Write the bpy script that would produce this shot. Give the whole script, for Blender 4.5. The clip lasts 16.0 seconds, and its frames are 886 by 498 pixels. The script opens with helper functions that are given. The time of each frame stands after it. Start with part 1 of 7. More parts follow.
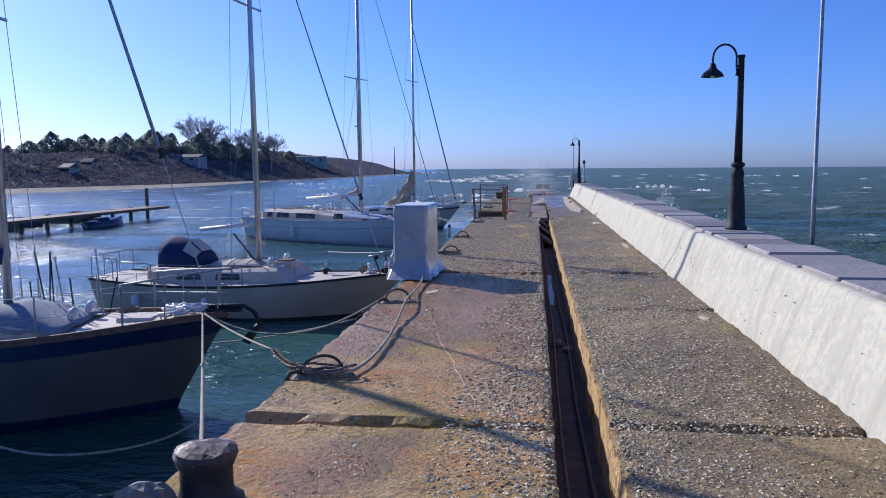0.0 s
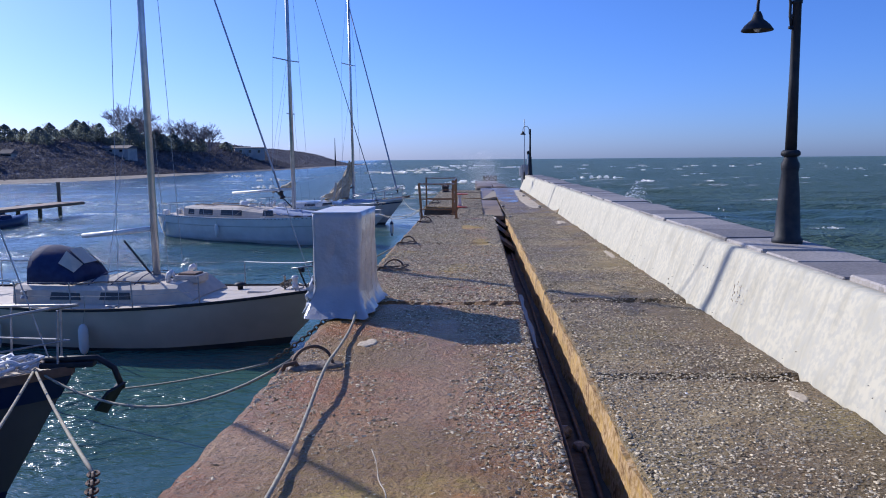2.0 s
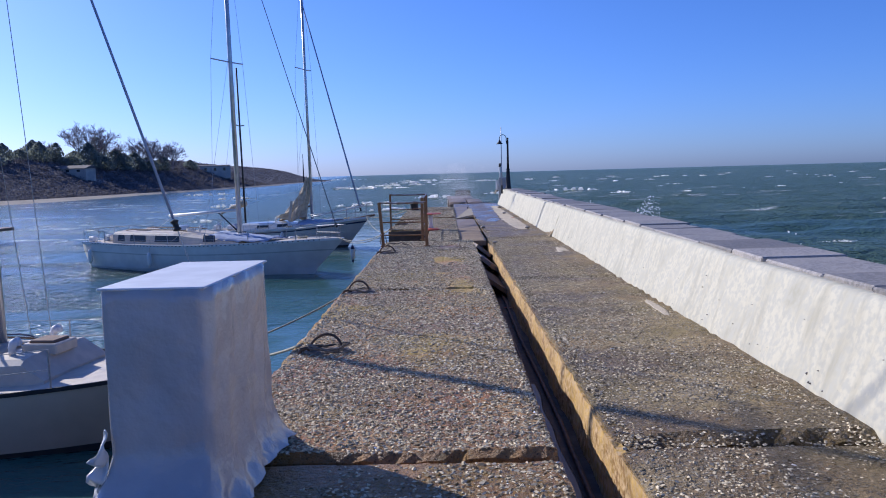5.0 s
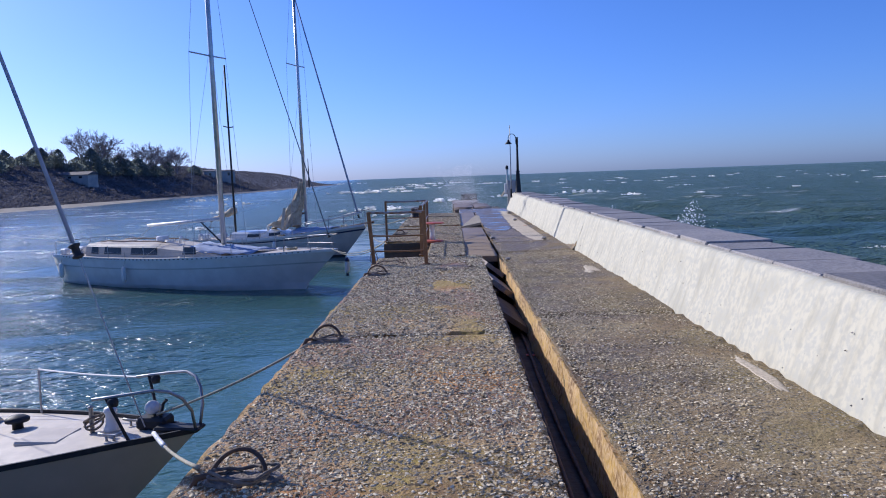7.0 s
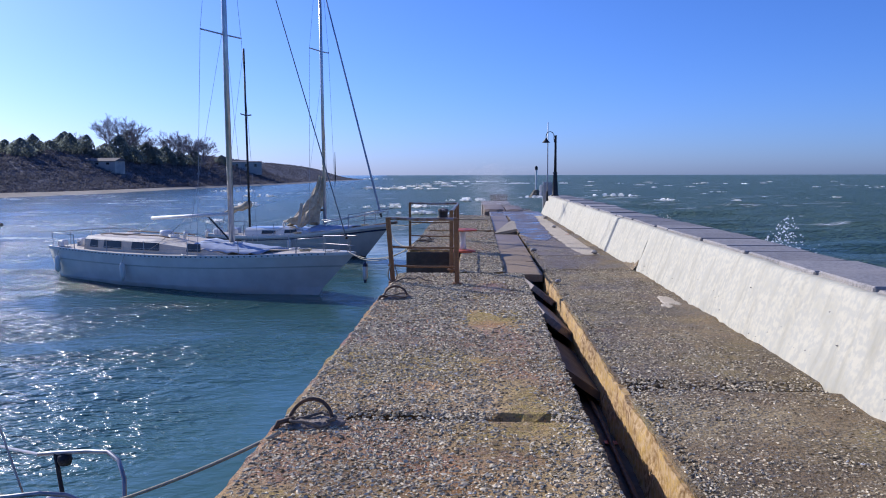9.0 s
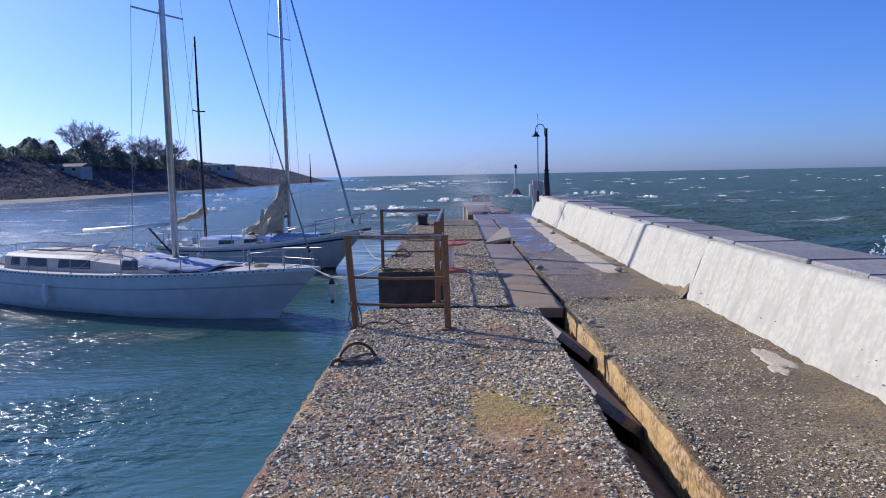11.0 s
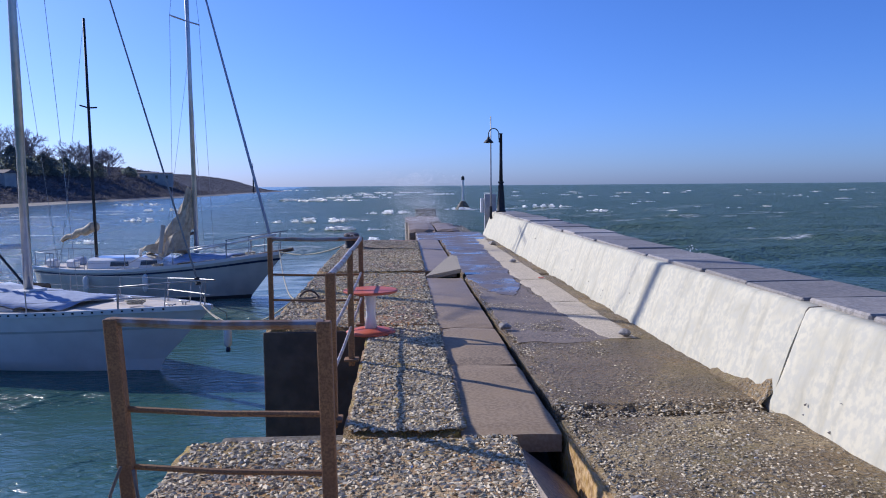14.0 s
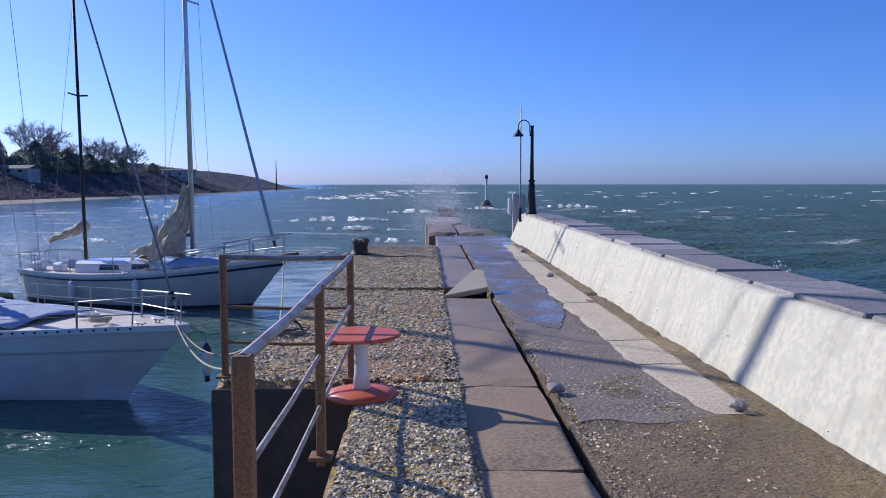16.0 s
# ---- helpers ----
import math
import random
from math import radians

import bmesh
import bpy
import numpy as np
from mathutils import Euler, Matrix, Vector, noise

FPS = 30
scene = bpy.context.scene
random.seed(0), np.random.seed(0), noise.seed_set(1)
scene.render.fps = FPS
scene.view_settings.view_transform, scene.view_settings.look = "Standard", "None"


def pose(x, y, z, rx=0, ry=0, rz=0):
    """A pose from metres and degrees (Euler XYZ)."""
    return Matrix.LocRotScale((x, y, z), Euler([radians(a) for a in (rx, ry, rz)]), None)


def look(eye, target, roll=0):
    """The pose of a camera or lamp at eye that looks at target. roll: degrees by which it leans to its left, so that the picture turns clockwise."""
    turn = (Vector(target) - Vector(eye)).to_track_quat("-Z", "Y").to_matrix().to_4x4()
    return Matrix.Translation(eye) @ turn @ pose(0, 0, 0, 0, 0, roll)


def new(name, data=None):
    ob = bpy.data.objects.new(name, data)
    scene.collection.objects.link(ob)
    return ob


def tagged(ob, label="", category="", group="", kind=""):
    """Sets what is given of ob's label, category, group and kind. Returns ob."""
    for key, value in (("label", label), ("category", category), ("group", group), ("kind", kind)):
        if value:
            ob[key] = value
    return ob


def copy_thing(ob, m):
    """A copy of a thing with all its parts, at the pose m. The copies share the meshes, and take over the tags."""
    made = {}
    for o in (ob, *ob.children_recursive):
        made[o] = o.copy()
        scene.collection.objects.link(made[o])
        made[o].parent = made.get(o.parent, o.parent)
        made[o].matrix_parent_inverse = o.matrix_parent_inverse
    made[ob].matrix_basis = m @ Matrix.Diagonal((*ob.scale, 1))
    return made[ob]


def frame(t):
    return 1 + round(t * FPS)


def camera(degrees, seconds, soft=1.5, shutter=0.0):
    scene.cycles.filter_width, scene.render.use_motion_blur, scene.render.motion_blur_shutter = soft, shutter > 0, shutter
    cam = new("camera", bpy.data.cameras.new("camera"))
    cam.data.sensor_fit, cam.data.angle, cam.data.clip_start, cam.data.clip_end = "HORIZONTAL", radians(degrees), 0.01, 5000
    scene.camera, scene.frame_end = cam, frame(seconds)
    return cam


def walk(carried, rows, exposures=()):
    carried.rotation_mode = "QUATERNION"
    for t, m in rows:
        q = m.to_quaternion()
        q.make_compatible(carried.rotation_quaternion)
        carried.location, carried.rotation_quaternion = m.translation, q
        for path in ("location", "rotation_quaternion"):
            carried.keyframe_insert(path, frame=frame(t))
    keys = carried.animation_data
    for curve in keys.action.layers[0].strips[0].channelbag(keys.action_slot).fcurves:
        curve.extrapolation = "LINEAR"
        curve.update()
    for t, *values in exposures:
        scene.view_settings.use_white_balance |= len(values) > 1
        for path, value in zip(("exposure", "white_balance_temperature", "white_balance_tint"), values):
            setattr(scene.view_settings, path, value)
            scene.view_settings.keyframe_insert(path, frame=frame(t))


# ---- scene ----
EXPOSURE = 0.06
cam = camera(60.0, 16.0, soft=1.0)
ROWS = [
    (0.0, 0.000, -0.000, 1.729, 84.01, 0.34, 6.80),
    (0.5, -0.068, 0.726, 1.764, 85.08, 2.22, 4.49),
    (1.0, -0.156, 1.667, 1.717, 83.73, 1.42, 5.94),
    (1.5, -0.250, 2.567, 1.737, 84.27, 0.58, 3.73),
    (2.0, -0.386, 3.482, 1.730, 83.32, 0.49, 2.48),
    (2.5, -0.443, 4.286, 1.737, 83.36, 0.84, 2.25),
    (3.0, -0.550, 5.155, 1.691, 82.71, 1.88, 1.41),
    (3.5, -0.580, 5.867, 1.675, 83.33, 1.42, 2.38),
    (4.0, -0.552, 6.677, 1.735, 83.02, 0.64, 1.18),
    (4.2, -0.567, 7.004, 1.714, 84.39, 0.19, 0.27),
    (6.3, -0.329, 10.055, 1.667, 83.50, 3.19, 1.37),
    (6.5, -0.350, 10.383, 1.685, 82.81, 1.59, 2.24),
    (7.0, -0.424, 11.221, 1.675, 84.58, 2.03, 0.70),
    (7.5, -0.420, 11.982, 1.680, 85.11, 1.79, 3.39),
    (8.0, -0.473, 12.775, 1.699, 85.33, 0.56, 3.61),
    (8.5, -0.586, 13.350, 1.714, 83.96, 0.27, 2.18),
    (8.7, -0.611, 13.590, 1.707, 84.47, 0.19, 2.73),
    (10.8, -0.864, 17.353, 1.691, 84.41, -0.53, 0.72),
    (11.0, -0.873, 17.673, 1.681, 84.45, 1.09, 0.92),
    (11.5, -0.835, 18.389, 1.667, 84.88, 1.12, -0.43),
    (12.0, -0.816, 19.207, 1.682, 84.77, 0.24, 0.11),
    (12.5, -0.856, 19.951, 1.673, 84.16, 1.96, -2.18),
    (13.0, -0.740, 20.771, 1.651, 84.86, 0.78, -1.52),
    (13.5, -0.673, 21.460, 1.684, 86.07, 0.03, -1.50),
    (14.0, -0.611, 22.195, 1.686, 85.24, 0.45, -3.03),
    (14.5, -0.489, 22.931, 1.683, 86.77, 0.42, -1.91),
    (15.0, -0.469, 23.641, 1.655, 84.96, -0.78, 0.59),
    (15.5, -0.524, 24.188, 1.676, 84.03, -0.80, -0.41),
    (16.0, -0.480, 24.952, 1.674, 85.15, 0.03, -1.32),
]
walk(cam, [(t, pose(x, y, z, rx, ry, rz)) for t, x, y, z, rx, ry, rz in ROWS], exposures=[(0.0, EXPOSURE, 4950, 31)])

# ---- world ----
WATER = -2.1
world = bpy.data.worlds.new("sky")
scene.world = world
world.use_nodes = True
wn = world.node_tree
sky = wn.nodes.new("ShaderNodeTexSky")
sky.sky_type, sky.sun_disc = "NISHITA", False
SUN_EL, SUN_AZ = radians(28), math.atan2(-1.0, 0.77)      # azimuth from +y, clockwise to +x
sky.sun_elevation, sky.sun_rotation = SUN_EL, SUN_AZ
sky.air_density, sky.dust_density, sky.ozone_density = 0.85, 0.7, 8.0
bg = wn.nodes["Background"]
wn.links.new(sky.outputs["Color"], bg.inputs["Color"])
bg.inputs["Strength"].default_value = 0.106
sun = new("sun", bpy.data.lights.new("sun", "SUN"))
sun.data.energy, sun.data.angle, sun.data.color = 4.7, radians(0.6), (1.0, 0.88, 0.55)
sd = Vector((math.sin(SUN_AZ) * math.cos(SUN_EL), math.cos(SUN_AZ) * math.cos(SUN_EL), math.sin(SUN_EL)))
sun.matrix_world = look(sd * 50, (0, 0, 0))


# ---- materials ----
def material(name, base, rough=0.8, metal=0.0, second=None, scale=3.0, spread=(0.4, 0.62), grain=None, grain_scale=60.0,
             bump=0.0, bump_scale=80.0, spec=0.5, transmission=0.0, coat=0.0, vary=0.0):
    m = bpy.data.materials.new(name)
    m.use_nodes = True
    n, l = m.node_tree.nodes, m.node_tree.links
    b = n["Principled BSDF"]
    b.inputs["Roughness"].default_value, b.inputs["Metallic"].default_value = rough, metal
    b.inputs["Specular IOR Level"].default_value = spec
    b.inputs["Transmission Weight"].default_value = transmission
    b.inputs["Coat Weight"].default_value = coat
    tc = n.new("ShaderNodeTexCoord")
    col = None
    if second or grain or vary:
        rgb = n.new("ShaderNodeRGB")
        rgb.outputs[0].default_value = (*base, 1)
        col = rgb.outputs[0]
        for other, sc, lo, hi, det in ((second, scale, spread[0], spread[1], 6.0), (grain, grain_scale, 0.42, 0.6, 3.0)):
            if not other:
                continue
            t = n.new("ShaderNodeTexNoise")
            t.inputs["Scale"].default_value, t.inputs["Detail"].default_value = sc, det
            l.new(tc.outputs["Object"], t.inputs["Vector"])
            r = n.new("ShaderNodeMapRange")
            r.inputs["From Min"].default_value, r.inputs["From Max"].default_value = lo, hi
            l.new(t.outputs["Fac"], r.inputs["Value"])
            mx = n.new("ShaderNodeMix")
            mx.data_type = "RGBA"
            l.new(r.outputs[0], mx.inputs["Factor"])
            l.new(col, mx.inputs["A"])
            mx.inputs["B"].default_value = (*other, 1)
            col = mx.outputs["Result"]
        if vary:
            oi = n.new("ShaderNodeObjectInfo")
            r = n.new("ShaderNodeMapRange")
            r.inputs["To Min"].default_value, r.inputs["To Max"].default_value = 1 - vary, 1 + vary
            l.new(oi.outputs["Random"], r.inputs["Value"])
            hs = n.new("ShaderNodeHueSaturation")
            l.new(r.outputs[0], hs.inputs["Value"])
            l.new(col, hs.inputs["Color"])
            col = hs.outputs[0]
        l.new(col, b.inputs["Base Color"])
    else:
        b.inputs["Base Color"].default_value = (*base, 1)
    if bump:
        t = n.new("ShaderNodeTexNoise")
        t.inputs["Scale"].default_value, t.inputs["Detail"].default_value = bump_scale, 5.0
        l.new(tc.outputs["Object"], t.inputs["Vector"])
        bp = n.new("ShaderNodeBump")
        bp.inputs["Strength"].default_value, bp.inputs["Distance"].default_value = min(1.0, bump * 50), bump
        l.new(t.outputs["Fac"], bp.inputs["Height"])
        l.new(bp.outputs[0], b.inputs["Normal"])
    return m


# ---- mesh helpers ----
def part(name, bm, mat, parent=None, label="", smooth=False):
    me = bpy.data.meshes.new(name)
    bm.to_mesh(me)
    bm.free()
    if smooth:
        me.polygons.foreach_set("use_smooth", [True] * len(me.polygons))
    me.materials.append(mat)
    ob = new(name, me)
    if parent:
        ob.parent = parent
    if label:
        tagged(ob, label)
    return ob


def thing(name, label, category, m=None, group="", kind=""):
    ob = new(name)
    if m is not None:
        ob.matrix_basis = m
    return tagged(ob, label, category, group, kind)


def box_bm(x0, y0, z0, x1, y1, z1, bevel=0.0, bm=None):
    bm = bm or bmesh.new()
    v = [bm.verts.new((x, y, z)) for x in (x0, x1) for y in (y0, y1) for z in (z0, z1)]
    fs = [bm.faces.new([v[i] for i in q]) for q in ((0, 1, 3, 2), (4, 6, 7, 5), (0, 4, 5, 1), (2, 3, 7, 6), (0, 2, 6, 4), (1, 5, 7, 3))]
    if bevel:
        es = list({e for f in fs for e in f.edges})
        bmesh.ops.bevel(bm, geom=es, offset=bevel, segments=1, affect="EDGES")
    return bm


def tube(bm, pts, r, n=8, cap=True, r1=None):
    """A round bar along the points; r may taper to r1."""
    pts = [Vector(p) for p in pts]
    rings = []
    side = None
    for i, p in enumerate(pts):
        a, b = pts[max(i - 1, 0)], pts[min(i + 1, len(pts) - 1)]
        d = (b - a).normalized()
        if side is None:
            side = d.orthogonal().normalized()
        side = (side - d * side.dot(d)).normalized()
        up = d.cross(side)
        rr = r if r1 is None else r + (r1 - r) * i / (len(pts) - 1)
        rings.append([bm.verts.new(p + (side * math.cos(q) + up * math.sin(q)) * rr) for q in (2 * math.pi * j / n for j in range(n))])
    for a, b in zip(rings, rings[1:]):
        for j in range(n):
            bm.faces.new((a[j], a[(j + 1) % n], b[(j + 1) % n], b[j]))
    if cap:
        bm.faces.new(rings[0][::-1])
        bm.faces.new(rings[-1])
    return bm


def lathe(bm, prof, n=16, at=(0, 0, 0)):
    at = Vector(at)
    rings = [[bm.verts.new(at + Vector((r * math.cos(a), r * math.sin(a), z))) for a in (2 * math.pi * j / n for j in range(n))] for r, z in prof]
    for a, b in zip(rings, rings[1:]):
        for j in range(n):
            bm.faces.new((a[j], a[(j + 1) % n], b[(j + 1) % n], b[j]))
    bm.faces.new(rings[0][::-1])
    bm.faces.new(rings[-1])
    return bm


def sag(a, b, drop, n=14):
    a, b = Vector(a), Vector(b)
    return [a.lerp(b, i / n) - Vector((0, 0, drop * 4 * (i / n) * (1 - i / n))) for i in range(n + 1)]


def rough_sheet(xs, ys, fz):
    """A sheet of quads over the grid, at the heights fz(x, y)."""
    bm = bmesh.new()
    g = [[bm.verts.new((x, y, fz(x, y))) for x in xs] for y in ys]
    for a, b in zip(g, g[1:]):
        for i in range(len(xs) - 1):
            bm.faces.new((a[i], a[i + 1], b[i + 1], b[i]))
    return bm


def mottled_concrete(name, dry, wet, rust, pebble, wetness, pebbles=1.0, olive=(0.38, 0.31, 0.13), cover=(0.36, 0.52), soaked=None):
    """Worn concrete with its gravel laid bare, rusty and damp in patches."""
    m = bpy.data.materials.new(name)
    m.use_nodes = True
    n, l = m.node_tree.nodes, m.node_tree.links
    b = n["Principled BSDF"]
    b.inputs["Specular IOR Level"].default_value = 0.25
    geo = n.new("ShaderNodeNewGeometry")

    def noise_fac(scale, lo, hi, detail=6.0, offset=0.0):
        mp = n.new("ShaderNodeVectorMath")
        mp.operation = "ADD"
        mp.inputs[1].default_value = (offset, offset * 0.7, 0)
        l.new(geo.outputs["Position"], mp.inputs[0])
        t = n.new("ShaderNodeTexNoise")
        t.inputs["Scale"].default_value, t.inputs["Detail"].default_value, t.inputs["Roughness"].default_value = scale, detail, 0.6
        l.new(mp.outputs[0], t.inputs["Vector"])
        r = n.new("ShaderNodeMapRange")
        r.inputs["From Min"].default_value, r.inputs["From Max"].default_value = lo, hi
        l.new(t.outputs["Fac"], r.inputs["Value"])
        return r.outputs[0]

    def mix(fac, a, c, mode="MIX"):
        x = n.new("ShaderNodeMix")
        x.data_type, x.blend_type = "RGBA", mode
        if isinstance(fac, float):
            x.inputs["Factor"].default_value = fac
        else:
            l.new(fac, x.inputs["Factor"])
        for key, v in (("A", a), ("B", c)):
            if isinstance(v, tuple):
                x.inputs[key].default_value = (*v, 1)
            else:
                l.new(v, x.inputs[key])
        return x.outputs["Result"]

    vor = n.new("ShaderNodeTexVoronoi")
    vor.inputs["Scale"].default_value = 34.0
    l.new(geo.outputs["Position"], vor.inputs["Vector"])
    ramp = n.new("ShaderNodeMapRange")
    ramp.inputs["From Min"].default_value, ramp.inputs["From Max"].default_value = 0.32, 0.52
    ramp.inputs["To Min"].default_value, ramp.inputs["To Max"].default_value = pebbles, 0.0
    l.new(vor.outputs["Distance"], ramp.inputs["Value"])
    sep = n.new("ShaderNodeSeparateColor")
    l.new(vor.outputs["Color"], sep.inputs[0])
    stone = mix(sep.outputs[0], pebble, tuple(0.35 * c for c in pebble))
    ground = mix(noise_fac(0.9, 0.42, 0.6), dry, rust)
    ground = mix(noise_fac(0.75, 0.45, 0.57, 5.0, 53.0), ground, olive)
    ground = mix(noise_fac(14.0, 0.35, 0.7, 4.0), ground, tuple(0.6 * c for c in dry))
    ground = mix(noise_fac(48.0, 0.56, 0.68, 3.0, 11.0), ground, tuple(0.3 * c for c in dry))
    ground = mix(noise_fac(19.0, 0.60, 0.67, 6.0, 41.0), ground, tuple(0.28 * c for c in dry))
    ground = mix(noise_fac(23.0, 0.62, 0.70, 5.0, 67.0), ground, tuple(min(0.8, 1.35 * c) for c in pebble))
    bare = n.new("ShaderNodeMath")
    bare.operation = "MULTIPLY"
    l.new(ramp.outputs[0], bare.inputs[0])
    l.new(noise_fac(1.3, cover[0], cover[1], 5.0, 31.0), bare.inputs[1])
    col = mix(bare.outputs[0], ground, stone)
    damp = noise_fac(0.55, 0.5 - wetness, 0.62 - wetness, 5.0, 77.0)
    if soaked:                                               # a stretch left wet by spray, with a ragged edge
        far_ = n.new("ShaderNodeVectorMath")
        far_.operation = "DISTANCE"
        far_.inputs[1].default_value = (soaked[0], soaked[1] * soaked[3], 0)
        long_ = n.new("ShaderNodeVectorMath")
        long_.operation = "MULTIPLY"
        long_.inputs[1].default_value = (1.0, soaked[3], 1.0)
        l.new(geo.outputs["Position"], long_.inputs[0])
        l.new(long_.outputs[0], far_.inputs[0])
        edge = n.new("ShaderNodeMath")
        edge.operation = "MULTIPLY_ADD"
        l.new(noise_fac(1.1, 0.3, 0.7, 6.0, 19.0), edge.inputs[0])
        edge.inputs[1].default_value = soaked[4]
        l.new(far_.outputs["Value"], edge.inputs[2])
        wet_r = n.new("ShaderNodeMapRange")
        wet_r.inputs["From Min"].default_value, wet_r.inputs["From Max"].default_value = soaked[2] + 0.27 * soaked[4], soaked[2] - 0.19 * soaked[4]
        l.new(edge.outputs[0], wet_r.inputs["Value"])
        both = n.new("ShaderNodeMath")
        both.operation = "MAXIMUM"
        l.new(damp, both.inputs[0])
        l.new(wet_r.outputs[0], both.inputs[1])
        damp = both.outputs[0]
    col = mix(damp, col, wet, "MULTIPLY")
    l.new(col, b.inputs["Base Color"])
    r = n.new("ShaderNodeMapRange")
    r.inputs["To Min"].default_value, r.inputs["To Max"].default_value = 0.85, 0.38
    l.new(damp, r.inputs["Value"])
    l.new(r.outputs[0], b.inputs["Roughness"])
    b1 = n.new("ShaderNodeBump")
    b1.inputs["Strength"].default_value, b1.inputs["Distance"].default_value = 0.9, 0.012
    l.new(bare.outputs[0], b1.inputs["Height"])
    t = n.new("ShaderNodeTexNoise")
    t.inputs["Scale"].default_value, t.inputs["Detail"].default_value = 70.0, 6.0
    l.new(geo.outputs["Position"], t.inputs["Vector"])
    b2 = n.new("ShaderNodeBump")
    b2.inputs["Strength"].default_value, b2.inputs["Distance"].default_value = 0.8, 0.007
    l.new(t.outputs["Fac"], b2.inputs["Height"])
    l.new(b1.outputs[0], b2.inputs["Normal"])
    t = n.new("ShaderNodeTexNoise")
    t.inputs["Scale"].default_value, t.inputs["Detail"].default_value, t.inputs["Roughness"].default_value = 17.0, 8.0, 0.65
    l.new(geo.outputs["Position"], t.inputs["Vector"])
    b3 = n.new("ShaderNodeBump")
    b3.inputs["Strength"].default_value, b3.inputs["Distance"].default_value = 1.0, 0.05
    l.new(t.outputs["Fac"], b3.inputs["Height"])
    l.new(b2.outputs[0], b3.inputs["Normal"])
    l.new(b3.outputs[0], b.inputs["Normal"])
    return m


def sea_material(name, deep, foam_lo, foam_hi, rough, bump):
    m = bpy.data.materials.new(name)
    m.use_nodes = True
    n, l = m.node_tree.nodes, m.node_tree.links
    b = n["Principled BSDF"]
    geo = n.new("ShaderNodeNewGeometry")
    b.inputs["Roughness"].default_value, b.inputs["IOR"].default_value, b.inputs["Specular IOR Level"].default_value = rough, 1.33, 0.6

    def nz(scale, detail, stretch=(1, 1, 1), dist=0.0):
        mp = n.new("ShaderNodeMapping")
        mp.inputs["Scale"].default_value = stretch
        l.new(geo.outputs["Position"], mp.inputs["Vector"])
        t = n.new("ShaderNodeTexNoise")
        t.inputs["Scale"].default_value, t.inputs["Detail"].default_value, t.inputs["Distortion"].default_value = scale, detail, dist
        l.new(mp.outputs[0], t.inputs["Vector"])
        return t.outputs["Fac"]

    tone = n.new("ShaderNodeMix")
    tone.data_type = "RGBA"
    r0 = n.new("ShaderNodeMapRange")
    r0.inputs["From Min"].default_value, r0.inputs["From Max"].default_value = 0.35, 0.65
    l.new(nz(0.05, 4.0), r0.inputs["Value"])
    l.new(r0.outputs[0], tone.inputs["Factor"])
    tone.inputs["A"].default_value = (*deep, 1)
    tone.inputs["B"].default_value = (*(c * 1.7 for c in deep), 1)
    sep = n.new("ShaderNodeSeparateXYZ")
    l.new(geo.outputs["Position"], sep.inputs[0])
    open_sea = n.new("ShaderNodeMapRange")                   # sheltered west of the pier, rough east of it
    open_sea.inputs["From Min"].default_value, open_sea.inputs["From Max"].default_value = -2.0, 3.0
    l.new(sep.outputs["X"], open_sea.inputs["Value"])
    def math_node(op, u, v):
        q = n.new("ShaderNodeMath")
        q.operation = op
        for k, e in enumerate((u, v)):
            if isinstance(e, float):
                q.inputs[k].default_value = e
            else:
                l.new(e, q.inputs[k])
        return q.outputs[0]

    out = math_node("ADD", sep.outputs["X"], math_node("MULTIPLY", math_node("MAXIMUM", math_node("SUBTRACT", sep.outputs["Y"], 50.0), 0.0), 0.12))
    bay = n.new("ShaderNodeMapRange")                        # the shelter fades beyond the pier's end
    bay.inputs["From Min"].default_value, bay.inputs["From Max"].default_value = -45.0, 6.0
    l.new(out, bay.inputs["Value"])
    past = n.new("ShaderNodeMapRange")
    past.inputs["From Min"].default_value, past.inputs["From Max"].default_value = 42.0, 66.0
    l.new(sep.outputs["Y"], past.inputs["Value"])
    near_ = math_node("MULTIPLY", open_sea.outputs[0], math_node("SUBTRACT", 1.0, past.outputs[0]))
    rough_sea = math_node("MAXIMUM", near_, math_node("MULTIPLY", bay.outputs[0], past.outputs[0]))
    big = n.new("ShaderNodeMapRange")
    big.inputs["From Min"].default_value, big.inputs["From Max"].default_value = foam_lo, foam_hi
    l.new(nz(0.12, 3.0, (0.8, 1.6, 1), 0.6), big.inputs["Value"])
    fine = n.new("ShaderNodeMapRange")
    fine.inputs["From Min"].default_value, fine.inputs["From Max"].default_value = 0.47, 0.58
    l.new(nz(1.1, 6.0, (0.7, 1.5, 1), 1.0), fine.inputs["Value"])
    mul = n.new("ShaderNodeMath")
    mul.operation = "MULTIPLY"
    l.new(big.outputs[0], mul.inputs[0])
    l.new(fine.outputs[0], mul.inputs[1])
    white = n.new("ShaderNodeMath")
    white.operation = "MULTIPLY"
    l.new(mul.outputs[0], white.inputs[0])
    surf = n.new("ShaderNodeMapRange")                       # broken water round the pier's end
    surf.inputs["From Min"].default_value, surf.inputs["From Max"].default_value = 44.0, 60.0
    l.new(sep.outputs["Y"], surf.inputs["Value"])
    either = n.new("ShaderNodeMath")
    either.operation = "MAXIMUM"
    l.new(rough_sea, either.inputs[0])
    l.new(surf.outputs[0], either.inputs[1])
    l.new(either.outputs[0], white.inputs[1])
    mul = white
    fm = n.new("ShaderNodeMix")
    fm.data_type = "RGBA"
    l.new(mul.outputs[0], fm.inputs["Factor"])
    green = n.new("ShaderNodeMix")
    green.data_type = "RGBA"
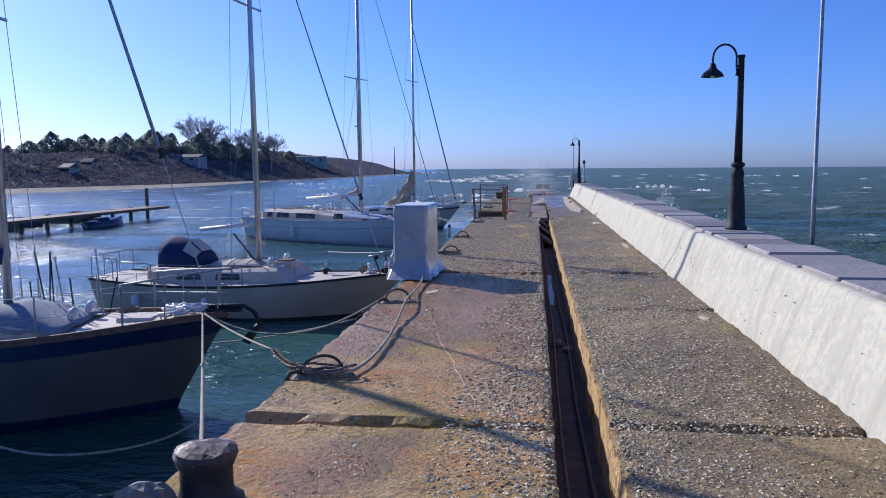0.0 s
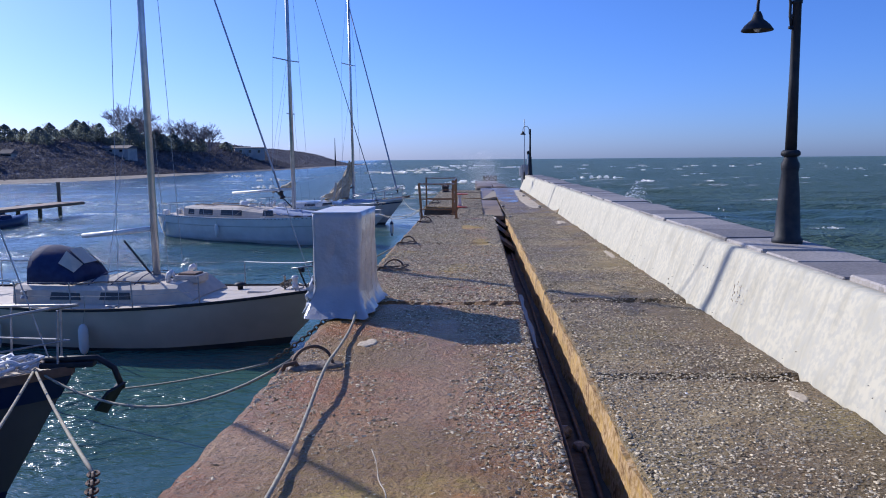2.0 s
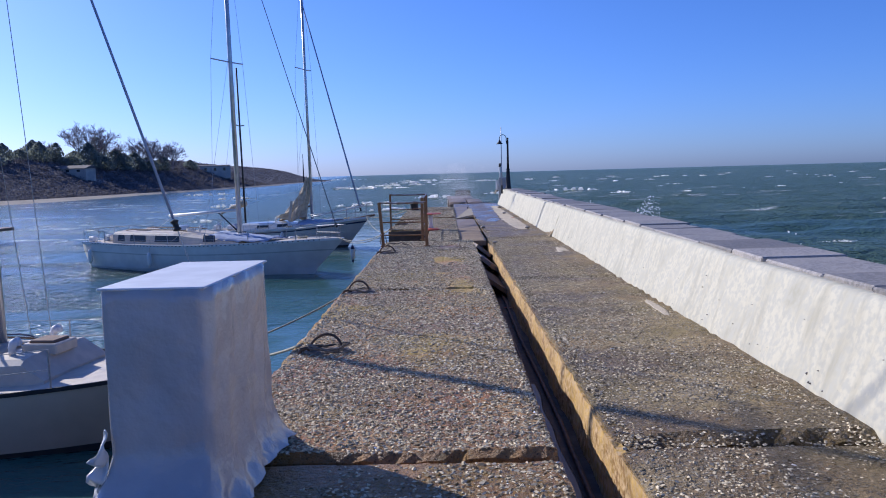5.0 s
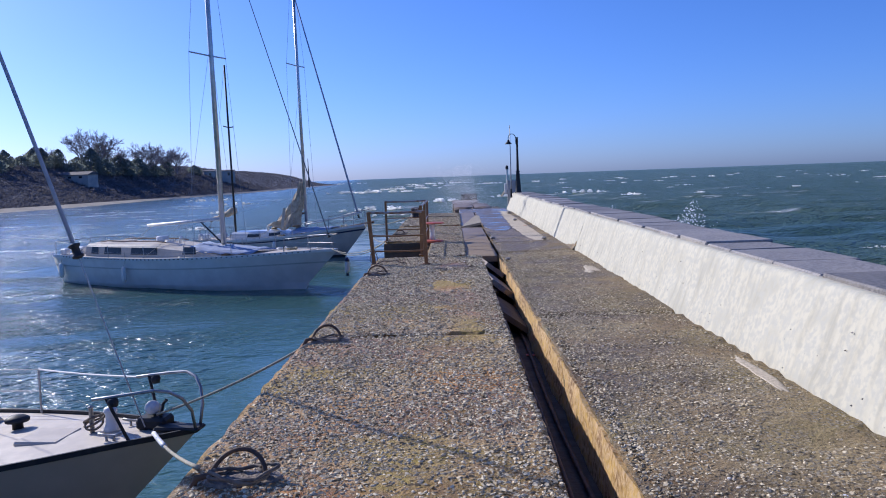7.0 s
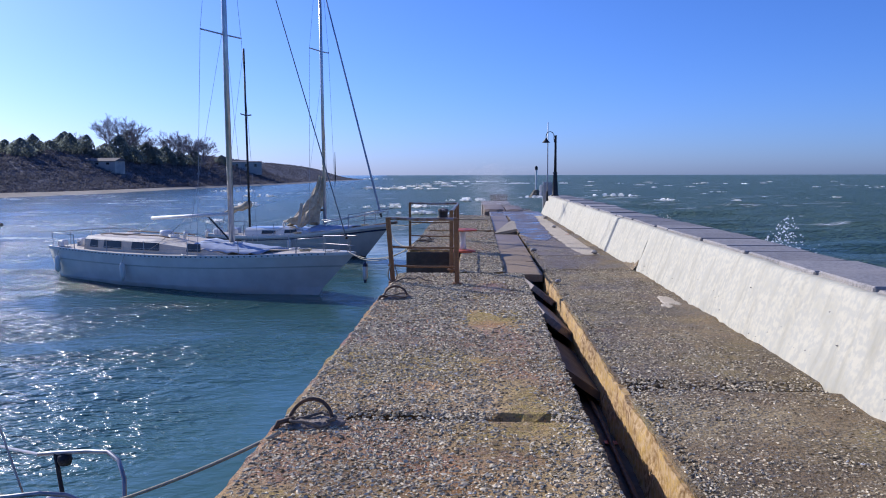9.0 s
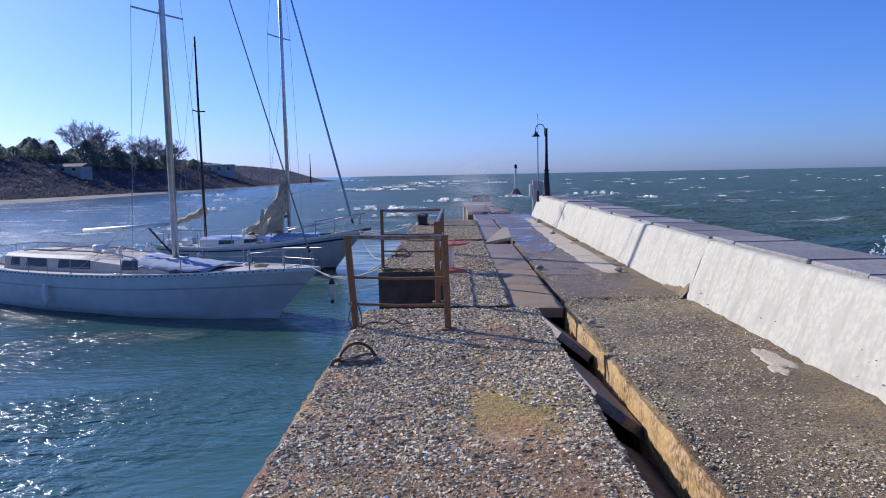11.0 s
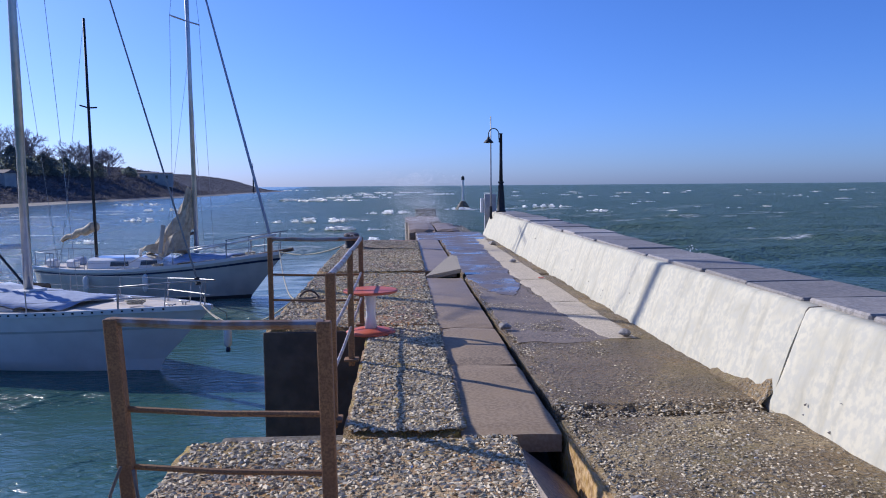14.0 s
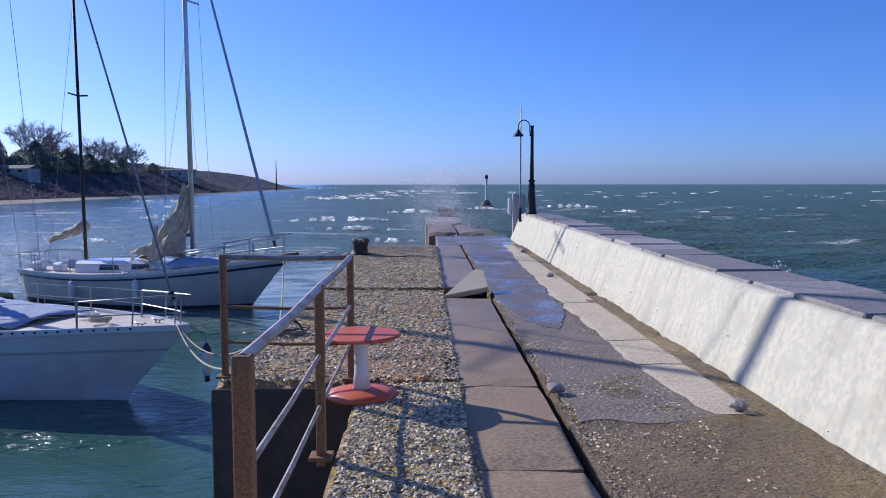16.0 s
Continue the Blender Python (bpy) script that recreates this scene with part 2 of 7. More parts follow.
    l.new(rough_sea, green.inputs["Factor"])
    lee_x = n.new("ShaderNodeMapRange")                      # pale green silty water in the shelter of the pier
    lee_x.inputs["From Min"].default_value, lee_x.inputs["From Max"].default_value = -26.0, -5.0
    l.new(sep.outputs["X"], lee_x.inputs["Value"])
    # these two fades put the dark hull reflections into the water's colour
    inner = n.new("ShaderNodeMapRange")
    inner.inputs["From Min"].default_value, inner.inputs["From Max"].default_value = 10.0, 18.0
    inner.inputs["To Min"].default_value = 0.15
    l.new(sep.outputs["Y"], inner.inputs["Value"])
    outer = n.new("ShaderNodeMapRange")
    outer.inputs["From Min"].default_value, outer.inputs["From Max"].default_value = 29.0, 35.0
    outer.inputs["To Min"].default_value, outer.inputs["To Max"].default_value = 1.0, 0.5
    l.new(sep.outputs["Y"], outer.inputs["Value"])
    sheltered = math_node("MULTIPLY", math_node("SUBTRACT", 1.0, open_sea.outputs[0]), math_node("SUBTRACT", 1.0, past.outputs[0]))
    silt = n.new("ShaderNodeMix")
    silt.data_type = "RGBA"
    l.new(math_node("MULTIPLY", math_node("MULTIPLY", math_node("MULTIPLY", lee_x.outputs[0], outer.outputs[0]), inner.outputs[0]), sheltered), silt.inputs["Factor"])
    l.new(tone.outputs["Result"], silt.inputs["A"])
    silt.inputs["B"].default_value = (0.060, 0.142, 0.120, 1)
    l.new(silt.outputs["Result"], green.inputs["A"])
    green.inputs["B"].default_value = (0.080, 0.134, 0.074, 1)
    l.new(green.outputs["Result"], fm.inputs["A"])
    fm.inputs["B"].default_value = (0.75, 0.78, 0.78, 1)
    away = n.new("ShaderNodeVectorMath")                     # churned pale water in the lee of the pier's end
    away.operation = "DISTANCE"
    away.inputs[1].default_value = (-3.0, 55.0, WATER)
    l.new(geo.outputs["Position"], away.inputs[0])
    lee = n.new("ShaderNodeMapRange")
    lee.inputs["From Min"].default_value, lee.inputs["From Max"].default_value = 13.0, 4.0
    lee.inputs["To Max"].default_value = 0.8
    l.new(away.outputs["Value"], lee.inputs["Value"])
    swirl = n.new("ShaderNodeMapRange")
    swirl.inputs["From Min"].default_value, swirl.inputs["From Max"].default_value = 0.36, 0.56
    l.new(nz(0.35, 5.0, (0.6, 1.4, 1), 1.2), swirl.inputs["Value"])
    froth = n.new("ShaderNodeMix")
    froth.data_type = "RGBA"
    l.new(math_node("MULTIPLY", lee.outputs[0], swirl.outputs[0]), froth.inputs["Factor"])
    l.new(fm.outputs["Result"], froth.inputs["A"])
    froth.inputs["B"].default_value = (0.46, 0.53, 0.49, 1)
    l.new(froth.outputs["Result"], b.inputs["Base Color"])
    rr = n.new("ShaderNodeMapRange")
    rr.inputs["To Max"].default_value = 0.8
    choppy = n.new("ShaderNodeMapRange")
    choppy.inputs["To Min"].default_value, choppy.inputs["To Max"].default_value = rough, rough + 0.24
    l.new(rough_sea, choppy.inputs["Value"])
    l.new(choppy.outputs[0], rr.inputs["To Min"])
    l.new(mul.outputs[0], rr.inputs["Value"])
    l.new(rr.outputs[0], b.inputs["Roughness"])
    last = None
    gust = n.new("ShaderNodeMapRange")                       # cat's-paws on the sheltered water
    gust.inputs["From Min"].default_value, gust.inputs["From Max"].default_value = 0.42, 0.70
    gust.inputs["To Min"].default_value, gust.inputs["To Max"].default_value = 0.16, 1.15
    l.new(nz(0.16, 3.0, (0.7, 1.3, 1), 0.8), gust.inputs["Value"])
    chop = n.new("ShaderNodeMath")
    chop.operation = "MAXIMUM"
    l.new(rough_sea, chop.inputs[0])
    l.new(gust.outputs[0], chop.inputs[1])
    still = n.new("ShaderNodeMapRange")                      # the water lies flatter close under the quay
    still.inputs["From Min"].default_value, still.inputs["From Max"].default_value = -11.0, -4.0
    still.inputs["To Max"].default_value = 0.66
    l.new(sep.outputs["X"], still.inputs["Value"])
    flat_ = math_node("SUBTRACT", 1.0, math_node("MULTIPLY", still.outputs[0], sheltered))
    for scale, dist in ((0.9, 0.42 * bump), (2.0, 0.36 * bump), (5.0, 0.22 * bump)):
        bp = n.new("ShaderNodeBump")
        bp.inputs["Strength"].default_value = 1.0
        deep_ = n.new("ShaderNodeMath")
        deep_.operation = "MULTIPLY"
        deep_.inputs[1].default_value = dist
        l.new(math_node("MULTIPLY", chop.outputs[0], flat_), deep_.inputs[0])
        l.new(deep_.outputs[0], bp.inputs["Distance"])
        l.new(nz(scale, 4.0, (0.8, 1.4, 1), 0.4), bp.inputs["Height"])
        if last:
            l.new(last, bp.inputs["Normal"])
        last = bp.outputs[0]
    l.new(last, b.inputs["Normal"])
    return m


M_LEFT = mottled_concrete("gravelly_concrete", (0.74, 0.515, 0.25), (0.66, 0.54, 0.43), (0.60, 0.255, 0.055), (0.68, 0.55, 0.36), 0.05, 0.7, (0.45, 0.33, 0.07), (0.50, 0.64), (-1.0, 10.3, 4.6, 1.0, 2.6))
M_RIGHT = mottled_concrete("worn_concrete", (0.55, 0.42, 0.215), (0.58, 0.52, 0.44), (0.40, 0.27, 0.12), (0.56, 0.48, 0.34), 0.06, 1.0, (0.34, 0.27, 0.11), soaked=(0.80, 39.0, 1.48, 0.11, 0.42))
M_STRIP = material("smooth_concrete", (0.29, 0.205, 0.115), 0.55, second=(0.20, 0.145, 0.09), scale=1.3, grain=(0.33, 0.245, 0.15), grain_scale=35, bump=0.006, bump_scale=30)
sn_, sl_ = M_STRIP.node_tree.nodes, M_STRIP.node_tree.links
sg_, ss_, sr_ = sn_.new("ShaderNodeNewGeometry"), sn_.new("ShaderNodeSeparateXYZ"), sn_.new("ShaderNodeMapRange")
sl_.new(sg_.outputs["Position"], ss_.inputs[0])                # dry by the landing, wet with spray beyond it
sl_.new(ss_.outputs["Y"], sr_.inputs["Value"])
sr_.inputs["From Min"].default_value, sr_.inputs["From Max"].default_value = 29.0, 35.0
sr_.inputs["To Min"].default_value, sr_.inputs["To Max"].default_value = 0.85, 0.45
sl_.new(sr_.outputs[0], sn_["Principled BSDF"].inputs["Roughness"])
M_SAND = material("pale_dry_concrete", (0.50, 0.42, 0.29), 0.85, second=(0.42, 0.35, 0.24), scale=2.5, grain=(0.62, 0.53, 0.38), grain_scale=45, bump=0.006, bump_scale=40)
M_LIME = material("limewashed_concrete", (0.60, 0.56, 0.415), 0.9, second=(0.46, 0.435, 0.325), scale=2.6, spread=(0.5, 0.70), grain=(0.50, 0.48, 0.38), grain_scale=17, bump=0.007, bump_scale=8)
ln_, ll_ = M_LIME.node_tree.nodes, M_LIME.node_tree.links
lb_ = ln_["Principled BSDF"]
lc_ = lb_.inputs["Base Color"].links[0].from_socket
lm_, lt_, lr_, lx_ = ln_.new("ShaderNodeMapping"), ln_.new("ShaderNodeTexNoise"), ln_.new("ShaderNodeMapRange"), ln_.new("ShaderNodeMix")
lm_.inputs["Scale"].default_value = (1.0, 5.0, 0.7)           # dirt run down the face
lt_.inputs["Scale"].default_value, lt_.inputs["Detail"].default_value = 1.6, 7.0
lr_.inputs["From Min"].default_value, lr_.inputs["From Max"].default_value, lr_.inputs["To Max"].default_value = 0.50, 0.72, 0.55
lx_.data_type = "RGBA"
lx_.inputs["B"].default_value = (0.36, 0.33, 0.23, 1)
ll_.new(ln_["Texture Coordinate"].outputs["Object"], lm_.inputs["Vector"])
ll_.new(lm_.outputs[0], lt_.inputs["Vector"])
ll_.new(lt_.outputs["Fac"], lr_.inputs["Value"])
ll_.new(lr_.outputs[0], lx_.inputs["Factor"])
ll_.new(lc_, lx_.inputs["A"])
ll_.new(lx_.outputs["Result"], lb_.inputs["Base Color"])
M_CAP = material("grey_cope_stone", (0.29, 0.26, 0.215), 0.6, second=(0.20, 0.185, 0.165), scale=2.2, grain=(0.33, 0.30, 0.265), grain_scale=30, bump=0.012, bump_scale=20, vary=0.32)
M_FACE = material("weedy_concrete", (0.16, 0.13, 0.09), 0.8, second=(0.07, 0.07, 0.045), scale=2.0, bump=0.03, bump_scale=9)
M_RUSTWALL = material("rust_stained_concrete", (0.56, 0.36, 0.09), 0.8, second=(0.22, 0.12, 0.035), scale=4.5, grain=(0.55, 0.38, 0.18), grain_scale=24, bump=0.02, bump_scale=14)
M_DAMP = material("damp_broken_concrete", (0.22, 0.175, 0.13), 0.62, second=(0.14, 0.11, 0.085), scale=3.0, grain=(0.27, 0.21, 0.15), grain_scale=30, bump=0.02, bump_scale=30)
# near-black; doubles as painted shade on the landing wall and lowest slab
M_MUD_SHADE = material("wet_floor_and_shade", (0.07, 0.054, 0.04), 0.8, second=(0.11, 0.085, 0.06), scale=4.0, bump=0.02, bump_scale=9)
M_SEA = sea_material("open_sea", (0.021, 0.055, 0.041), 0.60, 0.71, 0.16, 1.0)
M_IRON = material("dark_painted_iron", (0.018, 0.022, 0.028), 0.6, 0.0, second=(0.035, 0.035, 0.036), scale=9, bump=0.003, bump_scale=60, spec=0.3)
M_STEEL = material("galvanised_steel", (0.42, 0.43, 0.44), 0.52, 0.8, second=(0.32, 0.32, 0.32), scale=12)
M_ALU = material("anodised_aluminium", (0.62, 0.62, 0.62), 0.38, 0.75, second=(0.5, 0.5, 0.5), scale=3)
M_RUST = material("rusty_brown_steel", (0.24, 0.13, 0.06), 0.75, 0.2, second=(0.32, 0.18, 0.07), scale=6, grain=(0.19, 0.10, 0.045), grain_scale=90, bump=0.004, bump_scale=70)
M_RAIL = material("worn_grey_rail", (0.36, 0.33, 0.31), 0.45, 0.5, second=(0.26, 0.16, 0.09), scale=9, bump=0.003, bump_scale=70)
M_ROPE = material("weathered_rope", (0.46, 0.42, 0.28), 0.9, second=(0.30, 0.27, 0.22), scale=20, bump=0.004, bump_scale=120)
M_ROPE_DARK = material("dark_wet_rope", (0.12, 0.10, 0.08), 0.85, second=(0.22, 0.18, 0.13), scale=18, bump=0.004, bump_scale=120)
M_CHAIN = material("rusty_chain_iron", (0.09, 0.065, 0.05), 0.7, 0.4, second=(0.16, 0.10, 0.06), scale=15, bump=0.003)
M_TARP = material("pale_grey_plastic_tarpaulin", (0.46, 0.45, 0.44), 0.24, second=(0.39, 0.39, 0.39), scale=2.5, bump=0.05, bump_scale=3.5, coat=0.4)
M_GEL = material("white_gelcoat", (0.70, 0.69, 0.64), 0.28, second=(0.66, 0.67, 0.66), scale=1.5, coat=0.3)
M_GEL_GREY = material("chalky_white_gelcoat", (0.78, 0.76, 0.71), 0.4, second=(0.70, 0.68, 0.63), scale=1.8)
M_BEIGE = material("beige_topsides", (0.56, 0.48, 0.37), 0.35, second=(0.48, 0.41, 0.31), scale=1.4)
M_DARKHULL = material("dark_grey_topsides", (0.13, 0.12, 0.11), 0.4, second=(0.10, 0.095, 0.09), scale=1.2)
M_DECK = material("cream_deck", (0.64, 0.56, 0.44), 0.6, second=(0.55, 0.48, 0.38), scale=5, bump=0.002, bump_scale=200)
M_NAVY = material("navy_paint", (0.012, 0.022, 0.07), 0.3, second=(0.02, 0.03, 0.08), scale=4)
M_NAVYCLOTH = material("navy_canvas", (0.015, 0.025, 0.085), 0.85, second=(0.025, 0.04, 0.11), scale=6, bump=0.01, bump_scale=12)
M_BLUECLOTH = material("pale_blue_canvas", (0.36, 0.42, 0.55), 0.8, second=(0.28, 0.34, 0.47), scale=5, bump=0.01, bump_scale=10)
M_GREYHULL = material("grey_green_topsides", (0.54, 0.54, 0.49), 0.4, second=(0.45, 0.45, 0.41), scale=1.6)
M_ANTI = material("dark_antifouling", (0.03, 0.035, 0.04), 0.7, second=(0.05, 0.05, 0.045), scale=4)
M_TEAK = material("weathered_teak", (0.20, 0.12, 0.07), 0.7, second=(0.14, 0.085, 0.05), scale=9)
M_GLASS = material("smoked_acrylic", (0.02, 0.022, 0.025), 0.12, second=(0.035, 0.035, 0.035), scale=3)
M_SAIL = material("tattered_cream_sailcloth", (0.56, 0.47, 0.32), 0.85, second=(0.40, 0.32, 0.22), scale=6, bump=0.02, bump_scale=9)
M_BLACK = material("black_rubber", (0.02, 0.02, 0.02), 0.7, second=(0.035, 0.035, 0.035), scale=8)
M_ORANGE = material("faded_orange_plastic", (0.62, 0.13, 0.05), 0.5, second=(0.52, 0.11, 0.05), scale=5)
M_WHITE = material("white_plastic", (0.75, 0.75, 0.73), 0.45, second=(0.65, 0.65, 0.63), scale=5)
M_FOAM = material("sea_foam", (0.95, 0.95, 0.94), 0.9, second=(0.86, 0.90, 0.90), scale=3)
fn_, fl_ = M_FOAM.node_tree.nodes, M_FOAM.node_tree.links
fb_, fm_ = fn_.new("ShaderNodeBsdfTranslucent"), fn_.new("ShaderNodeMixShader")
fb_.inputs["Color"].default_value, fm_.inputs[0].default_value = (0.98, 0.98, 0.97, 1), 0.85
fl_.new(fn_["Principled BSDF"].outputs[0], fm_.inputs[1])
fl_.new(fb_.outputs[0], fm_.inputs[2])
fl_.new(fm_.outputs[0], fn_["Material Output"].inputs["Surface"])
# distance haze is put into the bank's base colour as grey-violet
M_SHORE = material("hazed_scrub_bank", (0.17, 0.162, 0.178), 0.95, second=(0.205, 0.19, 0.20), scale=0.12, grain=(0.145, 0.14, 0.152), grain_scale=0.9, bump=0.12, bump_scale=0.8)
M_BEACH = material("pale_beach", (0.40, 0.34, 0.25), 0.95, second=(0.30, 0.25, 0.18), scale=0.2, bump=0.1, bump_scale=1)
# foliage lightened and greyed to carry the same haze
M_LEAF = material("hazed_evergreen_foliage", (0.14, 0.155, 0.145), 0.7, second=(0.19, 0.205, 0.195), scale=0.6)
M_TWIG = material("bare_brown_twigs", (0.34, 0.29, 0.27), 0.95, second=(0.27, 0.23, 0.215), scale=1)
M_PLASTER = material("pale_plaster", (0.36, 0.34, 0.33), 0.9, second=(0.52, 0.47, 0.41), scale=0.4)
M_ROOF = material("grey_roof", (0.16, 0.14, 0.13), 0.8, second=(0.12, 0.10, 0.10), scale=0.5)


# ---- the sea, the shore ----
def seq(a, b, step0, grow):
    out, v, s = [a], a, step0
    while v < b:
        v += s
        s *= grow
        out.append(v)
    return out


def wave(x, y):
    d = math.hypot(x, y - 20)
    if d > 900:
        return WATER
    calm = 0.30 if x < 0 else 1.0
    fade = 1.0 / (1 + (d / 250) ** 2)
    v = noise.noise(Vector((x * 0.10 + y * 0.03, y * 0.22, 1.3))) * 0.55
    v += noise.noise(Vector((x * 0.32, y * 0.55, 7.7))) * 0.22
    v += noise.noise(Vector((x * 0.9, y * 1.2, 3.1))) * 0.07
    return WATER + v * calm * fade


xs = [-v for v in reversed(seq(0.4, 4000, 0.55, 1.045)[1:])] + seq(0.4, 4000, 0.55, 1.045)
ys = [-v for v in reversed(seq(2, 1500, 0.8, 1.16)[1:])] + [i * 0.55 for i in range(0, 140)] + seq(77, 4700, 0.7, 1.05)
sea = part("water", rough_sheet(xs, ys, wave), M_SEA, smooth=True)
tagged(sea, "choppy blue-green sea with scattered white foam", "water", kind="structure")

SHORE = [(-190, -60), (-120, 40), (-92, 112), (-80, 160), (-82, 225), (-80, 350), (-84, 480), (-84, 600)]


def shore_at(y):
    for (xa, ya), (xb, yb) in zip(SHORE, SHORE[1:]):
        if ya <= y <= yb:
            return xa + (xb - xa) * (y - ya) / (yb - ya)
    return SHORE[-1][0] if y > 600 else SHORE[0][0]


def hill(u, y):
    """The height of the land u metres inland of the shore."""
    top = 2.6 + 6.6 * min(1, max(0, (y - 110) / 150)) + 1.2 * noise.noise(Vector((y * 0.02, u * 0.02, 4)))
    if y > 380:
        top *= (1 - 0.3 * (y - 380) / 180) * max(0.0, min(1.0, 1 - (y - 555) / 38)) ** 0.5
    rise = min(1, max(0, (u - 4) / 36))
    rise = rise * rise * (3 - 2 * rise)
    return WATER - 0.25 + min(u, 6) * 0.11 + rise * (top + 1.8) + 0.5 * rise * noise.noise(Vector((u * 0.15, y * 0.1, 9)))


bm = bmesh.new()
us = [0, 2, 5, 7, 9, 12, 15, 18, 21, 25, 29, 34, 39, 45, 55, 80, 150, 400]
grid = []
for j in range(0, 166):
    y = -60 + j * 4
    grid.append([bm.verts.new((shore_at(y) - u, y, hill(u, y))) for u in us])
for a, b in zip(grid, grid[1:]):
    for i in range(len(us) - 1):
        bm.faces.new((a[i], b[i], b[i + 1], a[i + 1]))
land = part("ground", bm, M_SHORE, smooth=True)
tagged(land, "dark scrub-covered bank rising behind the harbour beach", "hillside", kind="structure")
bm = bmesh.new()
grid = []
for j in range(0, 120):
    y = 20 + j * 3
    w = 4.5 * max(0.2, 1 - max(0, y - 130) / 150)
    grid.append([bm.verts.new((shore_at(y) + 1.0 - u * w, y, WATER + 0.02 + u * (0.3 + 0.09 * w))) for u in (-0.1, 0.3, 0.7, 1.0)])
for a, b in zip(grid, grid[1:]):
    for i in range(3):
        bm.faces.new((a[i], b[i], b[i + 1], a[i + 1]))
tagged(part("beach", bm, M_BEACH, smooth=True), "narrow pale sandy beach below the dark bank", "beach", kind="structure")

# ---- the pier ----
X_EDGE, X_FAR, X_T0, X_T1, X_WALL = -2.06, -2.30, 0.15, 0.51, 2.17
FLOOR = -0.5
NOTCH = (27.3, 31.35, -1.05)       # the landing cut into the edge: from y, to y, inner x
pier = tagged(part("pier", box_bm(X_EDGE + 0.06, -14, -4, 3.3, NOTCH[0], FLOOR), M_FACE), "weed-dark concrete body of the old pier", "pier", kind="structure")
for name, lims in (("pier_core", (NOTCH[2] + 0.05, NOTCH[0], -4, 3.3, NOTCH[1], FLOOR)), ("pier_core", (X_FAR + 0.06, NOTCH[1], -4, 3.3, 50.5, FLOOR))):
    part(name, box_bm(*lims), M_FACE, pier)
tagged(part("floor", box_bm(X_T0 - 0.2, -14, FLOOR, X_T1 + 0.2, 27.2, FLOOR + 0.04), M_MUD_SHADE), "dark wet floor of the open cable trench", "trench floor", kind="structure")


def slab_z(x, y, seed, uneven):
    return uneven * noise.noise(Vector((x * 1.3, y * 1.3, seed))) + 0.5 * uneven * noise.noise(Vector((x * 5, y * 5, seed)))


def slab(x0, y0, x1, y1, mat, parent, seed, thick=0.5, cell=0.16, uneven=0.02, chip=0.06, name="slab", tilt=0.0):
    """One cast slab with a worn, uneven top and chipped edges."""
    nx, ny = max(3, round((x1 - x0) / cell)), max(3, round((y1 - y0) / cell))
    bm = bmesh.new()
    rows = []
    for j in range(ny + 1):
        row = []
        for i in range(nx + 1):
            x, y = x0 + (x1 - x0) * i / nx, y0 + (y1 - y0) * j / ny
            z = slab_z(x, y, seed, uneven)
            ex, ey = min(i, nx - i), min(j, ny - j)
            w = abs(noise.noise(Vector((x * 3.1, y * 3.1, seed + 5)))) + 0.5 * abs(noise.noise(Vector((x * 9.3, y * 9.3, seed + 6)))) + 0.2
            if ex == 0:
                x += 0.4 * chip * w * (1 if i == 0 else -1)
                z -= 0.6 * chip * w
            if ey == 0:
                y += 0.7 * chip * w * (1 if j == 0 else -1)
                z -= 1.7 * chip * w
            row.append(bm.verts.new((x, y, min(z, 0.03) + tilt * (x - x0))))
        rows.append(row)
    for a, b in zip(rows, rows[1:]):
        for i in range(nx):
            bm.faces.new((a[i], a[i + 1], b[i + 1], b[i]))
    rim = rows[0] + [r[-1] for r in rows[1:]] + rows[-1][-2::-1] + [r[0] for r in rows[-2:0:-1]]
    low = []
    for v in rim:
        low.append(bm.verts.new((v.co.x, v.co.y, -thick)))
    for i in range(len(rim)):
        k = (i + 1) % len(rim)
        bm.faces.new((rim[i], low[i], low[k], rim[k]))
    return part(name, bm, mat, parent, smooth=False)


deck_l = thing("pavement", "brown gravelly concrete deck slabs with cracked joints", "pavement", kind="structure")
G = 0.02
LEFT_RUNS = ((-14, -2.5), (-2.5, 5.05), (5.05, 12.6), (12.6, 19.3), (19.3, NOTCH[0]))
for i, (a, b) in enumerate(LEFT_RUNS):
    slab(X_EDGE, a + G, X_T0, b - G, M_LEFT, deck_l, 10 + i, cell=0.08 if i else 0.2)
slab(NOTCH[2], NOTCH[0] + G, -0.16, NOTCH[1], M_LEFT, deck_l, 21)
slab(X_FAR, NOTCH[1] + G, -0.16, 36.98, M_LEFT, deck_l, 22, chip=0.09)
slab(X_FAR, 37.04, -0.16, 45.6, M_LEFT, deck_l, 23, chip=0.07).location.z = 0.045


def deck_z(x, y):
    """The height of the worn deck at that place."""
    if x < 0.3:
        for i, (a, b) in enumerate(LEFT_RUNS):
            if a <= y < b:
                return slab_z(x, y, 10 + i, 0.02)
        return (0.045 if y > 37.0 else 0.0) + slab_z(x, y, 21 if y < NOTCH[1] else 22 if y < 37.0 else 23, 0.02)
    for i, (a, b) in enumerate(RIGHT_RUNS):
        if a <= y < b:
            return slab_z(x, y, 40 + i, 0.02 if b < 28 else 0.008)
    return 0.0


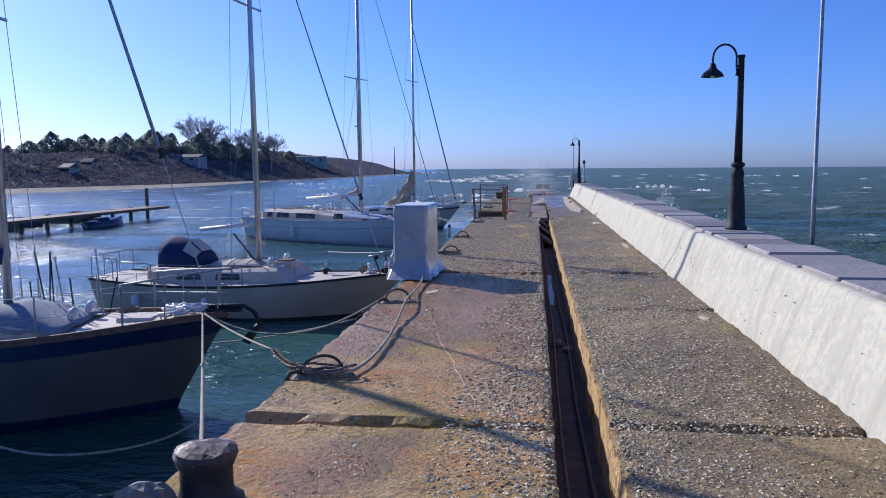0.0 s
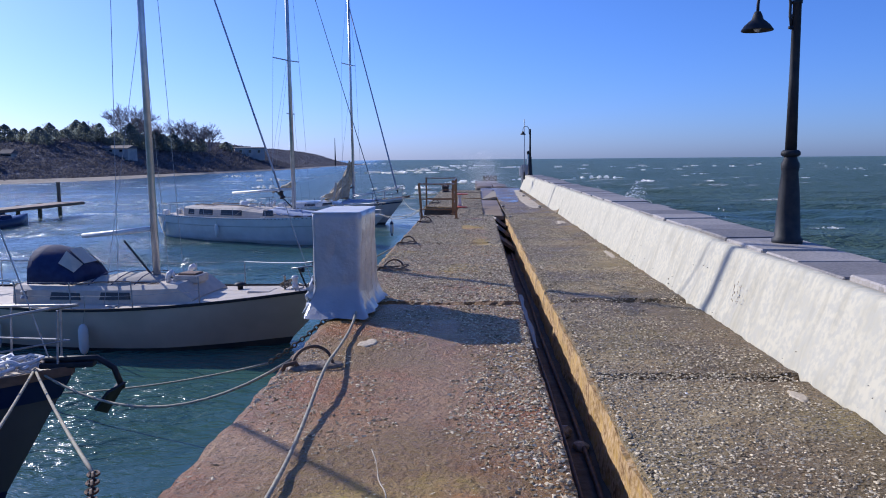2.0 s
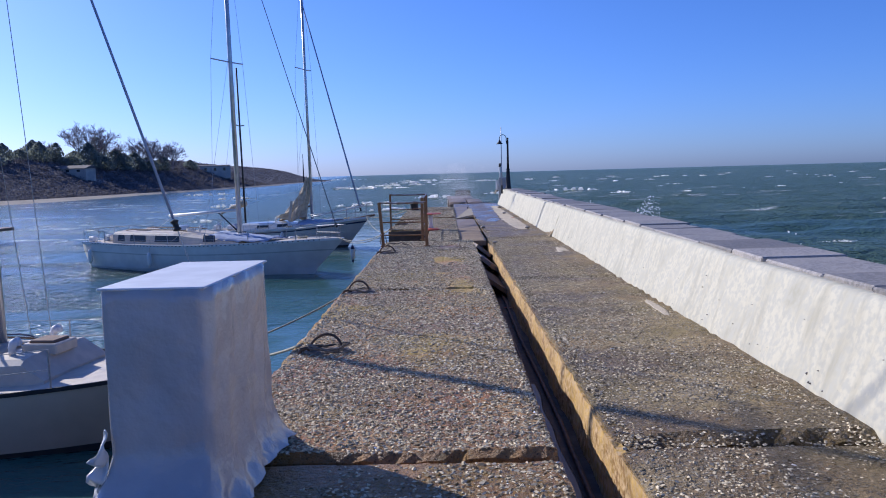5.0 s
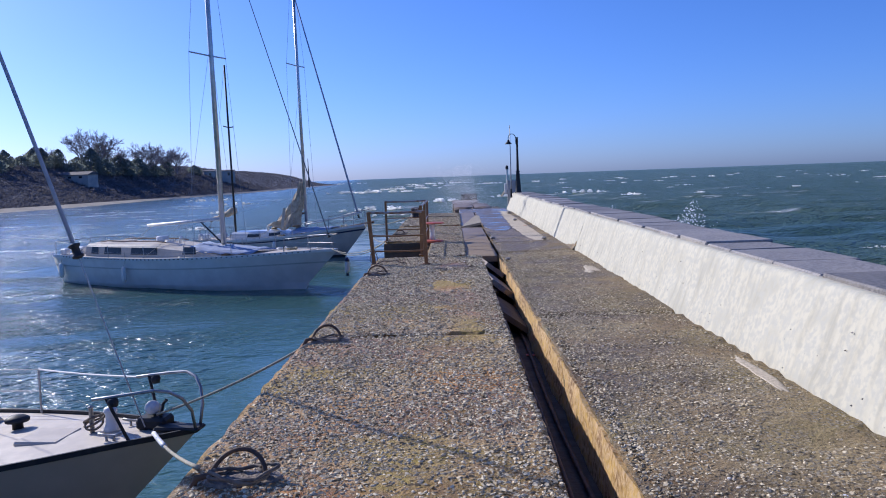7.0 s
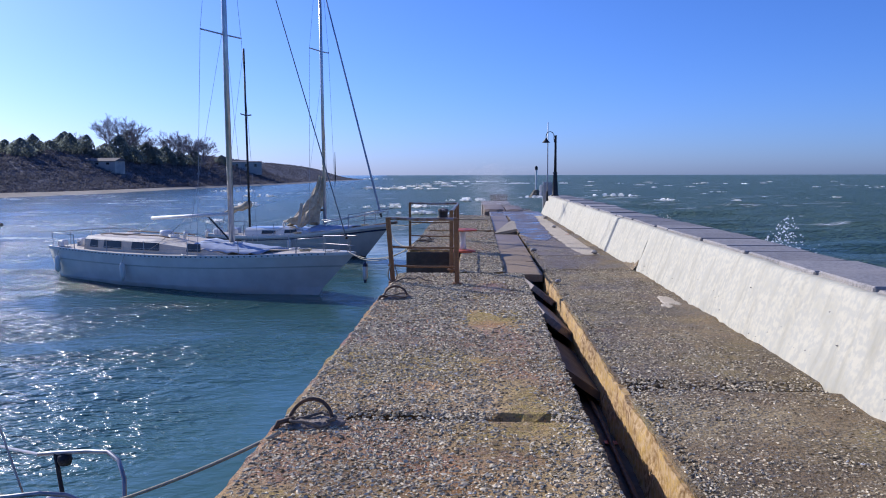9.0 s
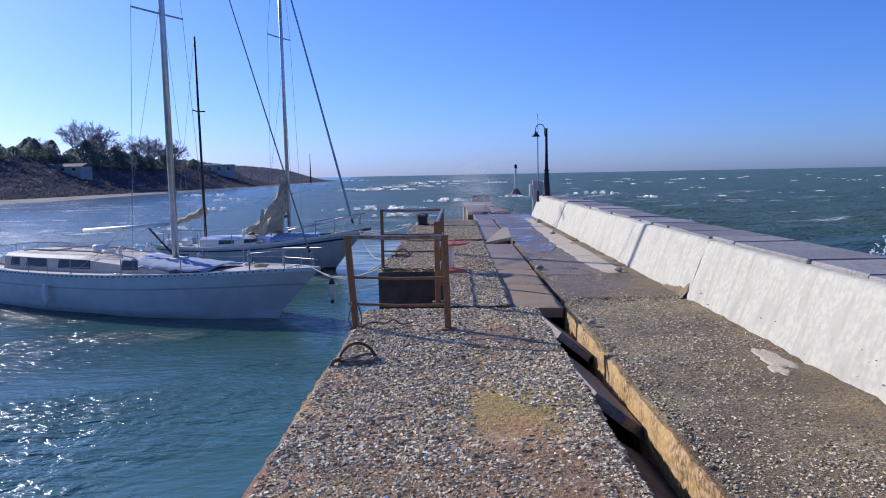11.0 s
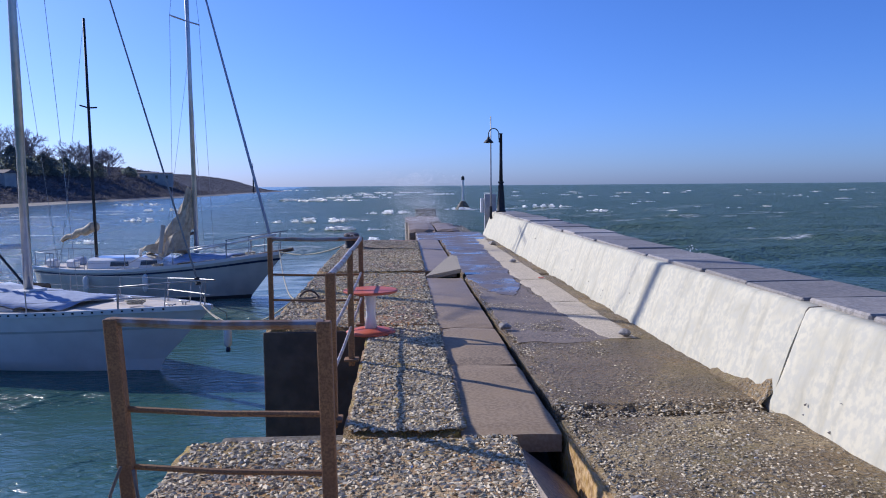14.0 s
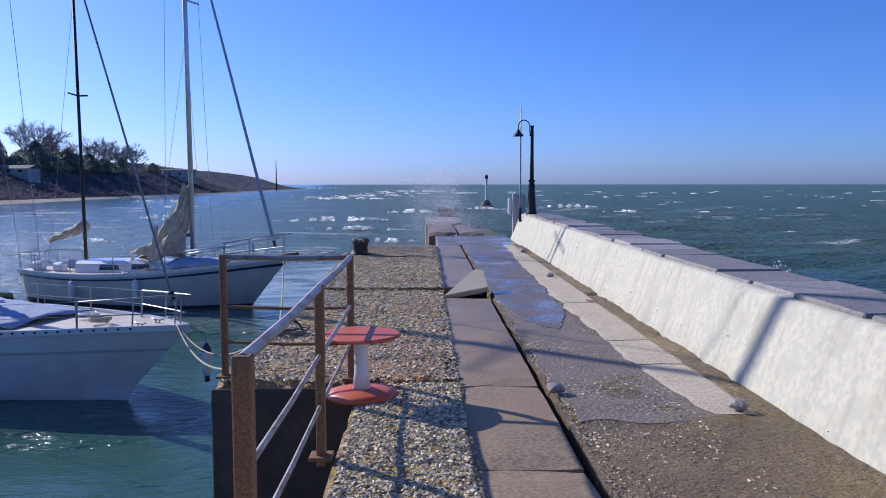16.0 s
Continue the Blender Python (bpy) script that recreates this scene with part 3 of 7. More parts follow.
deck_r = thing("pavement", "worn gravelly concrete slabs along the white parapet", "pavement", kind="structure")
RIGHT_RUNS = ((-14, -3), (-3, 5.13), (5.13, 9.5), (9.5, 12.75), (12.75, 20.2), (20.2, 27.75), (27.75, 36.5), (36.5, 46))
for i, (a, b) in enumerate(RIGHT_RUNS):
    slab(X_T1, a + G, X_WALL + 0.06, b - G, M_RIGHT, deck_r, 40 + i, chip=0.07, cell=0.09 if 0 < b < 15 else 0.16, uneven=0.02 if b < 28 else 0.008)
strip = thing("pavement", "smooth worn concrete cover slabs over the cable trench", "pavement", kind="structure")
for i, (a, b) in enumerate(((27.3, 29.4), (29.4, 31.3), (31.3, 36.35), (37.5, 42.5), (42.5, 46.3))):
    slab(-0.225, a + 0.006, 0.47, b - 0.006, M_STRIP, strip, 60 + i, thick=0.14, cell=0.2, uneven=0.008, chip=0.02).location.z = -0.014


def wall_run(y0, y1, seed, parent, notch_in=0.012):
    """A length of the parapet: leaning limewashed face, rounded arris."""
    prof = [(X_WALL, -0.1), (2.19, 0.03), (2.25, 0.2), (2.325, 0.42), (2.395, 0.62), (2.43, 0.715), (2.455, 0.745), (2.62, 0.755)]
    n = max(4, int((y1 - y0) / 0.22))
    along = [y0, y0 + 0.035] + [y0 + (y1 - y0) * j / n for j in range(1, n)] + [y1 - 0.035, y1]
    n = len(along) - 1
    bm = bmesh.new()
    rows = []
    for j, y in enumerate(along):
        row = []
        for i, (x, z) in enumerate(prof):
            e = 0.022 * noise.noise(Vector((y * 0.8, z * 2, seed))) + 0.006 * noise.noise(Vector((y * 3.5, z * 5, seed)))
            if i == 1:
                e += 0.05 * noise.noise(Vector((y * 1.7, 0, seed + 3)))
            w = notch_in if j in (0, n) and i > 0 else 0.0
            row.append(bm.verts.new((x + e + w, y, z + (0.5 * e if i > 3 else 0) - (0.012 if w and i > 4 else 0))))
        row.append(bm.verts.new((2.62, y, -0.1)))
        rows.append(row)
    k = len(rows[0])
    for a, b in zip(rows, rows[1:]):
        for i in range(k - 1):
            bm.faces.new((a[i], b[i], b[i + 1], a[i + 1]))
    for row, back in ((rows[0], False), (rows[-1], True)):
        cap = [bm.verts.new(v.co) for v in row]
        bm.faces.new(cap[::-1] if back else cap)
    return part("wall_section", bm, M_LIME, parent, smooth=True)


parapet = thing("wall_east", "long white limewashed concrete parapet along the pier", "wall", kind="structure")
for i, (a, b) in enumerate(((-14, -2), (-1.992, 27.8), (27.816, 41.2), (41.21, 48.6))):
    wall_run(a, b, 3.0 + i, parapet, 0.006)


def foot_break(y0, y1, h0, h1, seed):
    """Bare rough concrete where the limewash has broken off the wall's foot."""
    bm = bmesh.new()
    rows = []
    n = max(6, int((y1 - y0) / 0.07))
    for i in range(n + 1):
        k = i / n
        y = y0 + (y1 - y0) * k
        h = max(0.01, (h0 + (h1 - h0) * k) * (1 + 0.7 * noise.noise(Vector((y * 4, 0, seed))) + 0.3 * noise.noise(Vector((y * 13, 0, seed)))))
        if i in (0, n):
            h *= 0.5
        rows.append([bm.verts.new((2.10 + 0.02 * noise.noise(Vector((y * 6, 1, seed))), y, -0.03)), bm.verts.new((2.15 + 0.02 * noise.noise(Vector((y * 6, 2, seed))), y, 0.3 * h)), bm.verts.new((2.195 + 0.25 * h + 0.012 * noise.noise(Vector((y * 9, 3, seed))), y, h)), bm.verts.new((2.33, y, h - 0.02))])
    for a, b in zip(rows, rows[1:]):
        for q in range(3):
            bm.faces.new((a[q], b[q], b[q + 1], a[q + 1]))
    tagged(part("broken_foot", bm, M_RIGHT, parapet), "bare rough concrete where limewash broke off")


foot_break(27.83, 28.9, 0.15, 0.03, 1.0)
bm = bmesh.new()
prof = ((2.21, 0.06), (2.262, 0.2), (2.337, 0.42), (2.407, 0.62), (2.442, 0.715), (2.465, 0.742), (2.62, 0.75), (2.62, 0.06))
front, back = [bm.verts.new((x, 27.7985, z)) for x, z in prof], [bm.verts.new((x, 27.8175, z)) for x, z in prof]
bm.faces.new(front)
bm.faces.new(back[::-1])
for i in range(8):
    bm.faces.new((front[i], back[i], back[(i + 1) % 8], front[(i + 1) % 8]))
part("crack", bm, M_MUD_SHADE, parapet, "dark open crack between wall sections")
scar = bmesh.new()
random.seed(8)
for _ in range(16):
    q, w = random.uniform(0, 6.28), random.uniform(0.02, 0.15)
    y, z = 11.3 + w * math.cos(q), 0.33 + 0.9 * w * math.sin(q)
    e = 0.012 + 0.018 * random.random()
    x = 2.16 + 0.24 * z + 0.004
    tube(scar, [(x, y, z), (x + 0.006, y + e, z + e * random.uniform(-1, 1.5))], 0.004, 5)
part("wall_scar", scar, M_SAND, parapet, "pitted grey scar in the limewash")
rw = random.Random(77)
chips = bmesh.new()
for _ in range(240):
    y, z = rw.uniform(2, 46), 0.03 + 0.5 * rw.random() ** 3.4
    w, e = rw.uniform(0.003, 0.010), rw.uniform(0.5, 1.6)
    x = 2.185 + 0.30 * z - 0.012
    tip = [chips.verts.new((x + 0.02 + 0.3 * w * e * math.sin(a), y + w * math.cos(a) * rw.uniform(0.6, 1.2), z + w * e * math.sin(a) * rw.uniform(0.6, 1.2))) for a in (k * math.pi / 3 for k in range(6))]
    mid = chips.verts.new((x + 0.004, y, z))
    for k in range(6):
        chips.faces.new((mid, tip[(k + 1) % 6], tip[k]))
tagged(part("limewash_chips", chips, M_CAP, parapet, "small dark chips along the wall foot"), kind="stuff")
core = part("wall_core", box_bm(2.62, -14, FLOOR, 3.3, 48.7, 0.70), M_CAP, parapet)
tagged(core, "grey concrete backing of the parapet")
part("wall_foot", box_bm(3.3, -14, -4, 3.9, 50.4, -0.9), M_FACE, parapet)
random.seed(5)
y = -8.0
while y < 47.8:
    ln = random.uniform(0.75, 1.15)
    x1 = 3.28 + random.uniform(-0.05, 0.1)
    bm = box_bm(-0.45 + random.uniform(-0.02, 0.03), 0, 0, x1 - 2.98, ln - random.uniform(0.015, 0.05), 0.078 + random.uniform(-0.012, 0.02), 0.015)
    for v in bm.verts:
        v.co.z += 0.012 * noise.noise(Vector((v.co.x * 3, v.co.y * 3 + y, 2)))
    ob = part("cope_stone", bm, M_CAP, parapet)
    ob.location = (2.98, y, 0.70)
    y += ln


# ---- the yachts ----
def half_beam(s, beam, transom):
    """Half the deck's width at s, from the stern (0) to the stem (1)."""
    if s < 0.42:
        k = s / 0.42
        return beam / 2 * (transom + (1 - transom) * math.sin(k * math.pi / 2))
    k = (s - 0.42) / 0.58
    return beam / 2 * max(0.0, 1 - k ** 2.1)


def sheer(s, fs, fb):
    return fs + (fb - fs) * s ** 1.8 - 0.10 * math.sin(math.pi * min(1, s * 1.1)) if s < 0.9 else fs + (fb - fs) * s ** 1.8 - 0.10 * math.sin(math.pi * min(1, s * 1.1)) * (1 - s) * 10


class Yacht:
    """The lines of a hull, and the parts that stand on it. x runs from the stern to the stem, z from the water."""

    def __init__(self, name, label, m, length, beam, fs, fb, transom=0.7, overhang=0.9):
        self.L, self.B, self.fs, self.fb, self.tr, self.oh = length, beam, fs, fb, transom, overhang
        self.ob = thing(name, label, "sailboat", m, "yachts moored along the pier")

    def at(self, s, v=0.0, z=0.0):
        """A place on the deck: s along it, v across it (-1 to 1), z above the sheer."""
        return Vector((s * self.L, v * half_beam(s, self.B, self.tr), sheer(s, self.fs, self.fb) + z))

    def ring(self, s):
        """One station from the sheer down to the keel, on the side y > 0."""
        b, h = half_beam(s, self.B, self.tr), sheer(s, self.fs, self.fb)
        out = []
        for k, wide, deep in ((0, 1.0, 1.0), (0.25, 0.985, 0.72), (0.5, 0.95, 0.42), (0.8, 0.88, 0.12), (1.0, 0.80, -0.10), (1.25, 0.5, -0.32), (1.45, 0.0, -0.5)):
            z = h * deep if deep > 0 else deep
            drop = max(0.0, 1 - max(z, 0) / h)
            x = s * self.L - self.oh * drop * max(0, (s - 0.55) / 0.45) ** 1.6 + 0.25 * drop * max(0, (0.15 - s) / 0.15)
            out.append(Vector((x, b * wide * (1 - 0.35 * drop * max(0, (s - 0.6) / 0.4)), z)))
        return out

    def hull(self, mat, boot, rail, deck, th=0.03):
        st = [i / 26 for i in range(27)]
        st[-1] = 0.999
        rings = [self.ring(s) for s in st]

        def skin(j0, j1, nm, mt, lab=""):
            bm = bmesh.new()
            for sgn in (1, -1):
                g = [[bm.verts.new((p.x, sgn * p.y, p.z)) for p in r[j0:j1 + 1]] for r in rings]
                for a, b in zip(g, g[1:]):
                    for i in range(len(a) - 1):
                        q = (a[i], b[i], b[i + 1], a[i + 1])
                        bm.faces.new(q if sgn > 0 else q[::-1])
            tp = [bm.verts.new((rings[0][j].x, rings[0][j].y, rings[0][j].z)) for j in range(j0, j1 + 1)]
            tq = [bm.verts.new((rings[0][j].x, -rings[0][j].y, rings[0][j].z)) for j in range(j0, j1 + 1)]
            for i in range(len(tp) - 1):
                bm.faces.new((tp[i], tp[i + 1], tq[i + 1], tq[i]))
            bmesh.ops.remove_doubles(bm, verts=bm.verts, dist=0.002)
            return part(nm, bm, mt, self.ob, lab, smooth=True)
        skin(0, 3, "hull_shell", mat)
        skin(3, 6, "bottom", boot, "dark antifouled bottom")
        bm = bmesh.new()
        g = [[bm.verts.new(self.at(s, v, -0.015 + 0.05 * (1 - v * v) * min(1, half_beam(s, self.B, self.tr)))) for v in (-1, -0.6, 0, 0.6, 1)] for s in st]
        for a, b in zip(g, g[1:]):
            for i in range(4):
                bm.faces.new((a[i], b[i], b[i + 1], a[i + 1]))
        part("deck", bm, deck, self.ob, smooth=True)
        for sgn in (1, -1):
            bm = bmesh.new()
            rows = []
            for s in st:
                p = self.at(s, sgn)
                o = th * sgn
                rows.append([bm.verts.new((p.x, p.y + dy, p.z + dz)) for dy, dz in ((o, -1.7 * th), (o, 1.7 * th), (-o, 1.7 * th), (-o, -0.02))])
            for a, b in zip(rows, rows[1:]):
                for i in range(4):
                    bm.faces.new((a[i], b[i], b[(i + 1) % 4], a[(i + 1) % 4]))
            bm.faces.new(rows[0])
            bm.faces.new(rows[-1])
            part("toe_rail", bm, rail, self.ob)

    def band(self, mat, k0, k1, lab):
        """A painted band along the topsides, proud of them, from k0 to k1 of the freeboard."""
        for sgn in (1, -1):
            bm = bmesh.new()
            rows = []
            for i in range(27):
                s = min(0.999, i / 26)
                r = self.ring(s)
                row = []
                for k in (k0, k1):
                    z = r[0].z * k
                    for a, b in zip(r, r[1:]):
                        if b.z <= z <= a.z:
                            p = a.lerp(b, (a.z - z) / (a.z - b.z))
                            break
                    row.append(bm.verts.new((p.x + 0.012 * s, sgn * (p.y + 0.012), p.z)))
                rows.append(row)
            for a, b in zip(rows, rows[1:]):
                bm.faces.new((a[0], b[0], b[1], a[1]))
            part("hull_band", bm, mat, self.ob, lab, smooth=True)

    def cabin(self, s0, s1, width, h, mat, windows=(), front=0.5, glass=None, tall=False):
        """A coachroof with sloping sides and front, and its windows."""
        bm = bmesh.new()
        rows = []
        for i in range(13):
            s = s0 + (s1 - s0) * i / 12
            hb = half_beam(s, self.B, self.tr)
            w = min(width / 2, hb * 0.72)
            k = min(1.0, (1 - i / 12) / (1 - front) if front < 1 else 1.0)
            up = h * (0.25 + 0.75 * min(1, k))
            if i == 12:
                up = 0.06
            base = sheer(s, self.fs, self.fb)
            rows.append([bm.verts.new((s * self.L, y, base + z)) for y, z in ((-w, -0.02), (-w * 0.94, up * 0.8), (-w * 0.82, up), (0, up * 1.1), (w * 0.82, up), (w * 0.94, up * 0.8), (w, -0.02))])
        for a, b in zip(rows, rows[1:]):
            for i in range(6):
                bm.faces.new((a[i], b[i], b[i + 1], a[i + 1]))
        bm.faces.new(rows[0])
        bm.faces.new(rows[-1][::-1])
        body = part("coachroof", bm, mat, self.ob, smooth=False)
        for a, b in windows:
            for sgn in (1, -1):
                pts = []
                for s, lo, hi in ((a, 0.24, 0.80), (b, 0.24, 0.78)) if tall else ((a, 0.28, 0.70), (b, 0.28, 0.66)):
                    hb = half_beam(s, self.B, self.tr)
                    w = min(width / 2, hb * 0.72)
                    pts.append((s * self.L, w, sheer(s, self.fs, self.fb), lo, hi))
                bm = bmesh.new()
                vs = []
                for dx in (0.0, 0.02):
                    for (x, w, z, lo, hi), sh in ((pts[0], 0.03), (pts[1], -0.03)):
                        for q, kk in ((lo, 0), (hi, 1)):
                            vs.append(bm.verts.new((x + sh * kk, sgn * (w * (1 - 0.075 * q) + 0.004 + dx), z + h * 0.8 * q / 0.8)))
                for q in ((0, 1, 3, 2), (4, 6, 7, 5), (0, 4, 5, 1), (2, 3, 7, 6), (1, 5, 7, 3), (0, 2, 6, 4)):
                    bm.faces.new([vs[i] for i in q])
                part("window", bm, glass or M_GLASS, body, "smoked acrylic cabin window")
        return body

    def mast(self, s, top, r, mat, spreaders=(), rake=0.0, base=0.35, lean=0.0, name="mast", shrouds=True, wires=True):
        foot = self.at(s, 0, base)
        tip = Vector((foot.x - rake, lean, top))
        m = part(name, tube(bmesh.new(), [foot, foot.lerp(tip, 0.5), tip], r, 10, r1=r * 0.8), mat, self.ob, smooth=True)
        for z, half, sweep in spreaders:
            k = (z - foot.z) / (tip.z - foot.z)
            p = foot.lerp(tip, k)
            for sgn in (1, -1):
                part("spreader", tube(bmesh.new(), [p, p + Vector((-sweep, sgn * half, 0.05))], 0.03, 6), mat, m)
        if wires:
            for sgn in (1, -1):
                mid = []
                for z, half, sweep in spreaders[-1:]:
                    k = (z - foot.z) / (tip.z - foot.z)
                    mid = [foot.lerp(tip, k) + Vector((-sweep, sgn * half, 0.05))]
                part("shroud", tube(bmesh.new(), [self.at(s - 0.01, sgn * 0.93)] + mid + [tip - Vector((0, 0, 0.1))], 0.006, 4), M_STEEL, self.ob)
                part("shroud", tube(bmesh.new(), [self.at(s - 0.05, sgn * 0.9), foot.lerp(tip, 0.52)], 0.005, 4), M_STEEL, self.ob)
        return foot, tip

    def stay(self, top, s, r, mat, drum=1.2, name="forestay", v=0.0, foot=None):
        """A stay with a rolled sail round it that ends in a drum above the deck."""
        foot = foot or self.at(s, v, 0.05)
        d = (top - foot).normalized()
        low = foot + d * drum
        st = part(name, tube(bmesh.new(), [foot, low, low.lerp(top, 0.5), top], 0.008, 5), M_STEEL, self.ob)
        bm = tube(bmesh.new(), [low + d * 0.1, low.lerp(top, 0.3), low.lerp(top, 0.65), top], r, 8, r1=r * 0.6)
        part("rolled_sail", bm, mat, st, "sail rolled tightly round its stay", smooth=True)
        bm = lathe(bmesh.new(), [(0.02, -0.08), (0.06, -0.065), (0.06, -0.045), (0.04, -0.03), (0.04, 0.04), (0.06, 0.055), (0.06, 0.075), (0.02, 0.09)], 12)
        dr = part("furling_drum", bm, M_BLACK, st, "black furling drum", smooth=True)
        dr.matrix_basis = Matrix.Translation(low) @ d.to_track_quat("Z", "Y").to_matrix().to_4x4()

    def boom(self, a, b, r, mat, cover=None):
        bo = part("boom", tube(bmesh.new(), [a, b], r, 10), mat, self.ob, smooth=True)
        if cover:
            bm = bmesh.new()
            n = 10
            pts = [Vector(a).lerp(Vector(b), i / n) + Vector((0, 0.02 * math.sin(i * 2.1), 0.05 + 0.04 * math.sin(i * 1.7))) for i in range(n + 1)]
            tube(bm, pts, cover[1], 10, r1=cover[1] * 0.35)
            part("sail_cover", bm, cover[0], bo, cover[2], smooth=True)
        return bo

    def pulpit(self, h, s0=0.86, low=True):
        """A bent steel rail round the bow."""
        a = [self.at(s0, -1, h), self.at(s0 + 0.06, -1, h + 0.02), self.at(0.97, -0.8, h + 0.05), self.at(1.0, 0, h + 0.06) + Vector((0.08, 0, 0)), self.at(0.97, 0.8, h + 0.05), self.at(s0 + 0.06, 1, h + 0.02), self.at(s0, 1, h)]
        pu = part("pulpit", tube(bmesh.new(), a, 0.016, 7), M_STEEL, self.ob, smooth=True)
        for s, v in ((s0, -1), (s0, 1), (s0 + 0.07, -1), (s0 + 0.07, 1), (0.98, -0.6), (0.98, 0.6)):
            part("pulpit_leg", tube(bmesh.new(), [self.at(s, v * 0.95), self.at(s + 0.004, v, h + 0.02)], 0.013, 6), M_STEEL, pu)
        if low:
            part("pulpit_bar", tube(bmesh.new(), [self.at(s0, -0.97, h * 0.5), self.at(0.97, -0.8, h * 0.5), self.at(0.995, 0, h * 0.5), self.at(0.97, 0.8, h * 0.5), self.at(s0, 0.97, h * 0.5)], 0.011, 6), M_STEEL, pu)

    def lifelines(self, s0, s1, n, h, white=()):
        for sgn in (1, -1):
            for i in range(n):
                s = s0 + (s1 - s0) * i / (n - 1)
                part("stanchion", tube(bmesh.new(), [self.at(s, sgn * 0.96), self.at(s, sgn * 0.97, h)], 0.013, 6), M_STEEL, self.ob)
            for k in (0.5, 1.0):
                pts = [self.at(s0 + (s1 - s0) * i / 12, sgn * 0.97, h * k - 0.012 * math.sin(i * 2.6) ** 2) for i in range(13)]
                part("lifeline", tube(bmesh.new(), pts, 0.006, 4), M_STEEL, self.ob)
            for a, b in white:
                part("lifeline_cover", tube(bmesh.new(), [self.at(a, sgn * 0.97, h), self.at(b, sgn * 0.97, h)], 0.02, 8), M_GEL_GREY, self.ob, "white plastic lifeline sleeve", smooth=True)

    def pushpit(self, h, s0=0.12):
        a = [self.at(s0, -0.97, h), self.at(0.01, -0.95, h), self.at(0.0, 0, h), self.at(0.01, 0.95, h), self.at(s0, 0.97, h)]
        pu = part("pushpit", tube(bmesh.new(), a, 0.015, 7), M_STEEL, self.ob, smooth=True)
        for s, v in ((s0, -0.97), (s0, 0.97), (0.01, -0.95), (0.01, 0.95), (0.005, -0.35), (0.005, 0.35)):
            part("pushpit_leg", tube(bmesh.new(), [self.at(s, v), self.at(s, v, h)], 0.013, 6), M_STEEL, pu)

    def hatch(self, s, v, w, h=0.06, mat=None, up=0.0):
        p = self.at(s, v, up)
        part("hatch", box_bm(p.x - w / 2, p.y - w / 2, p.z - 0.03, p.x + w / 2, p.y + w / 2, p.z + h, 0.02), mat or M_GEL, self.ob)

    def fender(self, s, sgn, drop=0.55, mat=None):
        p = self.at(s, sgn)
        y = p.y + sgn * 0.10
        top = p.z - drop + 0.35
        bm = lathe(bmesh.new(), [(0.02, -0.62), (0.07, -0.56), (0.095, -0.48), (0.095, -0.12), (0.07, -0.04), (0.03, 0.0)], 12, (p.x, y, top))
        fe = part("fender", bm, mat or M_GEL_GREY, self.ob, "grubby pale inflatable fender", smooth=True)
        part("fender_line", tube(bmesh.new(), [(p.x, y, top - 0.02), (p.x, p.y, p.z + 0.03), (p.x, p.y, p.z + 0.3)], 0.007, 4), M_ROPE, fe)

    def cleat(self, s, v, up=0.0):
        p = self.at(s, v, up)
        bm = tube(bmesh.new(), [p + Vector((-0.13, 0, 0.075)), p + Vector((-0.06, 0, 0.06)), p + Vector((0.06, 0, 0.06)), p + Vector((0.13, 0, 0.075))], 0.016, 6)
        for dx in (-0.04, 0.04):
            tube(bm, [p + Vector((dx, 0, -0.01)), p + Vector((dx, 0, 0.06))], 0.014, 6)
        part("cleat", bm, M_STEEL, self.ob, smooth=True)

    def vent(self, s, v, up):
        """A cowl ventilator that opens forward."""
        p = self.at(s, v, up)
        bm = tube(bmesh.new(), [p, p + Vector((0, 0, 0.12)), p + Vector((0.03, 0, 0.19)), p + Vector((0.11, 0, 0.22))], 0.045, 9, r1=0.075)
        part("cowl_vent", bm, M_WHITE, self.ob, "white cowl ventilator", smooth=True)

    def coil(self, s, v, up, r, mat, seed):
        """A loosely flaked line on the deck."""
        rc, c = random.Random(seed), self.at(s, v, up)
        pts = [c + Vector(((r + rc.uniform(-.3, .3) * r) * math.cos(i * 0.7), (0.7 * r + rc.uniform(-.25, .25) * r) * math.sin(i * 0.7), 0.02 + 0.003 * i)) for i in range(30)]
        part("coiled_line", tube(bmesh.new(), pts, 0.014, 6), mat, self.ob, "loose coil of line on deck", smooth=True)

    def sheet_line(self, a, b, drop, mat=None):
        part("running_line", tube(bmesh.new(), sag(a, b, drop, 8), 0.008, 5), mat or M_ROPE, self.ob)

    def rail_slots(self, n, s0, s1):
        """The row of scuppers cut through the toe rail, one mesh a side."""
        for sgn in (1, -1):
            bm = bmesh.new()
            for i in range(n):
                p = self.at(s0 + (s1 - s0) * i / (n - 1), sgn)
                box_bm(p.x - 0.035, p.y + sgn * 0.028, p.z - 0.012, p.x + 0.035, p.y + sgn * 0.034, p.z + 0.022, 0, bm)
            tagged(part("scuppers", bm, M_GLASS, self.ob, "row of dark slots in the toe rail"), kind="stuff")

    def winch(self, s, v, up):
        p = self.at(s, v, up)
        part("winch", lathe(bmesh.new(), [(0.075, 0), (0.075, 0.03), (0.05, 0.06), (0.045, 0.12), (0.065, 0.15), (0.065, 0.17)], 12, p), M_STEEL, self.ob, smooth=True)


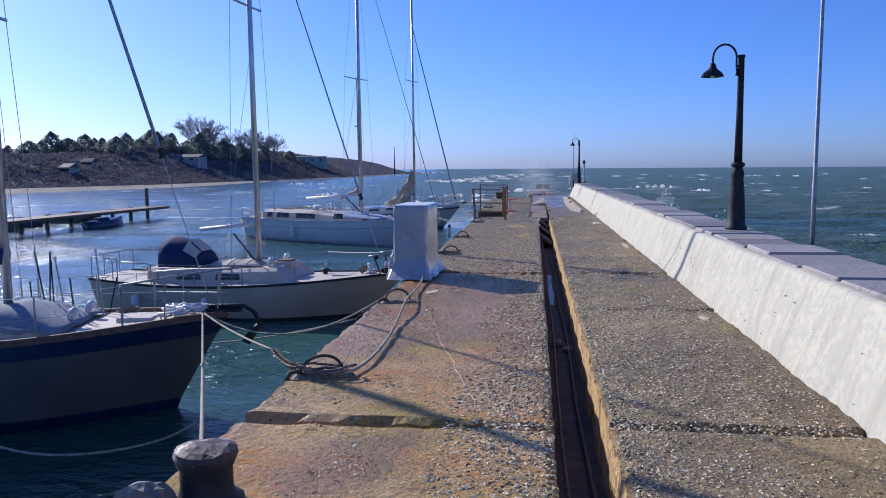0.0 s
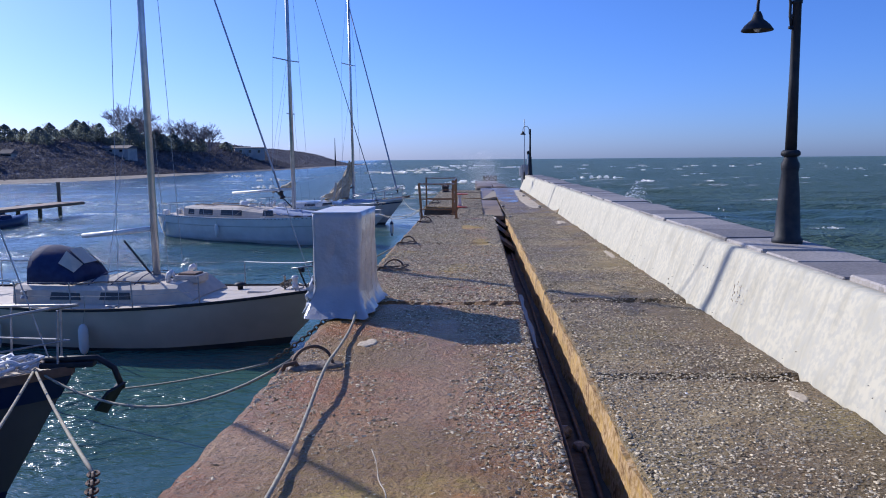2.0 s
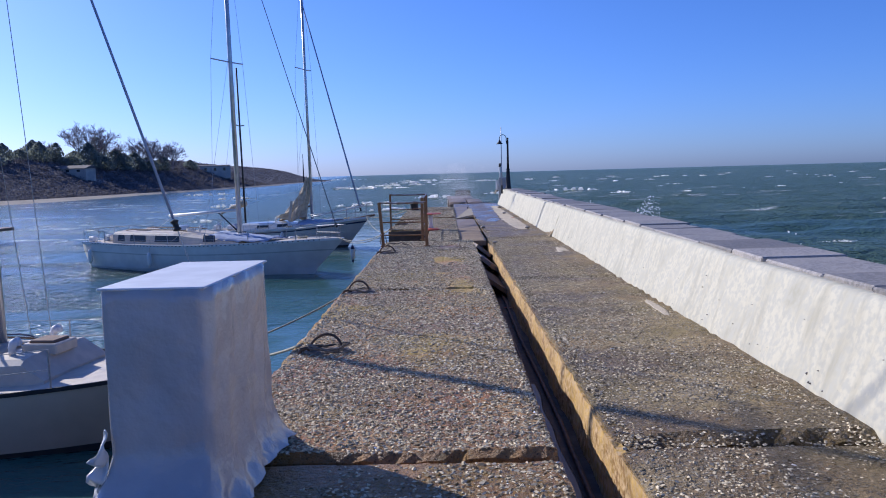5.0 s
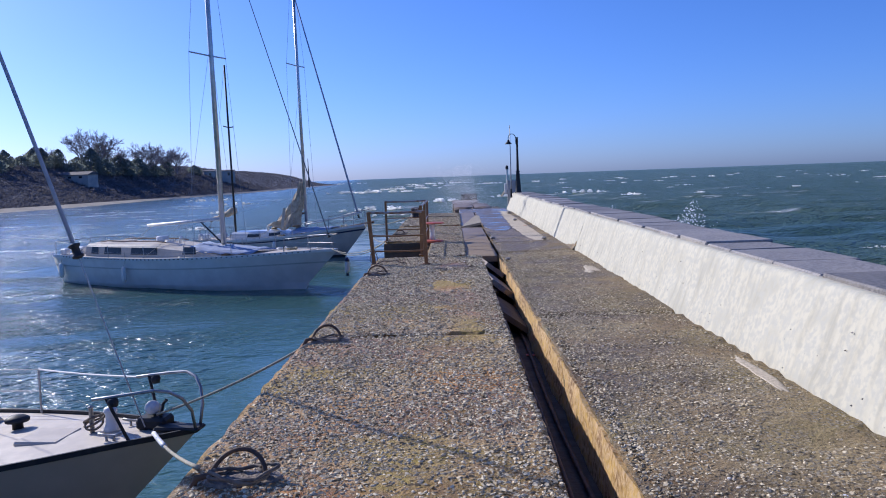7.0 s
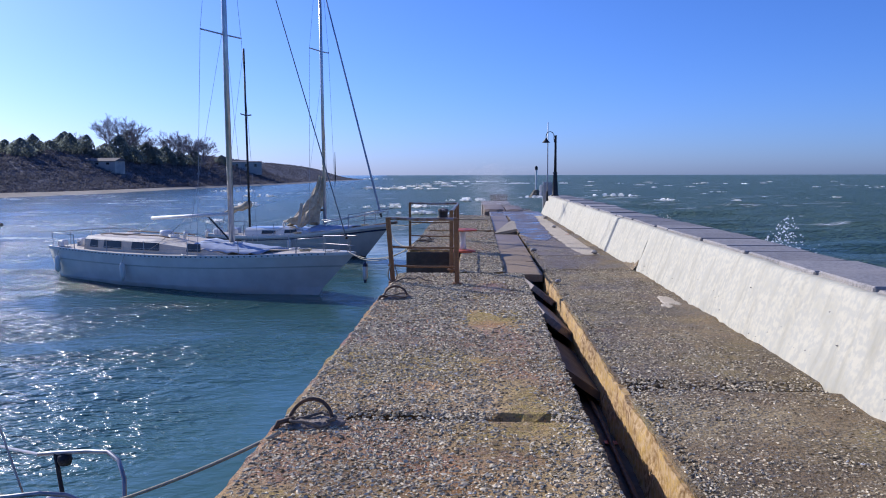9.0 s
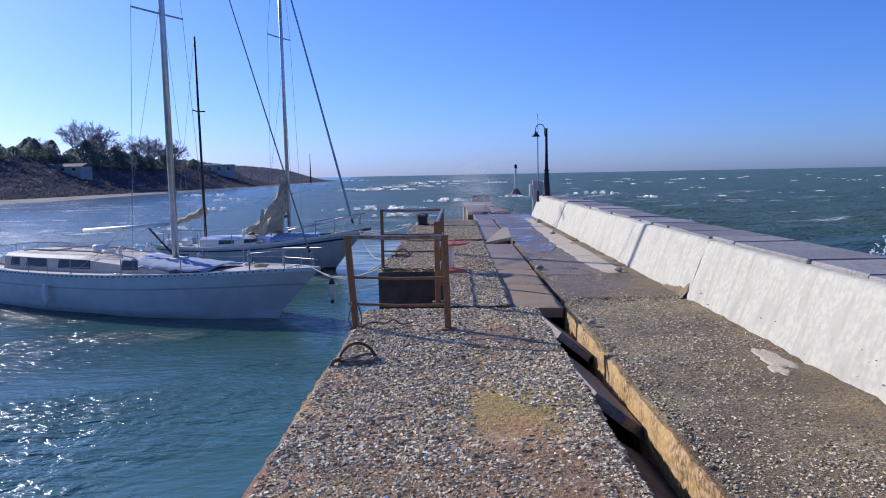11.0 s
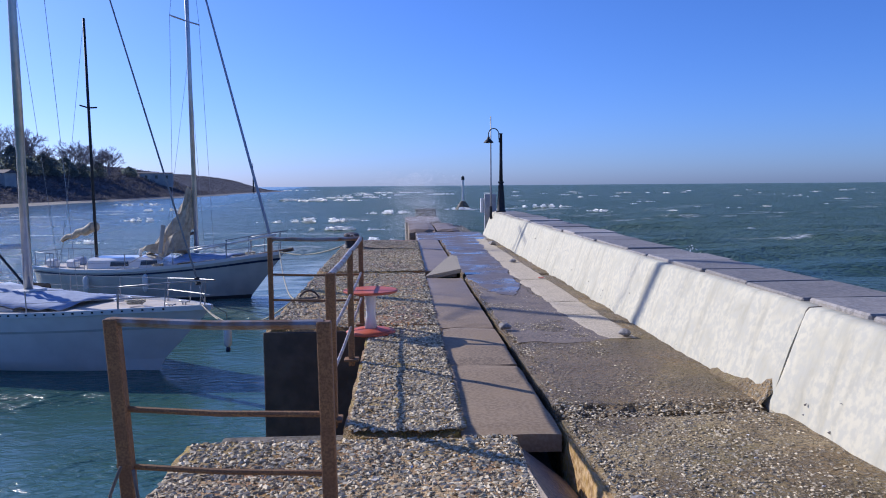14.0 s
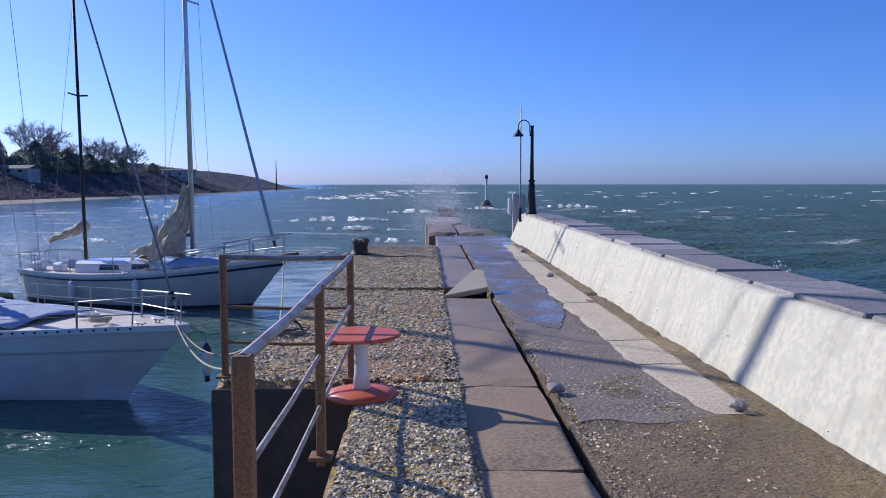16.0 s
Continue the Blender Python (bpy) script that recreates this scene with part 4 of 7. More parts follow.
def hood(y, s0, s1, w, h, cloth, label, windows=True):
    """A sprayhood of canvas over hoops, with clear panes in front."""
    bm = bmesh.new()
    rows = []
    for i in range(9):
        k = i / 8
        a = math.pi * 0.5 * k
        x = (s0 + (s1 - s0) * math.sin(a)) * y.L
        up = h * math.cos(a) ** 0.7 if k < 1 else 0.0
        base = sheer(s0, y.fs, y.fb) + 0.38
        rows.append([bm.verts.new((x, w / 2 * math.cos(b), base + up * math.sin(b) ** 0.7 + 0.008 * math.sin(i * 4 + j))) for j, b in enumerate(math.pi * q / 10 for q in range(11))])
    for a, b in zip(rows, rows[1:]):
        for i in range(10):
            bm.faces.new((a[i], b[i], b[i + 1], a[i + 1]))
    ob = part("sprayhood", bm, cloth, y.ob, label, smooth=True)
    sol = ob.modifiers.new("thick", "SOLIDIFY")
    sol.thickness = 0.012
    if windows:
        for c in (-0.28, 0.0, 0.28):
            bm = bmesh.new()
            vs = []
            for k, half in ((0.42, 0.11), (0.80, 0.125)):
                a = math.pi * 0.5 * k
                x = (s0 + (s1 - s0) * math.sin(a)) * y.L + 0.07
                for d in (-half, half):
                    b = math.pi * (0.5 + (c + d) * 0.9)
                    vs.append(bm.verts.new((x, w / 2 * math.cos(b), sheer(s0, y.fs, y.fb) + 0.46 + h * math.cos(a) ** 0.7 * math.sin(b) ** 0.7)))
            bm.faces.new((vs[0], vs[1], vs[3], vs[2]))
            pn = part("pane", bm, M_WINDOWFILM, ob, "hazy clear plastic pane")
            so = pn.modifiers.new("thick", "SOLIDIFY")
            so.thickness = 0.01
    return ob


M_GREYCLOTH = material("blue_grey_canvas", (0.26, 0.29, 0.33), 0.85, second=(0.20, 0.23, 0.27), scale=4, bump=0.015, bump_scale=8)
M_COVER = material("beige_cover_cloth", (0.52, 0.48, 0.40), 0.85, second=(0.42, 0.39, 0.33), scale=3, bump=0.02, bump_scale=6)
M_WINDOWFILM = material("hazy_plastic_film", (0.62, 0.56, 0.42), 0.4, second=(0.50, 0.46, 0.36), scale=4)


def moor(stem, stern_xy, L):
    """The pose that puts a hull of length L with its stem at that place, pointing away from the stern."""
    d = Vector((stem[0] - stern_xy[0], stem[1] - stern_xy[1]))
    yaw = math.atan2(d.y, d.x)
    return pose(stem[0] - L * math.cos(yaw), stem[1] - L * math.sin(yaw), WATER, 0, 0, math.degrees(yaw))


# the navy-banded cruiser by the bollard
A = Yacht("sailboat", "white yacht with a navy band, moored bow to the pier", moor((-4.85, 11.6), (-10.5, 10.7), 7.8), 7.8, 2.8, 1.38, 1.55, 0.72, 0.9)
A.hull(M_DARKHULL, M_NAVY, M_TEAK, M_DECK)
A.band(M_NAVY, 0.80, 0.985, "navy blue band below the rail")
A.cabin(0.28, 0.68, 1.7, 0.34, M_DECK, ((0.38, 0.46), (0.50, 0.57)), 0.6)
A.hatch(0.82, 0, 0.55, 0.07, M_DECK)
A.hatch(0.50, 0, 0.6, 0.06, M_GEL, 0.36)
bm = bmesh.new()
rows = []
for i in range(12):
    s = 0.52 + 0.20 * i / 11
    hb = min(0.86, half_beam(s, A.B, A.tr) * 0.76)
    up = 0.40 if s < 0.60 else 0.40 - 0.33 * (s - 0.60) / 0.12
    rows.append([bm.verts.new(Vector((s * A.L, v * hb, sheer(s, A.fs, A.fb) + 0.02 + up * (1 - 0.8 * abs(v) ** 4) + 0.025 * math.sin(i * 1.7 + v * 5)))) for v in (-1, -0.75, -0.4, 0, 0.4, 0.75, 1)])
for a, b in zip(rows, rows[1:]):
    for i in range(6):
        bm.faces.new((a[i], b[i], b[i + 1], a[i + 1]))
part("deck_cover", bm, M_GREYCLOTH, A.ob, "blue-grey canvas tied over the cabin front", smooth=True).modifiers.new("thick", "SOLIDIFY").thickness = 0.015
fo, ti_ = A.mast(0.56, 13.0, 0.075, M_ALU, ((6.2, 0.75, 0.1),), 0.1)
A.stay(ti_, 0.97, 0.03, M_BLUECLOTH, 2.6)
A.boom(fo + Vector((0, 0, 0.75)), fo + Vector((-2.9, 0.1, 0.85)), 0.05, M_ALU, (M_NAVYCLOTH, 0.15, "navy sail cover along the boom"))
A.pulpit(0.66, 0.82)
A.lifelines(0.12, 0.82, 6, 0.64)
A.pushpit(0.6)
A.winch(0.26, 0.6, 0.1)
A.winch(0.26, -0.6, 0.1)
for k, (s, v) in enumerate(((0.93, 0.0), (0.90, 0.3), (0.90, -0.35))):
    bm = bmesh.new()
    random.seed(30 + k)
    c = A.at(s, v, 0.04)
    pts = [c + Vector((0.19 * math.cos(i * 0.9) + random.uniform(-.07, .07), 0.16 * math.sin(i * 0.9) + random.uniform(-.06, .06), 0.03 + 0.022 * (i % 5))) for i in range(26)]
    part("coiled_line", tube(bm, pts, 0.022, 6), M_WHITE, A.ob, "heap of white mooring line", smooth=True)

tip = A.at(1.0, 0, 0.06)
part("bow_roller", box_bm(tip.x - 0.35, -0.07, tip.z - 0.03, tip.x + 0.22, 0.07, tip.z + 0.03, 0.01), M_IRON, A.ob)
bm = tube(bmesh.new(), [tip + Vector((-0.3, 0, 0.06)), tip + Vector((0.25, 0, 0.06)), tip + Vector((0.42, 0, -0.06)), tip + Vector((0.50, 0, -0.30))], 0.035, 8)
anchor = part("anchor", bm, M_IRON, A.ob, "dark plough anchor hung over the bow", smooth=True)
for sgn in (1, -1):
    bm = bmesh.new()
    q = [bm.verts.new(tip + Vector(v)) for v in ((0.52, 0, -0.22), (0.40, 0.24 * sgn, -0.26), (0.24, 0.20 * sgn, -0.46), (0.30, 0, -0.56))]
    bm.faces.new(q if sgn > 0 else q[::-1])
    fl = part("fluke", bm, M_IRON, anchor)
    fl.modifiers.new("thick", "SOLIDIFY").thickness = 0.03
rk = random.Random(12)
for i in range(9):
    p = A.at(rk.uniform(0.50, 0.74), rk.uniform(0.55, 0.95), 0.0)
    ht = rk.uniform(0.55, 1.25)
    po = part("gear_pole", tube(bmesh.new(), [p, p + Vector((rk.uniform(-.12, .12), rk.uniform(-.12, .12), ht))], 0.014, 6), M_IRON if i % 3 else M_STEEL, A.ob, "thin upright pole lashed to the side deck")

# the beige cruiser with the navy hood beside the wrapped cabinet
B_ = Yacht("sailboat", "beige yacht with a navy sprayhood, moored bow to the pier", moor((-3.2, 19.1), (-11.6, 20.0), 8.6), 8.6, 3.0, 0.95, 1.2, 0.62, 1.2)
B_.hull(M_BEIGE, M_ANTI, M_IRON, M_DECK, 0.017)
B_.cabin(0.20, 0.665, 1.75, 0.36, M_DECK, ((0.30, 0.38), (0.43, 0.51)), 0.93)
B_.hatch(0.615, 0, 0.55, 0.13, M_DECK, 0.34)
B_.hatch(0.615, 0, 0.40, 0.03, M_TEAK, 0.48)
B_.hatch(0.80, 0, 0.5, 0.05, M_DECK)
hood(B_, 0.225, 0.345, 1.35, 0.76, M_NAVYCLOTH, "navy canvas sprayhood with clear panes")
fo, ti_ = B_.mast(0.525, 12.2, 0.08, M_ALU, ((8.0, 0.85, 0.1),), 0.1)
B_.stay(ti_, 0.93, 0.022, M_BLUECLOTH, 2.0)
B_.boom(fo + Vector((-0.05, 0, 1.12)), fo + Vector((-1.75, 0.1, 0.95)), 0.055, M_WHITE)
part("vang", tube(bmesh.new(), [fo + Vector((-0.05, 0, 0.05)), fo + Vector((-0.75, 0.05, 0.85))], 0.022, 6), M_IRON, B_.ob)
bm = bmesh.new()
rows = []
for i in range(12):
    s = 0.36 + 0.20 * i / 11
    w = 0.72 * math.sin(math.pi * (0.12 + 0.76 * i / 11)) ** 0.5
    rows.append([bm.verts.new(Vector((s * B_.L, v * w, sheer(s, B_.fs, B_.fb) + 0.40 + 0.15 * math.sin(math.pi * (0.1 + 0.8 * i / 11)) * (1 - v * v) - 0.05 * abs(v) + 0.025 * math.sin(i * 1.9 + v * 4)))) for v in (-1, -0.6, -0.2, 0.2, 0.6, 1)])
for a, b in zip(rows, rows[1:]):
    for i in range(5):
        bm.faces.new((a[i], b[i], b[i + 1], a[i + 1]))
cv = part("roof_cover", bm, M_COVER, B_.ob, "rumpled beige cover lashed over the coachroof", smooth=True)
cv.modifiers.new("thick", "SOLIDIFY").thickness = 0.015
for s in (0.40, 0.46, 0.52):
    part("lashing_strap", tube(bmesh.new(), [Vector((s * B_.L + 0.03 * v, v * 0.78, sheer(s, B_.fs, B_.fb) + 0.57 - 0.17 * v * v)) for v in (-1, -0.6, -0.2, 0.2, 0.6, 1)], 0.012, 5), M_NAVYCLOTH, cv)
for sgn in (1, -1):                                          # a bent rail on each bow, with a gap between them at the stem
    pts = [(0.895, 0.44, 0.50), (0.915, 0.44, 0.51), (0.945, 0.42, 0.53), (0.968, 0.38, 0.54), (0.983, 0.31, 0.50), (0.994, 0.22, 0.40), (1.0, 0.13, 0.24), (0.999, 0.06, 0.03)]
    pu = part("pulpit", tube(bmesh.new(), [Vector((a * B_.L, sgn * b, sheer(a, B_.fs, B_.fb) + c)) for a, b, c in pts], 0.017, 8), M_STEEL, B_.ob, smooth=True)
    part("pulpit_leg", tube(bmesh.new(), [B_.at(0.93, 0.92 * sgn), Vector((0.912 * B_.L, 0.44 * sgn, sheer(0.912, B_.fs, B_.fb) + 0.51))], 0.017, 7), M_IRON, pu)
    q = Vector((0.914 * B_.L, 0.44 * sgn, sheer(0.914, B_.fs, B_.fb) + 0.41))
    part("navigation_lamp", lathe(bmesh.new(), [(0.0, 0), (0.045, 0.01), (0.055, 0.05), (0.05, 0.085), (0.02, 0.1)], 10, q + Vector((0.06, 0, 0))), M_IRON, pu, smooth=True)
B_.lifelines(0.10, 0.70, 5, 0.55, ((0.14, 0.24),))
part("lifeline", tube(bmesh.new(), sag(B_.at(0.70, 0.97, 0.55), Vector((0.897 * B_.L, 0.44, sheer(0.897, B_.fs, B_.fb) + 0.50)), 0.015, 6), 0.012, 6), M_GEL_GREY, B_.ob, "white plastic-covered lifeline")
B_.pushpit(0.6)
for s in (0.2, 0.44):
    B_.fender(s, -1, 0.6)
B_.winch(0.24, 0.7, 0.12)
B_.winch(0.24, -0.7, 0.12)
wl = part("windlass", box_bm(0.915 * B_.L, 0.02, sheer(0.935, 0.95, 1.2), 0.955 * B_.L, 0.26, sheer(0.935, 0.95, 1.2) + 0.13, 0.03), M_IRON, B_.ob, "dark iron anchor windlass")
drum = part("drum", lathe(bmesh.new(), [(0.0, -0.09), (0.075, -0.08), (0.08, -0.05), (0.05, -0.02), (0.05, 0.03), (0.08, 0.06), (0.075, 0.09), (0.0, 0.1)], 12), M_WHITE, wl, "pale windlass drum", smooth=True)
drum.matrix_basis = pose(0.93 * B_.L, 0.20, sheer(0.93, 0.95, 1.2) + 0.20, 70, 0, 20)
part("handle", tube(bmesh.new(), [(0.945 * B_.L, 0.1, 1.28), (0.950 * B_.L, 0.1, 1.45), (0.957 * B_.L, 0.06, 1.50)], 0.017, 7), M_IRON, wl)
part("stem_fitting", box_bm(0.945 * B_.L, -0.10, sheer(0.97, 0.95, 1.2) + 0.01, 1.005 * B_.L, 0.10, sheer(0.97, 0.95, 1.2) + 0.055, 0.02), M_IRON, B_.ob, "dark rubbed stem fitting")
part("bitt", lathe(bmesh.new(), [(0.085, -0.03), (0.08, 0.02), (0.055, 0.06), (0.055, 0.15), (0.075, 0.19), (0.06, 0.23), (0.0, 0.24)], 12, B_.at(0.882, 0.1, 0.05)), M_WHITE, B_.ob, "white mooring bitt", smooth=True)
part("samson_post", lathe(bmesh.new(), [(0.025, -0.03), (0.025, 0.24), (0.04, 0.25), (0.0, 0.27)], 8, B_.at(0.856, 0.08, 0.05)), M_STEEL, B_.ob, smooth=True)
for q in range(3):
    pts = [B_.at(0.858, 0.1, 0.06) + Vector(((0.10 + 0.02 * q) * math.cos(i * 0.52), 0.07 * math.sin(i * 0.52) + 0.02 * q, 0.06 + 0.06 * math.sin(i * 0.52 + q) + 0.02 * q)) for i in range(13)]
    part("anchor_line", tube(bmesh.new(), pts, 0.013, 6), M_ROPE_DARK, B_.ob, "dark line thrown over the post", smooth=True)
part("ventilator", lathe(bmesh.new(), [(0.06, -0.03), (0.06, 0.05), (0.13, 0.06), (0.135, 0.09), (0.09, 0.12), (0.0, 0.135)], 14, B_.at(0.722, 0.38, 0.05)), M_IRON, B_.ob, "dark mushroom ventilator", smooth=True)

# the white cruiser with the long cabin
C = Yacht("sailboat", "white cruising yacht with a long windowed cabin", moor((-4.55, 38.1), (-16.15, 43.0), 12.5), 12.5, 3.6, 1.15, 1.32, 0.74, 1.4)
C.hull(M_GEL_GREY, M_GEL_GREY, M_GEL, M_DECK)
C.cabin(0.12, 0.655, 2.15, 0.48, M_DECK, ((0.145, 0.175), (0.20, 0.27), (0.31, 0.415), (0.515, 0.565)), 0.5, tall=True)
for v in (-0.62, 0.62):
    part("roof_handrail", tube(bmesh.new(), [Vector((s * C.L, v, sheer(s, C.fs, C.fb) + 0.54 + (0.05 if 0.16 < s < 0.4 else 0))) for s in (0.15, 0.18, 0.24, 0.3, 0.38, 0.42)], 0.025, 6), M_TEAK, C.ob)
C.hatch(0.2, 0, 0.7, 0.10, M_DECK, 0.46)
C.band(M_GREYHULL, 0.66, 0.70, "thin grey line along the topsides")
fo, ti_ = C.mast(0.60, 16.0, 0.10, M_ALU, ((8.5, 1.0, 0.15),), 0.1)
C.stay(ti_, 0.985, 0.020, M_GREYCLOTH, 0.5)
C.boom(fo + Vector((0, 0, 1.0)), fo + Vector((-3.9, 0.2, 0.75)), 0.06, M_WHITE)
part("spinnaker_pole", tube(bmesh.new(), [fo + Vector((-0.1, 0, 0.1)), fo + Vector((-1.3, 0.25, 0.9))], 0.03, 7), M_IRON, C.ob)
C.lifelines(0.12, 0.86, 6, 0.5)
C.pulpit(0.5, 0.86)
C.pushpit(0.55)
for s in (0.05, 0.345):
    C.fender(s, -1, 0.6, M_GEL_GREY)
C.hatch(0.60, 0, 0.55, 0.07, M_GEL_GREY, 0.3)
bm = bmesh.new()
rows = []
for i in range(13):
    s = 0.52 + 0.23 * i / 12
    hb = min(1.0, half_beam(s, C.B, C.tr) * 0.72)
    rows.append([bm.verts.new(Vector((s * C.L, v * hb * 1.04, sheer(s, C.fs, C.fb) + (0.47 - 0.33 * i / 12) * (1 - 0.55 * abs(v) ** 2.5) + 0.03 * math.sin(i * 2.3 + v * 5)))) for v in (-1, -0.7, -0.35, 0, 0.35, 0.7, 1)])
for a, b in zip(rows, rows[1:]):
    for i in range(6):
        bm.faces.new((a[i], b[i], b[i + 1], a[i + 1]))
tp = part("deck_cover", bm, M_BLUECLOTH, C.ob, "pale blue tarpaulin tied over the cabin front", smooth=True)
tp.modifiers.new("thick", "SOLIDIFY").thickness = 0.015
for k, s in enumerate((0.02, 0.05, 0.09, 0.13)):
    p = C.at(s, -0.7 + 0.4 * k, 0.0)
    part("cockpit_bag", box_bm(p.x - 0.16, p.y - 0.14, p.z, p.x + 0.16, p.y + 0.14, p.z + 0.26 + 0.05 * (k % 2), 0.05), M_GEL if k % 2 else M_WHITE, C.ob)
part("rudder", box_bm(-0.12, -0.03, -0.5, 0.1, 0.03, 0.95, 0.02), M_TEAK, C.ob)

C.rail_slots(58, 0.06, 0.93)
for s, v in ((0.93, 0.5), (0.93, -0.5), (0.55, 0.93), (0.55, -0.93), (0.06, 0.8), (0.06, -0.8)):
    C.cleat(s, v)
for s, v in ((0.47, 0.3), (0.47, -0.3)):
    C.vent(s, v, 0.50)
for k, (s, v, up) in enumerate(((0.80, 0.2, 0.05), (0.86, -0.3, 0.05), (0.42, -0.2, 0.52), (0.10, 0.5, 0.1))):
    C.coil(s, v, up, 0.2, M_ROPE if k % 2 else M_WHITE, 200 + k)
for v in (0.8, -0.8):
    C.winch(0.115, v, 0.12)
C.sheet_line(fo + Vector((-3.7, 0.2, 0.72)), C.at(0.2, 0.3, 0.5), 0.02)
C.sheet_line(fo + Vector((-2.0, 0.1, 0.9)), C.at(0.40, -0.9, 0.05), 0.1)
C.sheet_line(fo + Vector((0.05, 0.05, 0.2)), C.at(0.30, 0.2, 0.52), 0.03, M_ROPE_DARK)
part("liferaft", lathe(bmesh.new(), [(0.2, 0.0), (0.24, 0.04), (0.24, 0.2), (0.2, 0.24)], 14, C.at(0.36, 0.0, 0.50)), M_WHITE, C.ob, "white round liferaft canister", smooth=True)

# the ketch with the torn sail
D = Yacht("sailboat", "grey-green ketch with a torn cream mainsail bundled on deck", moor((-4.5, 47.6), (-13.5, 50.9), 9.6), 9.6, 2.9, 0.98, 1.62, 0.55, 1.4)
D.hull(M_GREYHULL, M_ANTI, M_GEL, M_DECK)
D.band(M_NAVY, 0.84, 0.89, "dark line below the rail")
D.cabin(0.24, 0.62, 1.5, 0.38, M_GEL, ((0.34, 0.42), (0.47, 0.54)), 0.6)
fo, ti_ = D.mast(0.65, 14.4, 0.08, M_ALU, ((9.3, 0.8, 0.1),), 0.1)
ti_ = fo.lerp(ti_, 0.87)
D.stay(ti_, 0.96, 0.05, M_BLUECLOTH, 0.4)
part("bowsprit", tube(bmesh.new(), [D.at(0.9, 0, 0.02), D.at(1.0, 0, 0.08) + Vector((0.3, 0, 0.03))], 0.06, 8), M_TEAK, D.ob)
fm, tm = D.mast(0.215, 9.7, 0.055, M_IRON, ((6.6, 0.4, 0.0),), 0.1, wires=False, name="mizzen_mast")
part("mizzen_stay", tube(bmesh.new(), [tm, D.at(0.0, 0.6)], 0.006, 4), M_STEEL, D.ob)
D.boom(fm + Vector((0, 0, 1.05)), fm + Vector((-1.7, 0.2, 0.55)), 0.04, M_TEAK, (M_SAIL, 0.19, "sail loosely furled on the mizzen boom"))
D.boom(fo + Vector((0, 0, 0.7)), fo + Vector((-1.5, -0.2, 0.3)), 0.05, M_TEAK)
bm = bmesh.new()
rows = []
for i in range(16):
    k = i / 15
    c = fo + Vector((-0.2 - 0.95 * k ** 1.8, -0.12 * k, 2.15 - 2.15 * k))
    row = []
    for j in range(26):
        a = 2 * math.pi * j / 26
        fold = 1 + 0.34 * noise.noise(Vector((math.cos(a) * 2.2, math.sin(a) * 2.2, k * 2.5))) + 0.22 * math.sin(a * 6 + k * 3)
        row.append(bm.verts.new(c + Vector((math.cos(a) * (0.10 + 0.62 * k ** 1.4), math.sin(a) * (0.08 + 0.36 * k), 0.10 * math.sin(a * 3 + i))) * fold))
    rows.append(row)
for a, b in zip(rows, rows[1:]):
    for j in range(26):
        bm.faces.new((a[j], a[(j + 1) % 26], b[(j + 1) % 26], b[j]))
bm.faces.new(rows[0])
bm.faces.new(rows[-1][::-1])
part("torn_sail", bm, M_SAIL, D.ob, "torn cream sail slumped round the mast foot", smooth=False)
part("gaff_board", box_bm(-0.07, -0.02, 0, 0.07, 0.02, 1.0, 0.01), M_COVER, D.ob, "pale board standing in the bundled sail").matrix_basis = Matrix.Translation(fo + Vector((-0.95, -0.72, 0.0))) @ pose(0, 0, 0, 4, 10, 20)
bm = bmesh.new()
rows = []
for i in range(9):
    s = 0.60 + 0.22 * i / 8
    hb = half_beam(s, D.B, D.tr) * 0.72
    rows.append([bm.verts.new(Vector((s * D.L, v * hb, sheer(s, D.fs, D.fb) + 0.03 + (0.34 - 0.22 * i / 8) * (1 - 0.75 * abs(v) ** 2) + 0.03 * math.sin(i * 2.1 + v * 4)))) for v in (-1, -0.6, -0.2, 0.2, 0.6, 1)])
for a, b in zip(rows, rows[1:]):
    for i in range(5):
        bm.faces.new((a[i], b[i], b[i + 1], a[i + 1]))
part("deck_cover", bm, M_BLUECLOTH, D.ob, "pale blue cloth spread over the foredeck", smooth=True).modifiers.new("thick", "SOLIDIFY").thickness = 0.015
D.pulpit(0.65, 0.82)
D.lifelines(0.1, 0.82, 5, 0.55, ((0.70, 0.82),))
D.pushpit(0.55)
for s in (0.3, 0.55):
    D.fender(s, -1, 0.5)
for k, (s, v) in enumerate(((0.06, -0.5), (0.10, 0.4), (0.15, -0.4))):
    p = D.at(s, v)
    part("cockpit_bag", box_bm(p.x - 0.2, p.y - 0.16, p.z, p.x + 0.2, p.y + 0.16, p.z + 0.3, 0.06), M_WHITE if k != 1 else M_BLUECLOTH, D.ob)


for s, v in ((0.90, 0.6), (0.90, -0.6), (0.5, 0.93), (0.5, -0.93)):
    D.cleat(s, v)
for k, (s, v, up) in enumerate(((0.86, 0.1, 0.05), (0.56, -0.7, 0.03), (0.18, 0.2, 0.1))):
    D.coil(s, v, up, 0.17, M_ROPE, 300 + k)
D.vent(0.44, 0.25, 0.40)
D.vent(0.44, -0.25, 0.40)
D.sheet_line(fm + Vector((-1.6, 0.2, 0.55)), D.at(0.03, 0.0, 0.05), 0.04)
D.sheet_line(fo + Vector((-1.4, -0.2, 0.3)), D.at(0.40, -0.8, 0.03), 0.08)
D.boom(D.at(0.97, -0.1, 0.62), D.at(0.70, -0.75, 0.45), 0.04, M_GEL_GREY)
for s, v in ((0.90, 0.5), (0.90, -0.5), (0.50, 0.95), (0.50, -0.95), (0.05, 0.85), (0.05, -0.85)):
    B_.cleat(s, v)
for v in (0.35, -0.35):
    B_.vent(0.585, v, 0.36)
